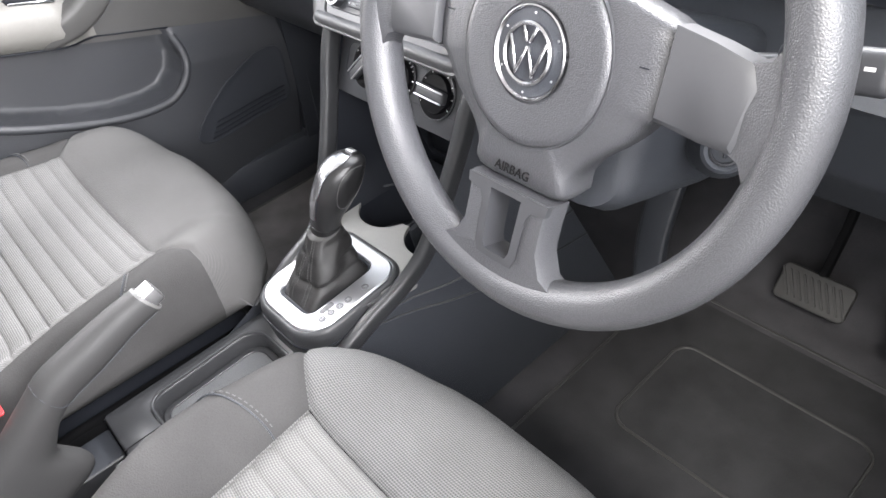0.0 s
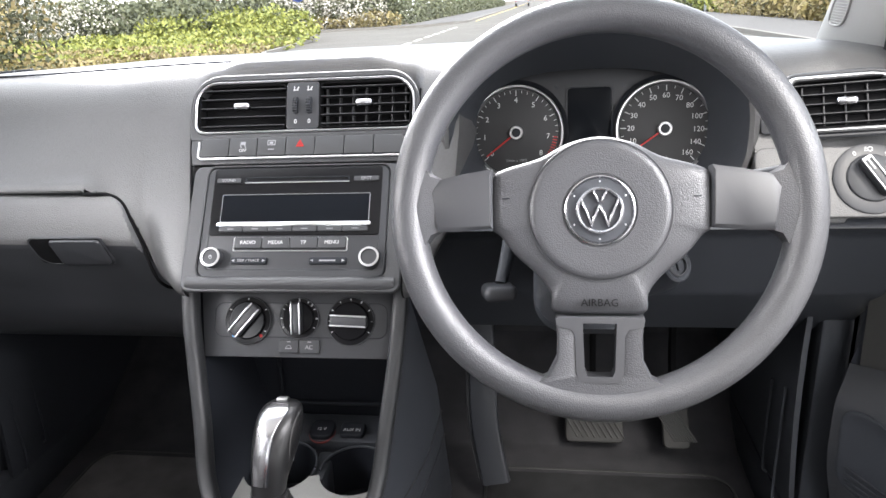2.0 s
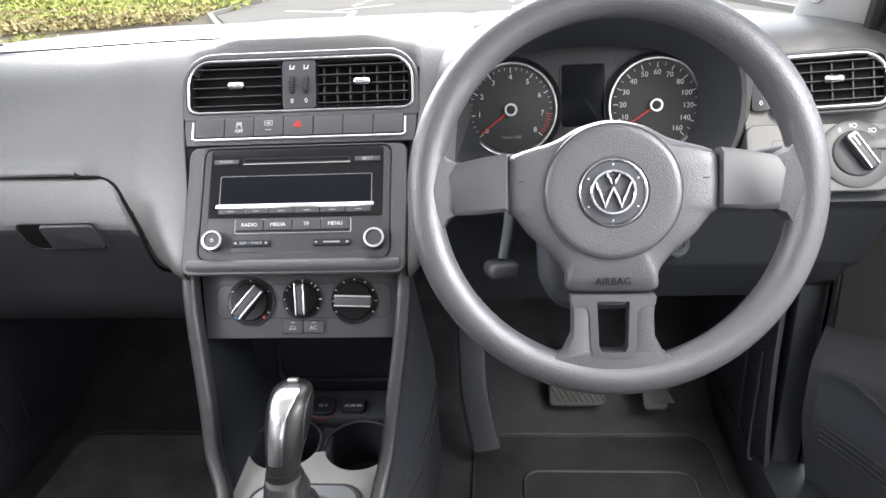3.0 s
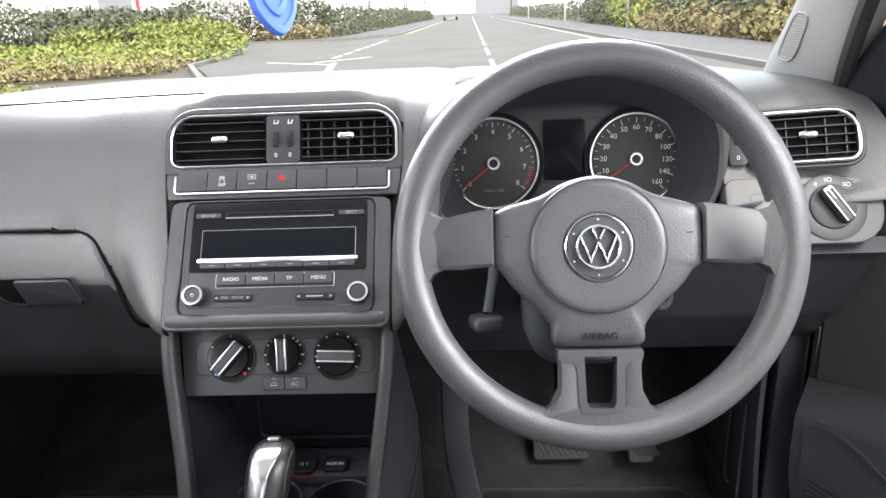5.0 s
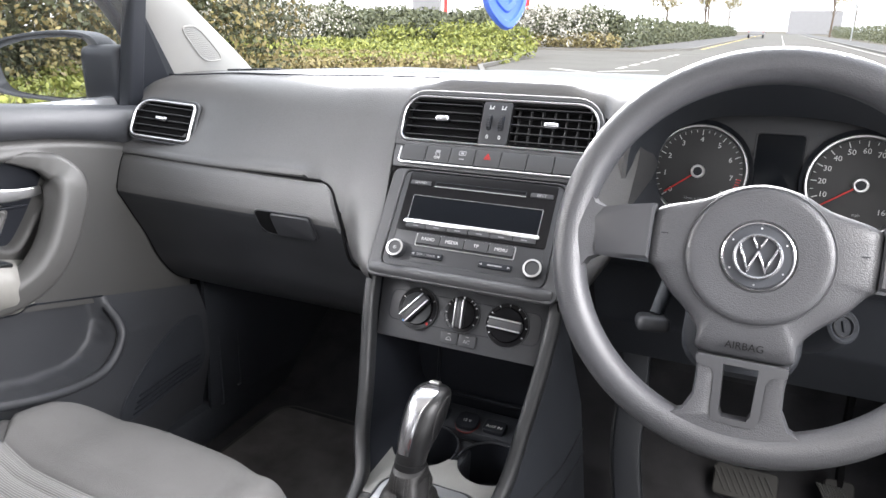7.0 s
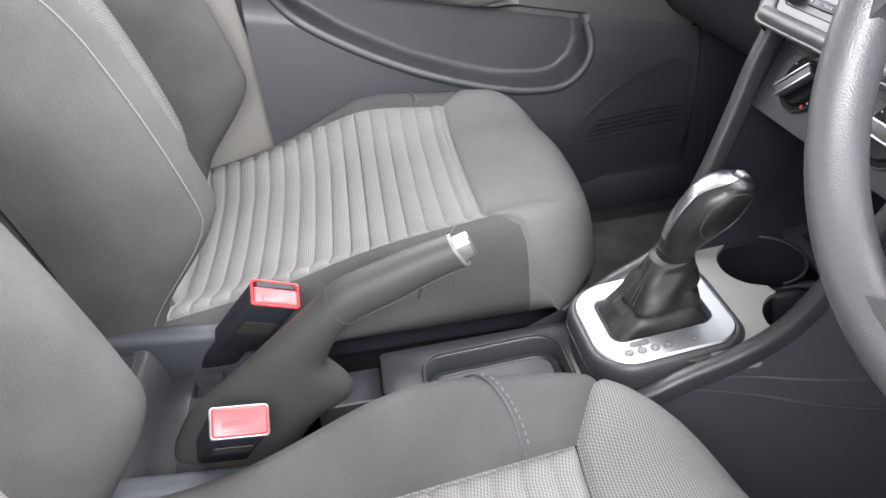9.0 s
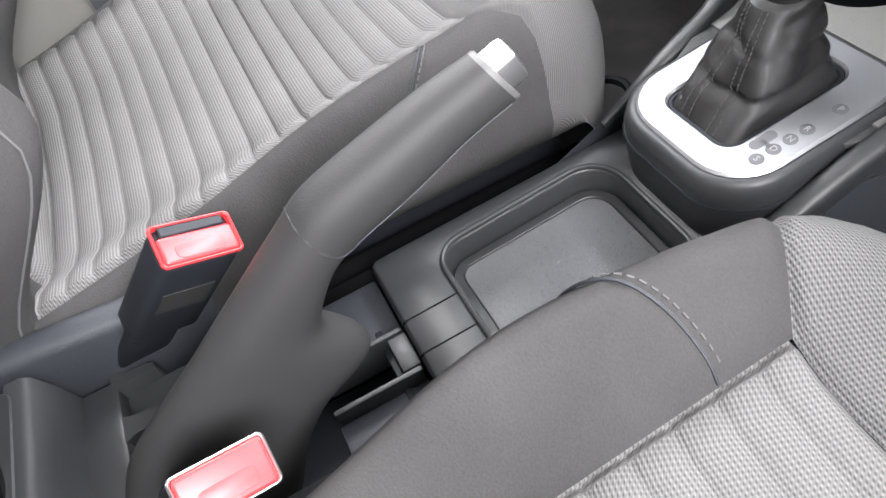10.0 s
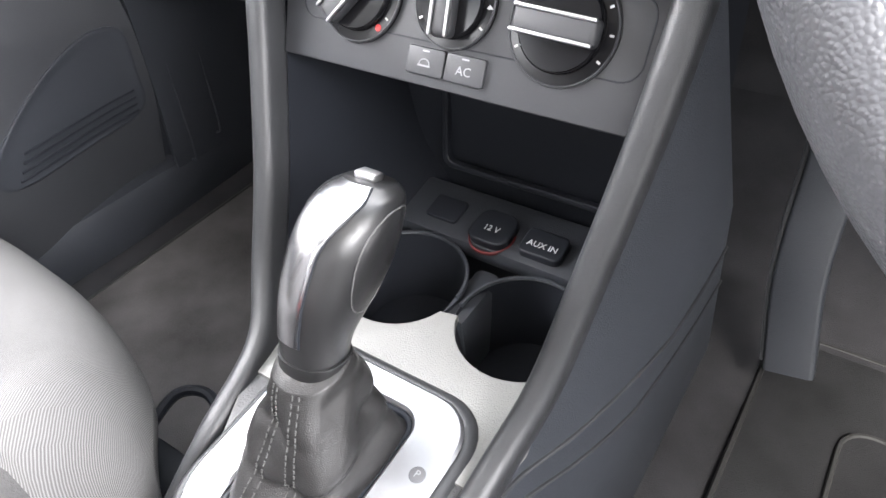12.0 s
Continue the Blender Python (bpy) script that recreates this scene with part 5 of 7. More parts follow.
SEAMS = (radians(250), radians(292))
boot_loops = []
for q in span(0, 1, 44):
    c = Vector((-0.003 - 0.005 * q, 0.002 + 0.027 * q, -0.003 + 0.074 * q))
    half_w = 0.0355 - 0.0145 * q + 0.002 * math.sin(math.pi * q)
    half_d = 0.053 - 0.030 * q - 0.001 * math.sin(math.pi * q)
    loop = []
    for i in range(BOOT_N):
        a = 2 * math.pi * i / BOOT_N
        sq = min(1.30, 1.0 / max(abs(math.cos(a)), abs(math.sin(a)))) ** (1 - 0.85 * q)
        f = fold_at(a, q)
        loop.append(GM @ (c + Vector((half_w * sq * f * math.cos(a), half_d * sq * f * math.sin(a), 0.0))))
    boot_loops.append(loop)
part("boot", rings(boot_loops), LEATHER, gear, "creased black leather boot", sharp=80)
for k0 in SEAMS:
    for off in (-1, 1):
        k = round(k0 / (2 * math.pi) * BOOT_N) + off
        line = []
        for l in boot_loops[1:-1]:
            c = sum((Vector(p) for p in l), Vector()) / len(l)
            line.append(Vector(l[k]) + (Vector(l[k]) - c).normalized() * 0.0003)
        for i in range(0, len(line) - 1, 2):
            part("stitch", tube([line[i], line[i].lerp(line[i + 1], 1.15)], 0.0007, 5), SEW, gear)
KNOB = [((-0.017, 0.632), (0.018, 0.626), 0.0190, -0.002), ((-0.014, 0.655), (0.023, 0.647), 0.0198, 0.0), ((-0.008, 0.680), (0.040, 0.661), 0.0225, 0.002), ((0.002, 0.700), (0.055, 0.678), 0.025, 0.004), ((0.012, 0.7145), (0.064, 0.695), 0.0255, 0.006),
        ((0.024, 0.723), (0.069, 0.708), 0.0245, 0.007), ((0.036, 0.727), (0.0705, 0.716), 0.0215, 0.008), ((0.048, 0.728), (0.069, 0.721), 0.015, 0.008)]
knob_rows = list(zip(smooth_path([(r[3], *r[0]) for r in KNOB], 6), smooth_path([(r[3], *r[1]) for r in KNOB], 6), smooth_path([(r[2], 0, 0) for r in KNOB], 6)))


def knob_point(i, angle, lift=0.0):
    """On the knob: i along its height, angle about it (0 to the driver, 90 to the back)."""
    k = min(len(knob_rows) - 2, max(0, int(i)))
    a, b = knob_rows[k], knob_rows[k + 1]
    rear, front, w = (p.lerp(q, i - k) for p, q in zip(a, b))
    c, h, t = (rear + front) / 2, (rear - front) / 2, radians(angle)
    power = 0.86
    return c + Vector(((w.x + lift) * math.copysign(abs(math.cos(t)) ** power, math.cos(t)), 0, 0)) + h * ((1 + lift / h.length) * math.copysign(abs(math.sin(t)) ** power, math.sin(t)))


part("knob", rings([[knob_point(i, a) for a in range(0, 360, 10)] for i in range(len(knob_rows))]), KNOB_SKIN, gear, "black leather knob", sharp=60)


def cap_width(i):
    return 27 + 16 * step_up(20, 36, i)


def step_up(a, b, x):
    t = min(1.0, max(0.0, (x - a) / (b - a)))
    return t * t * (3 - 2 * t)


part("knob_cap", surface(lambda i, v: knob_point(i, 106 - 6 * step_up(22, 38, i) + v * cap_width(i), 0.0011 * (1 - abs(v) ** 8) - 0.0002), span(6.5, 41.9, 60), span(-1, 1, 21)), EMBLEM, gear, "polished metal cap of the knob", sharp=80)
part("cap_edge", tube([knob_point(i, 106 - 6 * step_up(22, 38, i) - cap_width(i), 0.0003) for i in span(6.5, 41.5, 30)], 0.0007, 6), BLACK, gear)
part("knob_seam", tube([knob_point(22 + 10.5 * math.cos(a), -8 + 38 * math.sin(a), 0.0001) for a in span(0, 2 * math.pi, 41)[:-1]], 0.0005, 6, True), DASH, gear)
part("side_panel", surface(lambda r, a: knob_point(22 + 10.2 * r * math.cos(a), -8 + 37 * r * math.sin(a), 0.0008 * (1 - r ** 4)), span(0.02, 1, 10), span(0, 2 * math.pi, 41)), KNOB_SKIN, gear, "black leather side panel of the knob", sharp=80)
part("release_button", rbox(0.014, 0.010, 0.005, 0.002, 2, pose(0.007, 0.0585, 0.7265, -18)), SATIN, gear)
part("collar", rings([[knob_point(i, a, 0.0012) for a in range(0, 360, 10)] for i in (0, 1, 2, 3)]), KNOB_SKIN, gear)
for i, (dx, dy, word) in enumerate(((0.0555, 0.028, "P"), (0.0555, 0.0, "R"), (0.0555, -0.014, "N"), (0.0555, -0.028, "D"), (0.0555, -0.042, "S"))):
    mark = part("position_mark", plate(circle(0.0052, 20), 0.0008, 0.0003, GM @ Matrix.Translation((dx - 0.0012 * i * 0.4, dy - 0.003, 0.0037))), MARK, gear, "round grey position mark")
    lettering(word, 0.007, GM @ Matrix.Translation((dx - 0.0012 * i * 0.4, dy - 0.003, 0.0046)), GREY_PRINT, mark)
part("shift_gate_mark", plate(rrect(0.0085, 0.022, 0.004), 0.0008, 0.0003, GM @ Matrix.Translation((0.043, -0.03, 0.0037))), MARK, gear)
part("gate_link", rbox(0.012, 0.003, 0.0008, 0, 1, GM @ pose(0.048, -0.031, 0.0041)), MARK, gear)

# tray and rear part
TM = top_at(0.002, -0.197, 0.4895, 1.5)
tray = rrect(0.132, 0.166, 0.03, 6, 0.002, 0.0, radii=(0.03, 0.03, 0.022, 0.022))
tray = [(x * (1 + 0.55 * (y + 0.08)), y) for x, y in tray]
part("tray_top", ring_plate(rrect(0.182, 0.288, 0.008, 6, 0.0, 0.006), tray, 0.006, 0.003, TM, -0.006, 0.027), CONSOLE, console, sharp=60)
part("tray_rim", moved(tube([(x, y, 0.001) for x, y in offset_loop(tray, -0.003)], 0.0024, 8, True), TM), CONSOLE, console)
part("tray_step", ring_plate(offset_loop(tray, 0.001), offset_loop(tray, 0.010), 0.002, 0.001, TM, -0.027, 0.004), CONSOLE, console)
part("tray_floor", plate(offset_loop(tray, 0.0105), 0.002, 0.0008, TM, -0.028), TRAY, console, "grained tray floor")
for x in (-0.014, 0.021):
    part("deck_joint", rbox(0.0012, 0.055, 0.003, 0, 1, pose(x, -0.3085, 0.4855, 1.5)), VOID, console)
part("rear_deck", rbox(0.052, 0.39, 0.012, 0.003, 2, pose(-0.062, -0.605, 0.474)), CONSOLE, console)
part("rear_deck", rbox(0.024, 0.39, 0.012, 0.003, 2, pose(0.079, -0.605, 0.474)), CONSOLE, console)
# lower level behind the deck: a slot between two thin webs
part("bridge", rbox(0.034, 0.016, 0.012, 0.0015, 2, pose(0.0035, -0.345, 0.470)), CONSOLE, console)
for x0, x1, web in ((-0.089, -0.0205, -0.0175), (0.0275, 0.091, 0.0245)):
    part("side_ledge", rbox(x1 - x0, 0.078, 0.014, 0.002, 2, pose((x0 + x1) / 2, -0.376, 0.455)), LOWER, console)
    part("web", rbox(0.005, 0.075, 0.04, 0.0015, 2, pose(web, -0.376, 0.457)), CONSOLE, console)
part("deck_front_face", rbox(0.176, 0.004, 0.05, 0.001, 1, pose(0.001, -0.3335, 0.457)), CONSOLE, console)
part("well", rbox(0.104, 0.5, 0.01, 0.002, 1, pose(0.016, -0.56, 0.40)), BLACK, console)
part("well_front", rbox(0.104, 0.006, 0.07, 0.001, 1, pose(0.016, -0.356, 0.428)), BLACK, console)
part("rear_box", ring_plate(rrect(0.19, 0.165, 0.02, 5), rrect(0.10, 0.10, 0.045, 5, 0, 0.012), 0.02, 0.008, pose(0.0, -0.689, 0.521, 4), 0.0, 0.07), CONSOLE, console, "rear cup holder")
part("rear_box_front", rings([[(x, y, z) for x in (-0.094, -0.06, 0.0, 0.06, 0.094)] + [(x, y - 0.012, z) for x in (0.094, 0.0, -0.094)] for y, z in ((-0.609, 0.545), (-0.603, 0.540), (-0.596, 0.52), (-0.588, 0.48), (-0.586, 0.42))]), CONSOLE, console, "sloping front of the rear cup holder", sharp=60)
part("notched_edge", rbox(0.186, 0.034, 0.018, 0.004, 2, pose(0, -0.577, 0.487)), CONSOLE, console, "ledge in front of the cup holder")
for x0, x1 in ((-0.095, -0.086), (-0.050, -0.035), (-0.007, 0.011), (0.047, 0.061), (0.087, 0.095)):
    part("ledge_finger", rings([[(x0 - f, y, z) for y, f in tips] + [(x1 + f, y, z) for y, f in tips[::-1]] for z, tips in ((zz, ((-0.566, 0.009), (-0.560, 0.004), (-0.552, 0.001), (-0.535, 0.0), (-0.529, -0.002 if zz < 0.494 else -0.003))) for zz in (0.44, 0.490, 0.495))]), CONSOLE, console, "rounded finger between two notches", sharp=50)
# black sheet standing in for the shade down in the notches
part("notch_shade", rbox(0.186, 0.07, 0.004, 0.001, 1, pose(0, -0.56, 0.452)), VOID, console)

# handbrake
brake = thing("handbrake", "raised dark grey handbrake lever with a silver release button", "handbrake")
ax = Vector((0, 0.9425, 0.3342))
# upper and lower edge along the lever, and half its width
GRIPS = [((-0.2475, 0.7180), (-0.2295, 0.6855), 0.0162), ((-0.276, 0.7115), (-0.262, 0.6765), 0.0180), ((-0.315, 0.7000), (-0.300, 0.6600), 0.0199), ((-0.3575, 0.6857), (-0.3425, 0.6433), 0.0205)]
LEVER = [((-0.380, 0.669), (-0.361, 0.632), 0.0208), ((-0.42, 0.638), (-0.378, 0.606), 0.0215), ((-0.447, 0.617), (-0.382, 0.589), 0.0225), ((-0.475, 0.596), (-0.364, 0.561), 0.0235),
         ((-0.51, 0.569), (-0.366, 0.543), 0.025), ((-0.54, 0.543), (-0.40, 0.522), 0.0262), ((-0.565, 0.50), (-0.43, 0.488), 0.027), ((-0.575, 0.44), (-0.46, 0.43), 0.027)]
ALL = GRIPS + LEVER
lever_rows = list(zip(smooth_path([(0, *r[0]) for r in ALL], 5), smooth_path([(0, *r[1]) for r in ALL], 5), smooth_path([(r[2], 0, 0) for r in ALL], 5)))


def lever_point(i, angle, lift=0.0):
    """On the lever: i along it from the tip, angle about it (0 to the driver, 90 up)."""
    k = min(len(lever_rows) - 2, max(0, int(i)))
    hi, lo, w = (p.lerp(q, i - k) for p, q in zip(lever_rows[k], lever_rows[k + 1]))
    c, h, a = (hi + lo) / 2, (hi - lo) / 2, radians(angle)
    return c + Vector((0.029 + (w.x + lift) * math.copysign(abs(math.cos(a)) ** 0.85, math.cos(a)), 0, 0)) + h * ((1 + lift / h.length) * math.copysign(abs(math.sin(a)) ** 0.88, math.sin(a)))


part("grip", rings([[lever_point(i, a) for a in range(0, 360, 10)] for i in [0.001 * k for k in range(2)] + list(range(1, 19))]), GRIP_SKIN, brake, "grained grip", sharp=60)
part("lower_cover", rings([[lever_point(i, a) for a in range(0, 360, 10)] for i in range(18, len(lever_rows))]), GRIP_SKIN, brake, "dark plastic lower cover", sharp=70)
# joint: along the sides of the grip, round its foot in a tongue
for side in (0, 180):
    turn = lambda a: a if side == 0 else 180 - a
    part("grip_joint", tube([lever_point(i, turn(-38 - 10 * math.sin(i / 5)), 0.0001) for i in span(0.5, 14.5, 30)] + [lever_point(i, turn(a), 0.0001) for i, a in ((15.4, -46), (16.4, -36), (17.2, -20), (17.8, 5), (18.0, 35), (18.0, 65), (17.9, 90))], 0.0006, 6), LOWER, brake)
end_face = [lever_point(0, a) for a in range(0, 360, 10)]
mid_end = sum(end_face, Vector()) / len(end_face)
part("end_lip", rings([[mid_end + (p - mid_end) * k + ax * d for p in end_face] for k, d in ((1.0, -0.001), (0.99, 0.0022), (0.93, 0.0034), (0.80, 0.0026))]), LIP_GREY, brake, "rounded end of the grip", sharp=60)
bt = Matrix.Translation(mid_end + Vector((0, 0, 0.001))) @ ax.to_track_quat("Z", "Y").to_matrix().to_4x4()
part("release_button", dome(rrect(0.020, 0.023, 0.004, 4), [(1.0, -0.002), (1.0, 0.011), (0.95, 0.0145), (0.8, 0.0155), (0.02, 0.0155)], bt), SATIN, brake, "silver release button")

# buckles
for (x, y, z), lean, fore, side in (((-0.030, -0.428, 0.643), 28, -33, -1), ((0.115, -0.46, 0.611), 33, -22, 1)):
    buckle = thing("seat_belt_buckle", "black seat belt buckle with a red release button", "seat belt buckle", "seat belt buckles")
    bm_ = pose(x, y, z, fore, lean, 0)
    part("casing", rbox(0.029, 0.053, 0.125, 0.006, 3, bm_ @ pose(0, 0, -0.066)), BLACK, buckle)
    part("casing_edge", ring_plate(rrect(0.0295, 0.0535, 0.0035, 4), rrect(0.0265, 0.0495, 0.003, 4), 0.003, 0.001, bm_, -0.003, 0.003), SATIN if side > 0 else RED_PLASTIC, buckle)
    part("release_button", plate(rrect(0.0185 if side < 0 else 0.0262, 0.049, 0.003, 3, 0.0038 if side < 0 else 0), 0.004, 0.002, bm_, -0.0035), RED_PLASTIC, buckle, "bright red button")
    part("press_hollow", plate(rrect(0.010, 0.032, 0.004, 3, 0.006 if side < 0 else 0.004), 0.0006, 0.0002, bm_, 0.0004), RED_PLASTIC, buckle)
    part("slot", rbox(0.007, 0.042, 0.006, 0.001, 1, bm_ @ pose(-0.0093 if side < 0 else 0.0105, 0, -0.0030 if side < 0 else -0.0055)), BLACK, buckle)
    part("label_patch", rbox(0.0006, 0.036, 0.03, 0, 1, bm_ @ pose(0.0147, 0, -0.06)), RUBBER, buckle)
    part("stalk", rbox(0.014, 0.04, 0.10, 0.004, 2, bm_ @ pose(0, 0, -0.16)), BLACK, buckle)


# ---- front seats ----
BACK_Y, SEAM_Y, HALF = -0.60, -0.170, 0.25
SHAPE = {"inset": 0.66, "bolster": (0.048, 0.048), "front": (0.022, 0.085, 3.2, 0.0), "roll": (0.12, 2.2), "flare": 0.0, "back": 0.106}


def front_edge(u):
    reach, round_off, power, skew = SHAPE["front"]
    return reach - round_off * abs(u) ** power - skew * u


def step(a, b, x):
    t = min(1.0, max(0.0, (x - a) / (b - a)))
    return t * t * (3 - 2 * t)


def seam_line(u):
    return SEAM_Y + 0.055 * max(0.0, abs(u) - 0.66) / 0.34 if not SHAPE["flare"] else SEAM_Y - 0.005 + 0.042 * math.sin(math.pi / 2 * min(1.0, max(0.0, (abs(u) - 0.76) / 0.20)))


def cushion(u, y):
    """The top of the seat cushion: local x, y and height."""
    a0, i0 = abs(u), SHAPE["inset"]
    i1 = i0 + SHAPE["flare"] * min(1.0, max(0.0, (-0.17 - y) / 0.25))
    a = a0 * i1 / i0 if a0 <= i0 else i1 + (a0 - i0) * (1 - i1) / (1 - i0)
    u = math.copysign(a, u)
    z = 0.588 + 0.030 * step(0.50, 0.84, a) + 0.17 * (min(y, -0.13) + 0.17) - 0.008 * (1 - step(0.0, 0.66, a))
    z += SHAPE["bolster"][u > 0] * math.exp(-((y + 0.305) / 0.12) ** 2) * step(0.64, 0.92, a)
    yf = front_edge(u)
    roll, power = SHAPE["roll"]
    t = (y - (yf - roll)) / roll
    if t > 0:
        z -= 0.125 * (1 - math.sqrt(max(0.0, 1 - min(1, t) ** power)))
    b = (a - 0.85) / 0.15
    if b > 0:
        z -= 0.08 * (1 - math.sqrt(max(0.0, 1 - min(1, b) ** 2.0)))
    groove = 0.0
    if y < seam_line(u) + 0.003:
        groove = max(groove, math.exp(-((a0 - i0) * HALF / 0.005) ** 2))
    groove = max(groove, math.exp(-((y - seam_line(u)) / 0.005) ** 2))
    return Vector((HALF * u, y, z - 0.006 * groove))


def edge_span(a, b, n, at=(), tight=0.0):
    vals = set(round(v, 5) for v in span(a, b, n))
    for c in at:
        vals |= {round(c + tight * k, 5) for k in (-2.0, -1.2, -0.6, 0, 0.6, 1.2, 2.0) if a <= c + tight * k <= b}
    return sorted(vals)


def fine_span(n):
    return sorted(set(span(0, 1, n)) | {0.01, 0.02, 0.04, 0.96, 0.98, 0.99})


def region(f, u0, u1, ylo, yhi, nu, nv, lay=None):
    i0 = SHAPE["inset"]
    us = set(edge_span(-1, 1, nu, (-1, -i0 - 0.002, -i0, i0, i0 + 0.002, 1), 0.014)) | {u0, u1}
    us = sorted(u for u in us if u0 <= u <= u1)
    return surface(lambda u, v: f(u, ylo(u) + (yhi(u) - ylo(u)) * v), us, fine_span(nv), 0.0, lay)


RIB_PITCH = 0.0262


def rib_top(u, y):
    p = cushion(u, y)
    edge = step(-0.008, 0.03, SHAPE["inset"] - abs(u))
    p.z += 0.0068 * edge * abs(math.sin(math.pi * (y - SEAM_Y) / RIB_PITCH)) ** 0.27 - 0.003
    return p


def back_surface(u, s):
    """The front of the backrest: local x, height along it, and depth forwards."""
    a = abs(u)
    top = step(0.50, 0.62, s)
    d = 0.0 + SHAPE["back"] * step(0.52, 0.80, a) * (1 - 0.55 * step(0.30, 0.60, s)) * step(-0.04, 0.10, s) + 0.018 * math.sin(math.pi * min(1, max(0, s / 0.45)))
    b = (a - 0.84) / 0.16
    if b > 0:
        d -= 0.085 * (1 - math.sqrt(max(0.0, 1 - min(1, b) ** 2.2)))
    t = (s - 0.50) / 0.14
    if t > 0:
        d -= 0.10 * (1 - math.sqrt(max(0.0, 1 - min(1, t) ** 2)))
    groove = math.exp(-((a - 0.60) * HALF / 0.005) ** 2)
    return Vector((HALF * u * (1 - 0.10 * step(0.35, 0.64, s)), s, d - 0.006 * groove))


def make_seat(xc, label, inset, bolster, front, roll, flare, back):
    SHAPE["inset"], SHAPE["bolster"], SHAPE["front"], SHAPE["roll"], SHAPE["flare"], SHAPE["back"] = inset, bolster, front, roll, flare, back
    seat = thing("front_seat", label, "seat", "front seats")
    seat.location = (xc, 0, 0)
    rib_us = edge_span(-inset - 0.008, inset + 0.008, 15, (-inset, inset), 0.012)
    rows = int((SEAM_Y - BACK_Y) / RIB_PITCH * 14)
    part("seat_insert", surface(rib_top, rib_us, span(BACK_Y, SEAM_Y - 0.001, rows), 0.0, lambda u: 0.0), RIB, seat, "ribbed light grey cloth insert", sharp=80)
    part("seat_front", region(cushion, -1, 1, seam_line, front_edge, 41, 26, seam_line), TWILL if flare else WEAVE, seat, "woven light grey front panel", sharp=80)
    for sx in (-1, 1):
        lo, hi = (inset + 0.002, 1.0) if sx > 0 else (-1.0, -inset - 0.002)
        part("seat_bolster", region(cushion, lo, hi, lambda u: BACK_Y, seam_line, 41, 34), CLOTH, seat, "plain grey cloth side bolster", sharp=80)

        def flank(y, k):
            p = cushion(sx, y)
            return (p, Vector((p.x + 0.003 * sx, y, 0.6 * p.z + 0.4 * 0.49)), Vector((p.x - 0.006 * sx, y, 0.492)), Vector((p.x - 0.04 * sx, y, 0.482)))[k]

        for y0, y1, rows, cloth in ((BACK_Y, seam_line(1), 34, CLOTH), (seam_line(1), front_edge(sx), 26, TWILL if flare else WEAVE)):
            part("seat_side", surface(flank, [y0 + (y1 - y0) * v for v in fine_span(rows)], (0, 1, 2, 3), 0.0, lambda u: 0.1), cloth, seat, sharp=80)
        # skirt in near-black too, so the seat gap keeps its painted shade
        part("seat_skirt", rbox(0.03, 0.56, 0.09, 0.012, 3, pose(sx * 0.225, -0.36, 0.40)), VOID, seat, "plastic seat base, blackened for the shade beside the console")
        # stitched seam over the bolster
        seam = [cushion(sx * (inset + 0.005 + (0.993 - inset) * q), seam_line(0.66) - 0.045 - 0.055 * q * q) + Vector((0.0012 * sx * q, 0, 0.0005)) for q in span(0, 1, 18)]
        part("seam", tube(seam, 0.0012, 5), LOWER, seat)
        for i in range(1, 17):
            c = (seam[i] + seam[i + 1]) / 2 + Vector((0, 0.005, 0.0006))
            part("stitch", rbox(0.0011, 0.004, 0.001, 0, 1, Matrix.Translation(c) @ (seam[i + 1] - seam[i]).to_track_quat("Y", "Z").to_matrix().to_4x4()), THREAD, seat)
    
    def nose(u, k):
        p = cushion(u, front_edge(u))
        return (p, p + Vector((0, -0.003, -0.02)), Vector((p.x * 0.96, p.y - 0.028, p.z - 0.06)), Vector((p.x * 0.92, p.y - 0.08, 0.38)))[k]

    part("seat_nose", surface(nose, span(-1, 1, 41), (0, 1, 2, 3), 0.0, lambda u: 0.2), TWILL if flare else WEAVE, seat, sharp=80)
    part("seat_base", rbox(0.44, 0.5, 0.10, 0.02, 2, pose(0, -0.33, 0.37)), BLACK, seat)
    for sx in (-1, 1):
        part("seat_rail", rbox(0.03, 0.66, 0.03, 0.005, 2, pose(sx * 0.19, -0.26, 0.285)), STEEL, seat, "grey steel seat rail")
    bm_ = Matrix(((1, 0, 0, 0), (0, -math.sin(radians(17)), math.cos(radians(17)), -0.605), (0, math.cos(radians(17)), math.sin(radians(17)), 0.565), (0, 0, 0, 1)))

    def rib_back(u, s):
        p = back_surface(u, s)
        p.z += 0.0068 * step(0.0, 0.05, 0.60 - abs(u)) * abs(math.sin(math.pi * s / RIB_PITCH)) ** 0.27 - 0.003
        return p

    back_us = edge_span(-0.608, 0.608, 15, (-0.6, 0.6), 0.012)
    part("back_insert", moved(surface(rib_back, back_us, span(-0.05, 0.60, 340), 0.0, lambda u: 0.0), bm_), RIB, seat, "ribbed light grey backrest insert", sharp=80)
    for sx in (-1, 1):
        us = [sx * v for v in edge_span(0.602, 1.0, 18, (0.602, 1.0), 0.012)]
        part("back_bolster", moved(surface(back_surface, us, span(-0.06, 0.64, 50)), bm_), CLOTH, seat, "plain grey cloth backrest bolster", sharp=80)
        part("back_side", moved(rings([[p, p + Vector((0.004 * sx, 0, -0.03)), p + Vector((-0.01 * sx, 0, -0.11))] for p in (back_surface(sx, s) for s in span(-0.06, 0.64, 40))], close=False), bm_), CLOTH, seat, sharp=80)
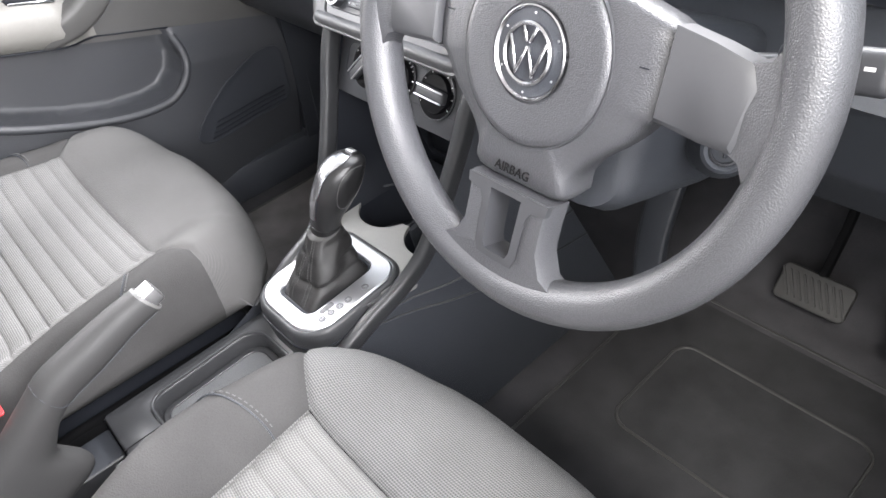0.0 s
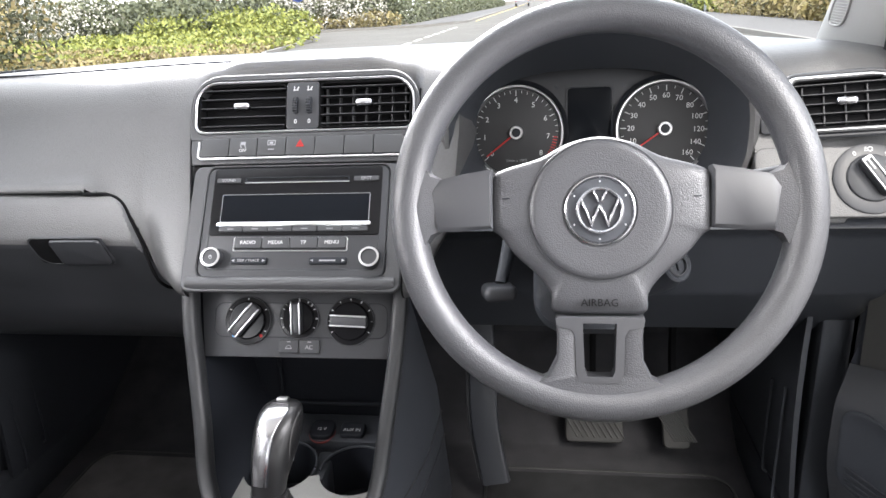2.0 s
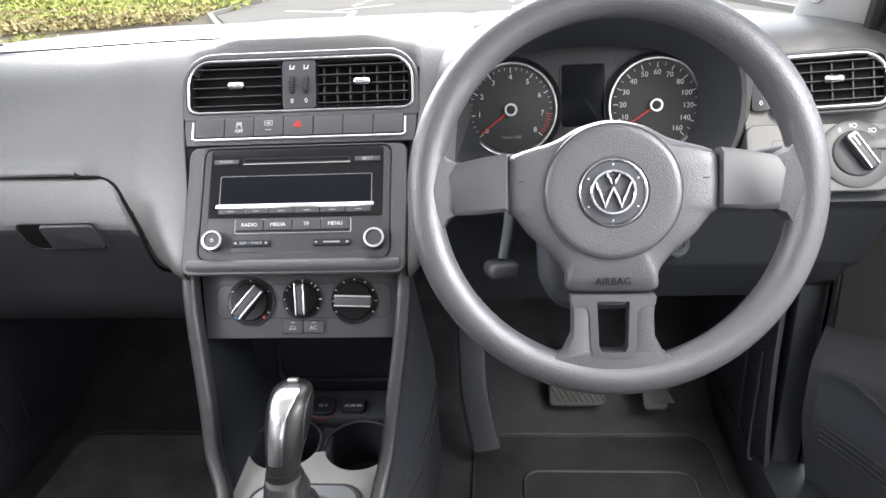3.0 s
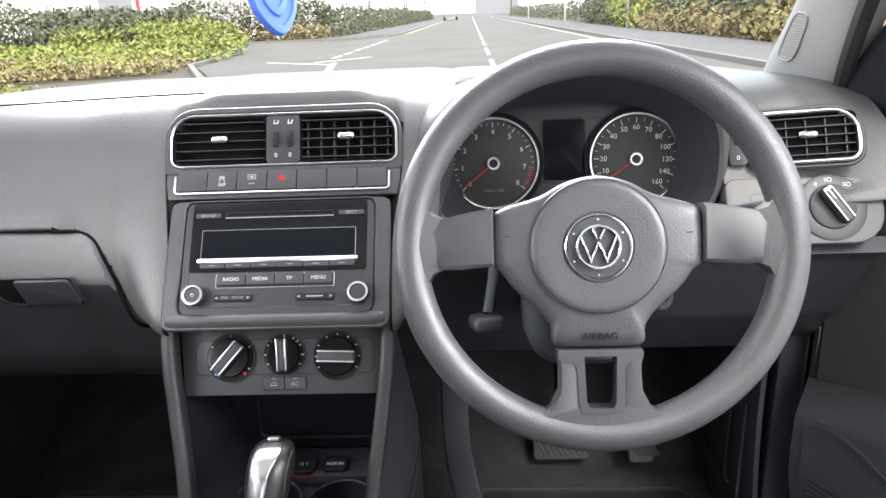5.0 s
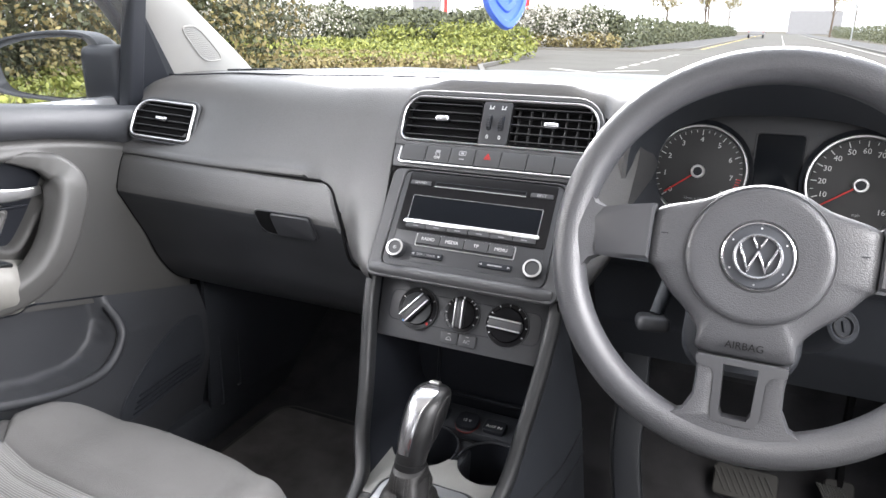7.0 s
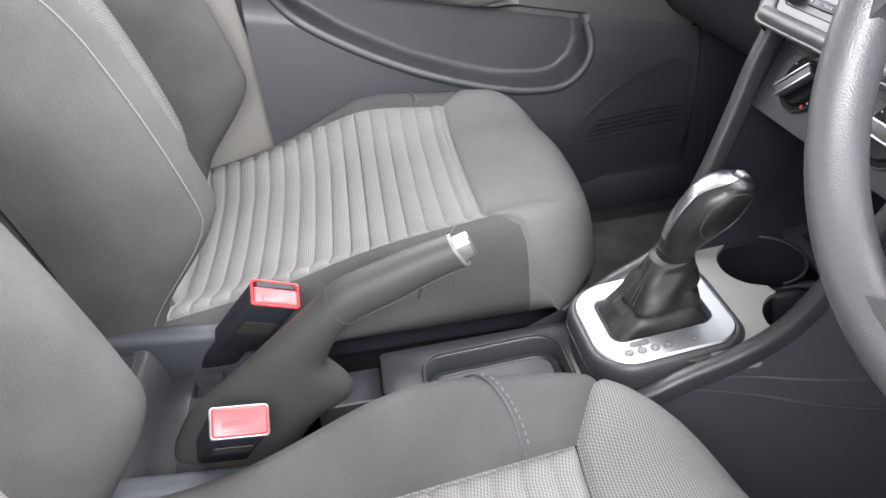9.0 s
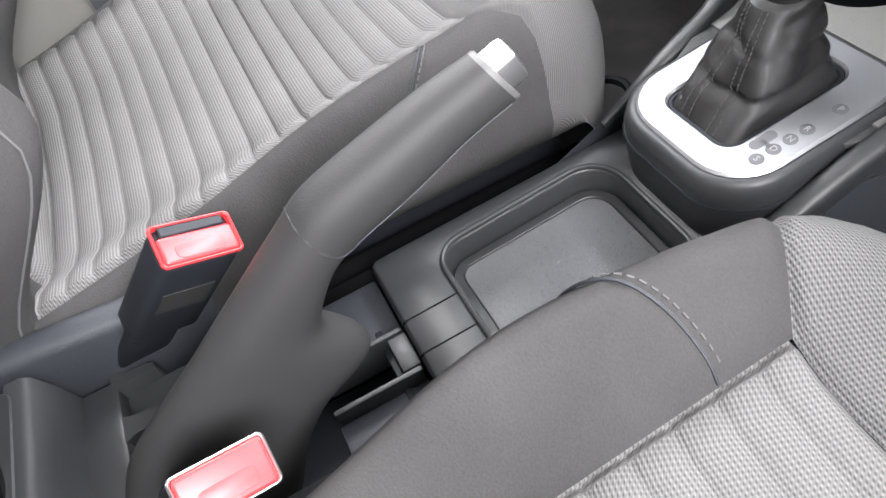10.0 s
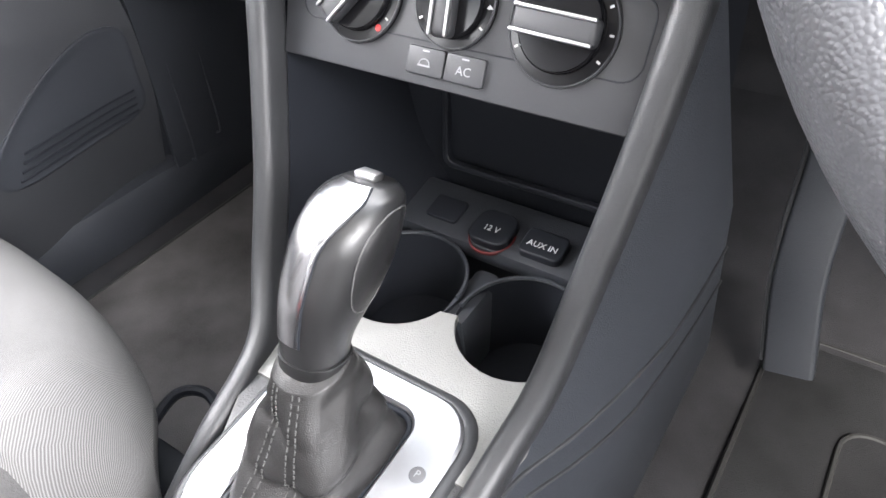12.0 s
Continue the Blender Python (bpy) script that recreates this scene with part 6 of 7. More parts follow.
        part("back_seam", moved(tube([back_surface(sx * 0.93, s) + Vector((0, 0, 0.0004)) for s in span(-0.04, 0.6, 40)], 0.0011, 5), bm_), THREAD, seat)
    part("back_shell", moved(rbox(0.47, 0.70, 0.05, 0.02, 3, pose(0, 0.29, -0.085)), bm_), CLOTH, seat)
    part("headrest", moved(rbox(0.27, 0.19, 0.10, 0.04, 4, pose(0, 0.76, -0.05)), bm_), CLOTH, seat)
    for sx in (-1, 1):
        part("headrest_post", moved(lathe([(0.006, 0), (0.006, 0.12)], 10), bm_ @ pose(0.06 * sx, 0.60, -0.06, -90)), CHROME, seat)
    part("hinge_cover", rbox(0.03, 0.27, 0.10, 0.012, 3, pose(math.copysign(0.245, -xc), -0.60, 0.505, -6)), LOWER, seat, "dark plastic hinge cover")
    return seat


make_seat(0.36, "grey cloth driver seat with ribbed light insert", 0.66, (0.048, 0.048), (0.006, 0.105, 3.0, 0.0), (0.12, 2.2), 0.0, 0.114)
passenger = make_seat(-0.36, "grey cloth passenger seat with ribbed light insert", 0.77, (0.046, 0.014), (0.022, 0.090, 2.4, 0.016), (0.10, 3.6), 0.08, 0.136)
bar = thing("seat_slide_handle", "black loop handle under the passenger seat front", "handle")
part("loop", tube(smooth_path([(-0.245, 0.0, 0.335), (-0.245, 0.045, 0.35), (-0.278, 0.062, 0.356), (-0.312, 0.045, 0.35), (-0.312, 0.0, 0.335)], 5), 0.006, 8), BLACK, bar)
part("loop_stem", rbox(0.085, 0.05, 0.014, 0.004, 2, pose(-0.278, -0.02, 0.330)), BLACK, bar)


# ---- doors ----
def make_door(sx, label):
    door = thing("front_door", label, "door", "front doors")
    ys = span(-0.485, 0.35, 40)
    X = 0.715

    def P(x, y, z):
        return Vector((sx * x, y, z))

    def line_z(y):
        return 1.0 - 0.40 * (y + 0.07) ** 2

    def belt(y):
        return 1.054 - 0.105 * y

    part("upper_trim", rings([[P(0.745, y, belt(y) - 0.01), P(0.715, y, belt(y)), P(0.697, y, belt(y) - 0.01), P(0.692, y, belt(y) - 0.04), P(0.698, y, line_z(y) + 0.002), P(0.715, y, line_z(y) - 0.004)] for y in ys], close=False), DOOR_MID, door, "dark grained upper trim", sharp=60)
    def sep(y):
        """Height of the joint under the armrest."""
        return 0.765 - 0.23 * (y + 0.16)

    # hollow of the inside handle and the grab space under it, sunk into the middle panel
    bowl = smooth_loop([(-0.096, 0.912), (-0.078, 0.940), (-0.045, 0.962), (0.02, 0.966), (0.062, 0.956), (0.070, 0.93), (0.045, 0.892), (0.018, 0.855), (-0.01, 0.828), (-0.035, 0.838), (-0.02, 0.868), (-0.012, 0.892), (-0.05, 0.898), (-0.088, 0.897)], 5)

    def inside(loop, y, z):
        best, within = 9.0, False
        for (y0, z0), (y1, z1) in zip(loop, loop[1:] + loop[:1]):
            t = min(1, max(0, ((y - y0) * (y1 - y0) + (z - z0) * (z1 - z0)) / max(1e-9, (y1 - y0) ** 2 + (z1 - z0) ** 2)))
            best = min(best, math.hypot(y - y0 - t * (y1 - y0), z - z0 - t * (z1 - z0)))
            if (z0 > z) != (z1 > z) and y < (y1 - y0) * (z - z0) / (z1 - z0) + y0:
                within = not within
        return best if within else -best

    def middle(y, q):
        z = line_z(y) - 0.002 + (sep(y) - 0.012 - line_z(y)) * q
        x = 0.699 + 0.012 * step(0.0, 0.05, 0.04 - q) + 0.010 * q
        d = inside(bowl, y, z)
        return P(x - 0.004 * math.exp(-((d + 0.006) / 0.006) ** 2) + 0.024 * step(-0.002, 0.010, d), y, z)

    part("middle_trim", surface(middle, span(-0.485, 0.35, 230), span(0, 1, 100)), DOOR_PANEL, door, "grey beige middle panel with a handle hollow", sharp=80)
    # added black plate: shade of the hollow put into colour, no real lining
    part("hollow_shade", rings([[P(x, y, z) for y, z in bowl] for x in (0.7225, 0.7185)]), BLACK, door, "black plate painting the shade in the handle hollow", sharp=30)
    rest = smooth_path([(-0.48, 0.892, 0.0), (-0.30, 0.866, 0.0), (-0.15, 0.84, 0.0), (-0.075, 0.824, 0.0), (-0.03, 0.812, 0.0), (0.0, 0.803, 0.0)], 6)
    rest_rows = []
    for p in rest:
        k = 1 - 0.75 * step(-0.07, 0.0, p.x)
        rest_rows.append([P(0.715, p.x, p.y + 0.004), P(0.71 - 0.05 * k, p.x, p.y + 0.002), P(0.71 - 0.074 * k, p.x, p.y - 0.004), P(0.71 - 0.084 * k, p.x, p.y - 0.022), P(0.71 - 0.080 * k, p.x, p.y - 0.05), P(0.71 - 0.066 * k, p.x, sep(p.x) + 0.004), P(0.715, p.x, sep(p.x))])
    part("armrest", rings(rest_rows), DOOR_LIGHT, door, "pale beige armrest", sharp=60)
    part("armrest_seam", tube([P(0.646 + 0.05 * step(-0.07, 0.0, y), y, sep(y) + 0.001) for y in span(-0.48, 0.0, 20)] + [P(0.699, y, sep(y)) for y in span(0.03, 0.13, 8)], 0.0016, 6), BLACK, door)
    part("window_switch", rbox(0.03, 0.075, 0.012, 0.004, 2, pose(sx * 0.668, -0.085, 0.8255, -12)), BLACK, door, "black window switch")
    part("switch_edge", rbox(0.004, 0.07, 0.006, 0.001, 1, pose(sx * 0.651, -0.085, 0.8275, -12)), CHROME, door)
    pull = smooth_path([P(0.668, -0.15, 0.770), P(0.655, -0.085, 0.772), P(0.652, -0.03, 0.785), P(0.657, 0.017, 0.817), P(0.668, 0.055, 0.866), P(0.678, 0.076, 0.910), P(0.688, 0.074, 0.940), P(0.698, 0.045, 0.960), P(0.704, 0.0, 0.970)], 7)
    part("pull_handle", sweep(pull, rrect(0.054, 0.046, 0.013, 5), (sx, 0, 0.2), scales=[lerp_table([(0, 0.35), (8, 0.85), (21, 1.0), (35, 1.1), (44, 0.8), (50, 0.5), (56, 0.22)], i) for i in range(len(pull))]), DOOR_PANEL, door, "grey pull handle", sharp=70)
    part("handle_bezel", sweep([P(0.7015, y, z) for y, z in ((0.02, 0.893), (-0.03, 0.896), (-0.075, 0.896), (-0.094, 0.905), (-0.086, 0.93), (-0.06, 0.955))], rrect(0.005, 0.006, 0.002, 3), (sx, 0, 0)), BLACK, door, "dark rim of the handle hollow")
    part("inside_handle", sweep(smooth_path([P(0.705, -0.090, 0.906), P(0.696, -0.082, 0.914), P(0.690, -0.055, 0.924), P(0.688, -0.02, 0.917), P(0.690, 0.02, 0.914), P(0.698, 0.045, 0.913)], 6), rrect(0.034, 0.012, 0.0055, 4), (sx, 0, 0), scales=[lerp_table([(0, 0.5), (6, 0.95), (11, 1.2), (16, 0.65), (24, 0.5), (30, 0.4)], i) for i in range(31)]), SATIN, door, "silver inside door handle")
    pocket = [(-0.446, 0.832), (-0.415, 0.775), (-0.33, 0.712), (-0.22, 0.652), (-0.12, 0.612), (-0.035, 0.587), (0.035, 0.578), (0.080, 0.584), (0.115, 0.612), (0.130, 0.652), (0.126, 0.690), (0.112, 0.725), (-0.16, 0.790), (-0.33, 0.830)]

    def pocket_depth(y, z):
        """Metres inside the pocket's mouth (outside: minus)."""
        return inside(pocket, y, z)

    def lower_x(y, z, holes=True):
        base = 0.652 + 0.045 * (1 - step(0.30, 0.52, z)) + 0.028 * step(0.08, 0.33, y)
        base += (0.700 - base) * step(sep(y) - 0.07, sep(y) + 0.01, z)
        d = pocket_depth(y, z)
        x = base
        return x + (0.718 - x) * step(-0.004, 0.014, d) if holes else x

    def lower(y, v):
        z = 0.30 + (sep(y) - 0.30) * v
        return P(lower_x(y, z), y, z)

    part("lower_panel", surface(lower, span(-0.485, 0.358, 120), span(0, 1, 84)), DOOR_MID, door, "grained lower panel with an open pocket", sharp=80)
    grille = smooth_loop([(0.10, 0.495), (0.17, 0.553), (0.27, 0.592), (0.335, 0.585), (0.34, 0.52), (0.33, 0.46), (0.22, 0.452), (0.115, 0.455)], 5)
    part("pocket_rim", tube([P(lower_x(y, z, False) + 0.001, y, z) for y, z in smooth_loop(pocket, 5)[2:50]], 0.009, 8, False, (sx, 0, 0)), DOOR_MID, door, "rounded rim of the pocket", sharp=80)
    part("speaker_grille", rings([[P(lower_x(0.22 + (y - 0.22) * k, 0.515 + (z - 0.515) * k, False) + 0.002 - lift, 0.22 + (y - 0.22) * k, 0.515 + (z - 0.515) * k) for y, z in grille] for k, lift in ((1.0, 0.0), (1.0, 0.005), (0.96, 0.006), (0.93, 0.005), (0.7, 0.005), (0.4, 0.005), (0.1, 0.005))]), LOWER, door, "dark loudspeaker cover", sharp=60)
    for k in range(4):
        z = 0.464 + 0.011 * k
        part("grille_slat", tube([P(lower_x(y, z, False) - 0.003, y, z) for y in span(0.125 + 0.006 * k, 0.325, 10)], 0.0022, 6), BLACK, door)
    part("front_edge", rings([[P(0.655 + 0.045 * (1 - step(0.30, 0.52, z)) + 0.028 + (0.712 - 0.683) * step(0.60, 0.68, z), 0.358, z), P(0.74, 0.36, z)] for z in span(0.30, 1.0, 20)], close=False), BLACK, door)
    part("edge_seal", tube(smooth_path([P(0.705, -0.45, 0.36), P(0.70, -0.455, 0.58), P(0.70, -0.478, 0.70), P(0.70, -0.492, 0.80), P(0.70, -0.50, 1.04)], 5), 0.009, 8, False, (sx, 0, 0)), RUBBER, door, "black edge seal")
    part("outer_skin", rbox(0.03, 0.96, 0.76, 0.01, 2, pose(sx * 0.775, -0.1, 0.66)), BODY, door, "silver painted outer skin")
    part("quarter_trim", rings([[P(0.742, 0.275, 1.0), P(0.752, 0.42, 1.0), P(0.745, 0.405, 1.07), P(0.70, 0.285, 1.215)], [P(0.765, 0.275, 1.0), P(0.772, 0.42, 1.0), P(0.765, 0.405, 1.07), P(0.72, 0.285, 1.215)]]), BLACK, door, "black triangular mirror mount trim", sharp=20)
    part("window_frame", sweep([P(0.742, 0.28, 1.0), P(0.69, 0.285, 1.28)], rrect(0.03, 0.034, 0.006, 3), (0, 1, 0)), BLACK, door)
    part("window_frame", sweep(smooth_path([P(0.775, 0.40, 1.02), P(0.735, 0.26, 1.20), P(0.668, 0.03, 1.345), P(0.63, -0.25, 1.40), P(0.635, -0.6, 1.39)], 6), rrect(0.03, 0.03, 0.008, 3), (sx, 0, 0)), BLACK, door, "black door seal frame")
    return door


make_door(-1, "closed passenger door with pale middle panel and pocket")
pane = tagged(part("window_2", surface(lambda u, v: Vector((-0.745 + 0.10 * v, -0.54 + 0.81 * u, 1.04 + 0.34 * v)), span(0, 1, 4), span(0, 1, 4)), GLASS), "clear passenger side window", "window", kind="structure")
pane.visible_shadow = False
right_door = make_door(1, "open driver door with pale middle panel and pocket")
right_door.matrix_basis = Matrix.Translation((0.79, 0.42, 0)) @ pose(0, 0, 0, 0, 0, 30) @ Matrix.Translation((-0.79, -0.42, 0))


mirror = thing("wing_mirror", "dark wing mirror outside the passenger window", "mirror")
MM = Matrix.Translation((-0.95, 0.265, 1.09)) @ pose(0, 0, 0, 90, 0, 9)
m_loop = smooth_loop([(0.147, 0.045), (0.08, 0.067), (-0.05, 0.058), (-0.145, 0.030), (-0.151, 0.0), (-0.125, -0.052), (0.0, -0.067), (0.10, -0.068), (0.142, -0.045)], 6)
glass_loop = smooth_loop([(0.122, 0.042), (0.07, 0.055), (-0.03, 0.047), (-0.095, 0.028), (-0.098, 0.0), (-0.075, -0.045), (0.0, -0.057), (0.085, -0.058), (0.118, -0.04)], 6)
part("housing", dome(m_loop, [(0.55, -0.09), (0.85, -0.07), (1.0, -0.03), (1.0, 0.0), (0.98, 0.008), (0.92, 0.008), (0.87, 0.003), (0.02, 0.003)], MM), LOWER, mirror, "dark housing")
part("mirror_glass", dome(glass_loop, [(1.0, 0.002), (0.99, 0.0055), (0.02, 0.0056)], MM), MIRROR, mirror, "reflecting glass")
part("mirror_foot", rbox(0.11, 0.06, 0.115, 0.02, 3, pose(-0.795, 0.295, 1.075)), BLACK, mirror)

freshener = thing("air_freshener", "blue moulded air freshener hanging from the mirror", "air freshener")
FM = pose(0.006, 0.268, 1.217, 80, 0, 56)
f_loop = smooth_loop([(0.0, -0.05), (0.027, -0.028), (0.036, 0.0), (0.034, 0.03), (0.02, 0.052), (0.0, 0.058), (-0.02, 0.052), (-0.034, 0.03), (-0.036, 0.0), (-0.027, -0.028)], 4)
part("pad", dome(f_loop, [(0.96, -0.006), (1.0, -0.003), (1.0, 0.003), (0.96, 0.006), (0.82, 0.0065), (0.78, 0.003), (0.6, 0.003), (0.56, 0.006), (0.4, 0.007), (0.36, 0.003), (0.02, 0.003)], FM, (0, 0.005)), FRESH, freshener, "", )
part("cord", tube([(0.006, 0.258, 1.27), (0.004, 0.262, 1.32), (0.0, 0.262, 1.345)], 0.0015, 6), BLACK, freshener)
inner = thing("rear_view_mirror", "black interior mirror on the windscreen", "mirror")
part("mirror_case", rbox(0.23, 0.03, 0.065, 0.012, 3, pose(0.0, 0.26, 1.375, 6)), BLACK, inner)
part("mirror_stem", sweep([(0, 0.27, 1.39), (0, 0.31, 1.42)], circle(0.009, 10), (1, 0, 0)), BLACK, inner)

# ---- pedals and mats ----
for name, label, x, y, z, w, h in (("brake_pedal", "wide worn brake pedal with rubber tread", 0.412, 0.62, 0.325, 0.115, 0.062), ("accelerator_pedal", "narrow worn accelerator pedal", 0.567, 0.60, 0.345, 0.05, 0.085)):
    ped = thing(name, label, "pedal")
    pm = face_at(x, y, z, 38)
    part("tread_pad", plate(rrect(w, h, 0.01), 0.012, 0.003, pm), PEDAL, ped)
    for k in range(-4, 5):
        part("tread_rib", rbox(0.004, h * 0.8, 0.004, 0.001, 1, pm @ pose(k * w / 10, 0, 0.0125, 0, 0, 30)), RUBBER, ped)
    # arm in near-black, painted to sink into the footwell's shade
    part("arm", sweep(smooth_path([(x, y + 0.01, z + 0.01), (x, y + 0.07, z + 0.12), (x, y + 0.09, z + 0.30)], 5), rrect(0.024, 0.012, 0.003, 3), (1, 0, 0)), VOID, ped)
footrest = thing("foot_panel", "grey plastic panel beside the footwell tunnel", "panel")
part("panel", sweep(smooth_path([(0.226, 0.42, 0.335), (0.205, 0.455, 0.44), (0.20, 0.50, 0.54), (0.195, 0.52, 0.62)], 5), rrect(0.05, 0.02, 0.005, 3), (0, 1, 0)), LOWER, footrest)
part("flange", sweep(smooth_path([(0.199, 0.432, 0.335), (0.178, 0.467, 0.44), (0.173, 0.512, 0.54), (0.168, 0.53, 0.62)], 5), rrect(0.006, 0.03, 0.002, 2), (0, 1, 0)), DASH_SMOOTH, footrest, "lighter edge flange")
for x0, x1, label in ((0.20, 0.66, "dark carpet mat in the driver footwell"), (-0.64, -0.22, "dark carpet mat in the passenger footwell")):
    mat = thing("floor_mat", label, "floor mat", "car mats")
    cx, w = (x0 + x1) / 2, x1 - x0
    mm = top_at(cx, 0.27, 0.262, 1)
    out = rrect(w, 0.55, 0.05, 6)
    # passenger mat takes the lifted tone, driver mat the plain one
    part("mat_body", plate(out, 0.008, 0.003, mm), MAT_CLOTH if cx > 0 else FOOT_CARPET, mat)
    part("mat_edge", moved(tube([(x, y, 0.006) for x, y in out], 0.004, 6, True), mm), RUBBER, mat)
    if cx > 0:
        heel = rrect(0.31, 0.20, 0.03, 6, 0.02, 0.06)
        part("heel_pad", plate(heel, 0.003, 0.001, mm, 0.008), MAT_CLOTH, mat, "sewn-on carpet heel pad")
        part("heel_edge", moved(tube([(x, y, 0.011) for x, y in heel], 0.0028, 6, True), mm), RUBBER, mat)


# ---- outside ----
def flat(name, pts, z, mat, label, category):
    bm = bmesh.new()
    bm.faces.new([bm.verts.new((x, y, z)) for x, y in pts])
    return tagged(part(name, bm, mat, smooth=False), label, category, kind="structure")


def leaves(name, label, spots, mat, size, seed, category="hedge"):
    """Many small tilted leaf clumps about given spots of (centre, radii, count)."""
    rng = np.random.default_rng(seed)
    verts, faces = [], []
    for (cx, cy, cz), (rx, ry, rz), count in spots:
        d = rng.normal(size=(count, 3))
        d /= np.linalg.norm(d, axis=1)[:, None]
        r = rng.uniform(0.72, 1.08, size=(count, 1)) + 0.12 * np.sin(d[:, :1] * 7 + cx) + 0.1 * np.sin(d[:, 1:2] * 9 + cy)
        p = np.array((cx, cy, cz)) + d * r * np.array((rx, ry, rz))
        p = p[p[:, 2] > 0.02]
        a = rng.normal(size=(len(p), 3))
        a /= np.linalg.norm(a, axis=1)[:, None]
        b = np.cross(a, rng.normal(size=(len(p), 3)))
        b /= np.linalg.norm(b, axis=1)[:, None]
        s = size * rng.uniform(0.6, 1.3, size=(len(p), 1))
        k = len(verts)
        quad = np.stack((p - a * s, p + b * s * 0.55, p + a * s, p - b * s * 0.55), axis=1).reshape(-1, 3)
        verts.extend(quad.tolist())
        faces.extend([(k + 4 * i, k + 4 * i + 1, k + 4 * i + 2, k + 4 * i + 3) for i in range(len(p))])
    me = bpy.data.meshes.new(name)
    me.from_pydata(verts, [], faces)
    me.materials.append(mat)
    return tagged(new(name, me), label, category, kind="stuff")


def row(x0, y0, x1, y1, h, r, n, count, seed):
    rng = np.random.default_rng(seed)
    out = []
    for i in range(n):
        t = (i + 0.5) / n
        k = rng.uniform(0.82, 1.1)
        out.append(((x0 + (x1 - x0) * t + rng.uniform(-0.3, 0.3), y0 + (y1 - y0) * t + rng.uniform(-0.4, 0.4), h * 0.45 * k), (r * rng.uniform(0.9, 1.25), r * rng.uniform(0.9, 1.2), h * 0.55 * k), count))
    return out


ground = tagged(part("ground", surface(lambda u, v: Vector((-600 + 1200 * u, -400 + 1400 * v, -0.03)), span(0, 1, 3), span(0, 1, 3)), SOIL, smooth=False), "brown soil and open ground", "ground", kind="structure")
road = flat("road", [(-4.2, -60), (5.6, -60), (5.6, 320), (-4.2, 320)], 0.0, ASPHALT, "pale worn asphalt road", "road")
flat("road", [(-40, 27.6), (-8.6, 27.0), (-7.6, 19.5), (-4.19, 12.0), (-4.19, 44), (-6.0, 38.5), (-40, 37.5)], 0.001, ASPHALT, "pale asphalt side road mouth", "road")
flat("pavement", [(5.75, -60), (8.2, -60), (8.2, 320), (5.75, 320)], 0.11, PAVE, "grey pavement along the road", "pavement")
flat("pavement", [(-4.35, 44.5), (-6.2, 39.0), (-13, 38.2), (-13, 40.8), (-7.4, 42), (-7.0, 320), (-4.35, 320)], 0.11, PAVE, "grey pavement beyond the side road", "pavement")
for pts in ([(5.68, -60), (5.68, 320)], [(-4.28, 320), (-4.28, 45), (-4.9, 41.2), (-6.3, 38.9), (-13, 38.0), (-40, 37.8)], [(-4.3, -60), (-4.3, 11.5), (-7.7, 19.3), (-8.7, 26.8), (-40, 27.4)]):
    k = tagged(part("kerb", sweep([(x, y, 0.055) for x, y in pts], [(-0.07, -0.06), (0.07, -0.06), (0.07, 0.055), (-0.07, 0.055)]), KERB, smooth=False), "pale stone kerb", "kerb", kind="structure")
marks = thing("road_markings", "worn white and yellow lines painted on the road", "road marking", kind="structure")
y = 16.0
while y < 200:
    part("centre_dash", rbox(0.11, 4.0, 0.004, 0, 1, pose(0.75, y, 0.004)), PAINT, marks, smooth=False)
    y += 6.0
for x in (5.2, -3.9):
    part("edge_line", rbox(0.1, 180, 0.004, 0, 1, pose(x, 136 if x < 0 else 110, 0.004)), YELLOW if x < 0 else PAINT, marks, smooth=False)
for k in range(7):
    part("give_way_dash", rbox(0.16, 1.3, 0.004, 0, 1, pose(-4.0, 22 + 2.2 * k, 0.005)), PAINT, marks, smooth=False)
for a, x, yy, l in ((48, -4.6, 19.3, 3.2), (-38, -3.5, 20.4, 2.2), (8, -3.3, 17.2, 3.6)):
    part("arrow_stroke", rbox(0.18, l, 0.004, 0, 1, pose(x, yy, 0.006, 0, 0, a)), PAINT, marks, smooth=False)

# planting on the left: flowering hedge, green shrubs, ground cover
leaves("hedge", "dense green hedge behind the verge", row(-34, 27.5, -11.5, 29.5, 2.1, 1.5, 16, 3600, 1) + row(-34, 26.4, -12.5, 27.6, 1.9, 1.3, 16, 2200, 3), LEAF_DARK, 0.11, 2)
leaves("blossom", "white blossom on the flowering hedge", row(-34, 25.2, -17.0, 26.3, 2.2, 1.3, 12, 900, 3), BLOSSOM, 0.07, 4, "blossom")
leaves("shrub", "bright green shrub at the corner", row(-15.0, 26.5, -9.8, 27.5, 1.25, 1.3, 6, 1500, 5), LEAF_LIGHT, 0.09, 6, "shrub")
leaves("ground_cover", "low yellow green ground cover plants", row(-26, 24.5, -9.6, 25.3, 0.7, 1.5, 16, 700, 7) + row(-24, 21.5, -9.0, 22.5, 0.5, 1.6, 14, 600, 8) + row(-22, 16.5, -8.8, 18.6, 0.34, 1.5, 14, 700, 15), LEAF_LIGHT, 0.09, 9, "plants")
leaves("ground_cover", "low brown and yellow ground cover plants", row(-24, 18.5, -9.0, 19.8, 0.4, 1.6, 14, 600, 11) + row(-14, 23.0, -9.2, 24.0, 0.35, 1.2, 8, 500, 12) + row(-22, 15.0, -8.6, 17.6, 0.3, 1.5, 14, 700, 14), LEAF_DRY, 0.08, 13, "plants")
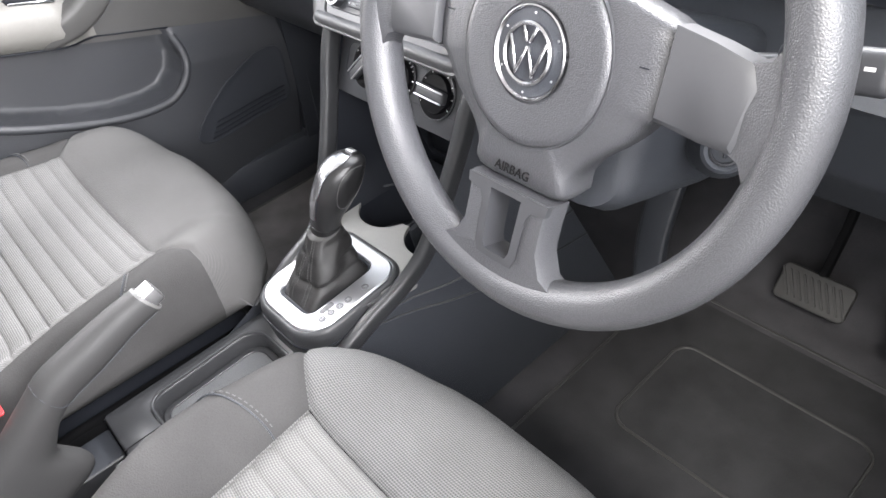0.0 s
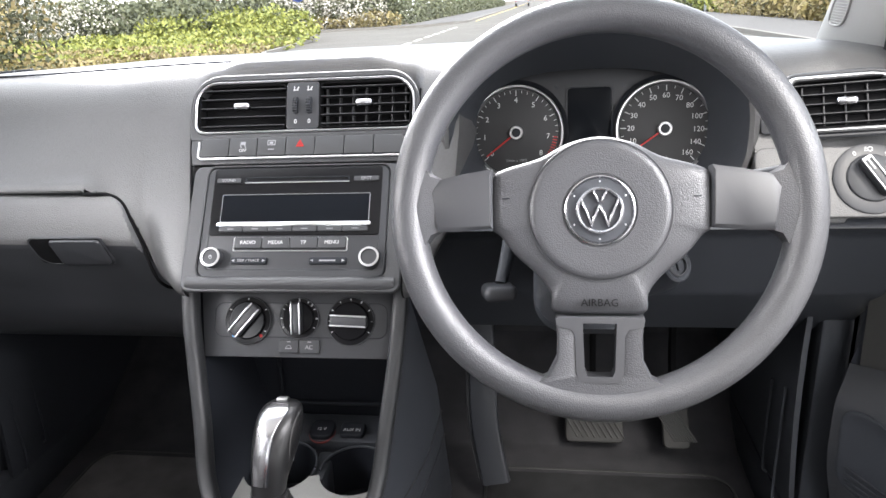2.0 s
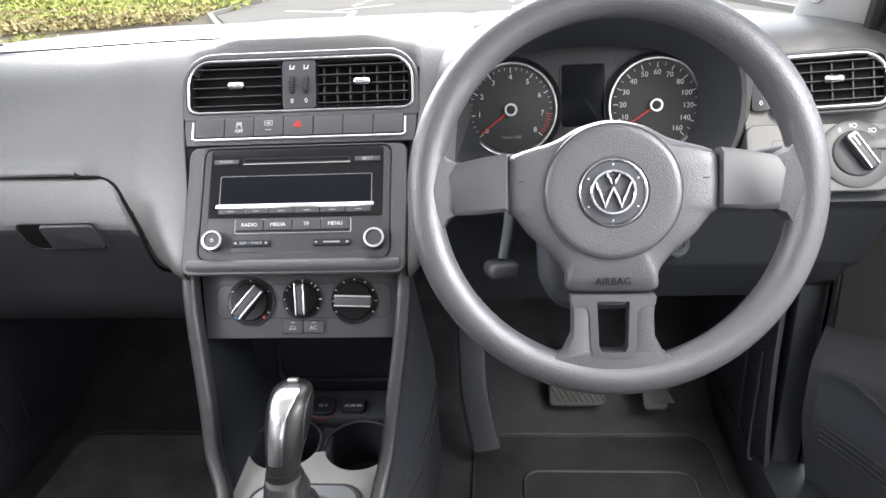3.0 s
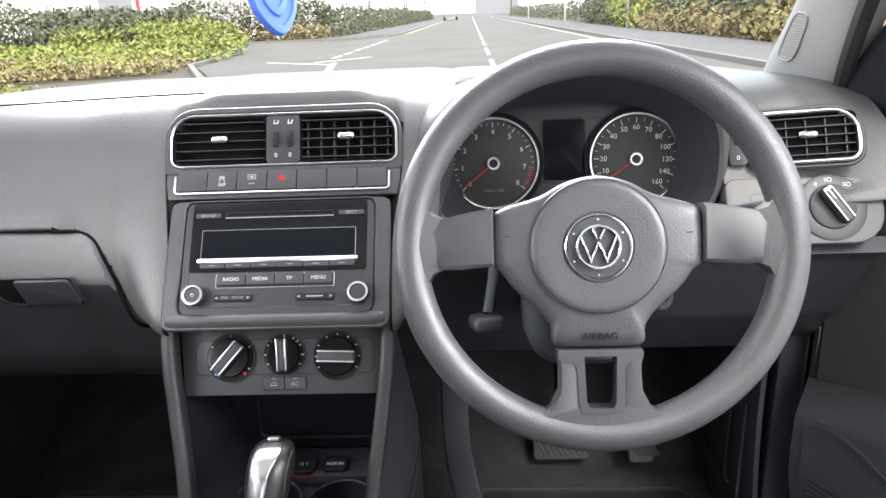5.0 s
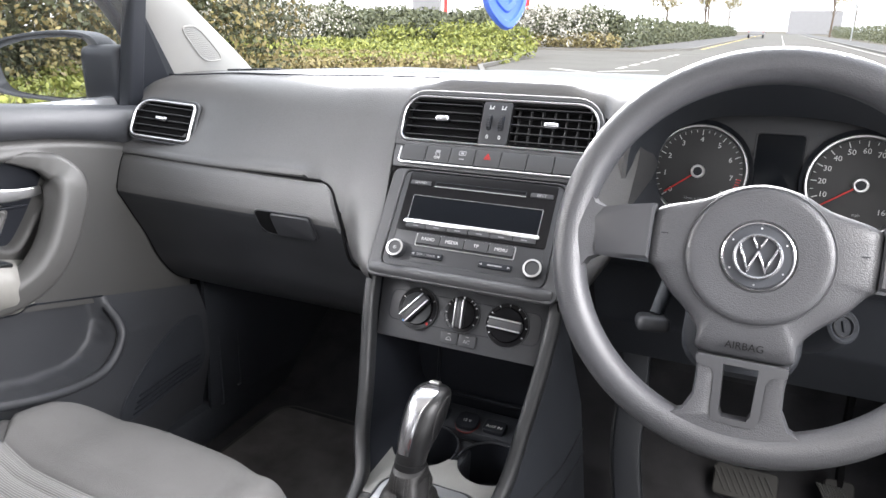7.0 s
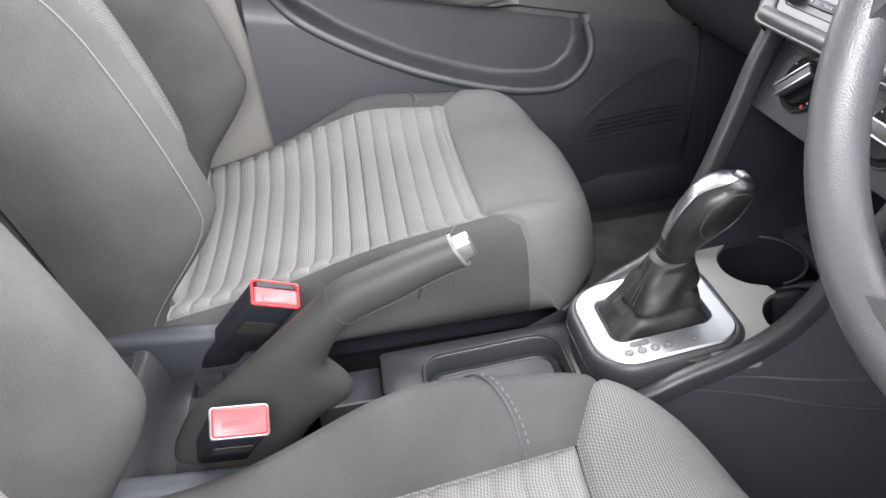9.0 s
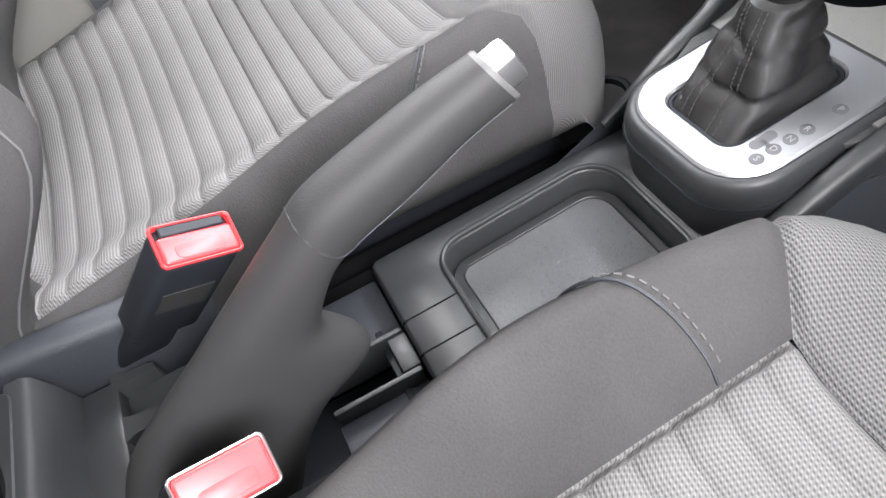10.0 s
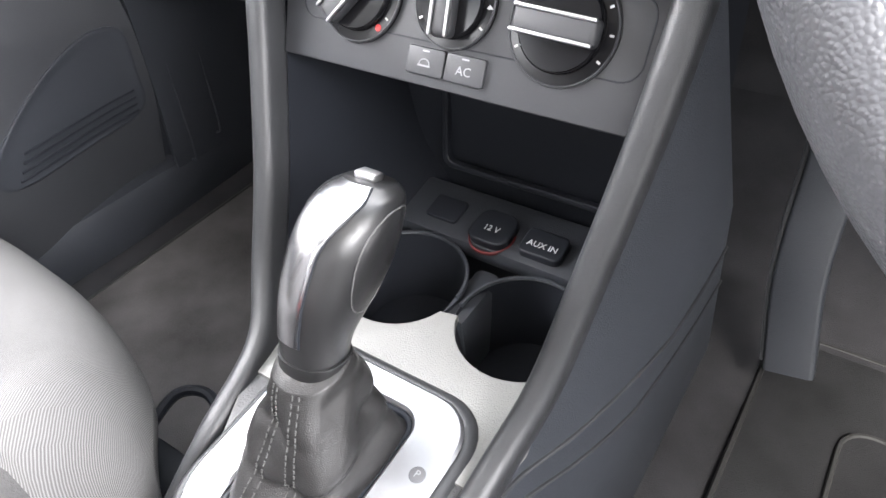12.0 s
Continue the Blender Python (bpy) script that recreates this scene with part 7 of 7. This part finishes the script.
# beyond the side road
leaves("hedge", "clipped hedge with pale tops beyond the side road", row(-17, 41.5, -9.0, 42.5, 2.2, 1.6, 7, 3000, 21) + row(-8.8, 45, -8.5, 150, 1.9, 1.5, 26, 600, 22), LEAF_DARK, 0.13, 23)
leaves("blossom", "pale blossom on the far hedge", row(-16, 39.9, -9.5, 40.8, 2.5, 1.3, 6, 700, 24), BLOSSOM, 0.09, 25, "blossom")
leaves("hedge", "dry brown low hedge base", row(-16, 40.0, -8.5, 41.0, 1.0, 1.2, 7, 500, 26), LEAF_DRY, 0.11, 27)
# right side
leaves("hedge", "loose green hedge along the pavement", row(10.5, 8, 10.5, 60, 2.0, 1.7, 18, 1500, 31) + row(12.4, 8, 12.4, 60, 2.3, 1.7, 18, 1300, 38) + row(10.5, 62, 11, 170, 2.0, 1.8, 20, 500, 32), LEAF_DARK, 0.11, 33)
leaves("shrub", "yellow green shrub in the roadside hedge", row(9.6, 36, 10.0, 46, 1.9, 1.5, 4, 1100, 34), LEAF_LIGHT, 0.12, 35, "shrub")
leaves("hedge", "dry brown growth along the hedge", row(9.2, 10, 9.4, 34, 1.1, 1.2, 10, 700, 36), LEAF_DRY, 0.1, 37)
# beside the passenger window and behind, seen in the wing mirror
leaves("hedge", "tall brown green bushes beside the road", row(-9.9, -22, -9.4, 10, 4.5, 1.9, 14, 13500, 41) + row(-9.5, -22, -9.0, 10, 4.3, 1.5, 14, 10500, 47), LEAF_DARK, 0.047, 42)
leaves("hedge", "dry leaves among the tall bushes", row(-8.8, -20, -8.4, 9, 3.4, 1.7, 12, 6500, 43), LEAF_DRY, 0.045, 44)
leaves("ground_cover", "grass verge below the bushes", row(-6.6, -20, -6.6, 9, 0.5, 1.4, 20, 1800, 45), LEAF_LIGHT, 0.045, 46, "grass")

# white building with posts
hall = thing("white_building", "large plain white industrial building behind the hedge", "building")
part("wall", rbox(70, 20, 9, 0.05, 1, pose(-48, 66, 4.5)), WALL_WHITE, hall, smooth=False)
part("roof", rbox(71, 21, 0.5, 0.05, 1, pose(-48, 66, 9.2)), WALL_DARK, hall, smooth=False)
part("doorway", rbox(2.6, 0.3, 4.0, 0.02, 1, pose(-27.5, 55.9, 2.0)), WALL_DARK, hall, smooth=False)
far_hall = thing("far_building", "dark low industrial building far down the road", "building")
part("wall", rbox(17, 20, 8, 0.05, 1, pose(11, 300, 4.0)), WALL_DARK, far_hall, smooth=False)
shed = thing("pale_shed", "pale low warehouse behind the roadside hedge", "building")
part("wall", rbox(30, 14, 5, 0.05, 1, pose(42, 120, 2.5)), WALL_WHITE, shed, smooth=False)
part("roof", rbox(31, 15, 1.4, 0.05, 1, pose(42, 120, 5.5)), WALL_DARK, shed, smooth=False)
for x, yy, h in ((-23.0, 50.0, 7), (-14.5, 44.0, 7)):
    post = thing("red_post", "red and white steel post behind the hedge", "post", "posts")
    part("shaft", lathe([(0.14, 0), (0.14, h)], 12, pose(x, yy, 0)), RED_POST, post)
    for q in (0.45, 0.6):
        part("band", lathe([(0.145, q * 2), (0.145, q * 2 + 0.25)], 12, pose(x, yy, 0)), WALL_WHITE, post)
for x, yy, h in ((-34, 46, 8), (-21.5, 48, 8), (8.8, 66, 9), (8.9, 40, 3), (9.0, 110, 9), (-8.2, 90, 9)):
    lamp = thing("lamp_post", "grey steel lamp post at the roadside", "lamp post", "lamp posts")
    part("shaft", lathe([(0.09, 0), (0.06, h)], 10, pose(x, yy, 0)), STEEL, lamp)
    part("lamp_head", rbox(0.25, 0.7, 0.12, 0.04, 2, pose(x, yy, h + 0.02)), STEEL, lamp)
lorry = thing("lorry", "white box lorry parked far down the road", "lorry")
part("box_body", rbox(2.5, 7.5, 2.8, 0.05, 1, pose(-3.0, 122, 2.45)), WALL_WHITE, lorry)
part("chassis", rbox(2.3, 7.8, 0.5, 0.05, 1, pose(-3.0, 122, 0.8)), WALL_DARK, lorry)
for x in (-4.0, -2.0):
    part("tyre", lathe([(0.25, -0.14), (0.48, -0.12), (0.48, 0.12), (0.25, 0.14)], 20, pose(x, 119.5, 0.48, 0, 90, 0)), RUBBER, lorry)
    part("tail_light", rbox(0.18, 0.05, 0.14, 0.01, 1, pose(x, 118.1, 0.95)), RED, lorry)


def tree(x, y, h, seed):
    t = thing("tree", "bare brown and green roadside tree", "tree", "trees")
    rng = random.Random(seed)
    part("trunk", sweep([(x, y, 0), (x + 0.1, y, h * 0.3), (x, y + 0.1, h * 0.55)], circle(0.16, 8), (1, 0, 0), scales=[1.2, 0.9, 0.6]), TRUNK, t)
    tips = []
    for k in range(7):
        a, e = rng.uniform(0, 6.28), rng.uniform(0.5, 1.0)
        base = Vector((x, y, h * rng.uniform(0.3, 0.5)))
        tip = base + Vector((math.cos(a) * h * 0.25 * e, math.sin(a) * h * 0.25 * e, h * 0.45 * e))
        part("limb", sweep([base, base.lerp(tip, 0.5) + Vector((0, 0, 0.2)), tip], circle(0.06, 6), (1, 0.2, 0), scales=[1.0, 0.7, 0.3]), TRUNK, t)
        tips.append(tip)
    crown = leaves("crown", "thin spring leaves", [(tuple(p), (h * 0.13, h * 0.13, h * 0.12), 260) for p in tips] + [((x, y, h * 0.8), (h * 0.18, h * 0.18, h * 0.16), 500)], LEAF_DRY, 0.13, seed, "tree")
    crown.parent = t
    for key in ("category", "kind", "group"):
        if key in crown:
            del crown[key]


for i, (x, yy, h) in enumerate(((-10.5, 118, 9), (-12, 140, 10), (-10, 165, 9), (8.6, 150, 13), (10.5, 185, 12), (13, 160, 11), (-13, 95, 7))):
    tree(x, yy, h, 60 + i)
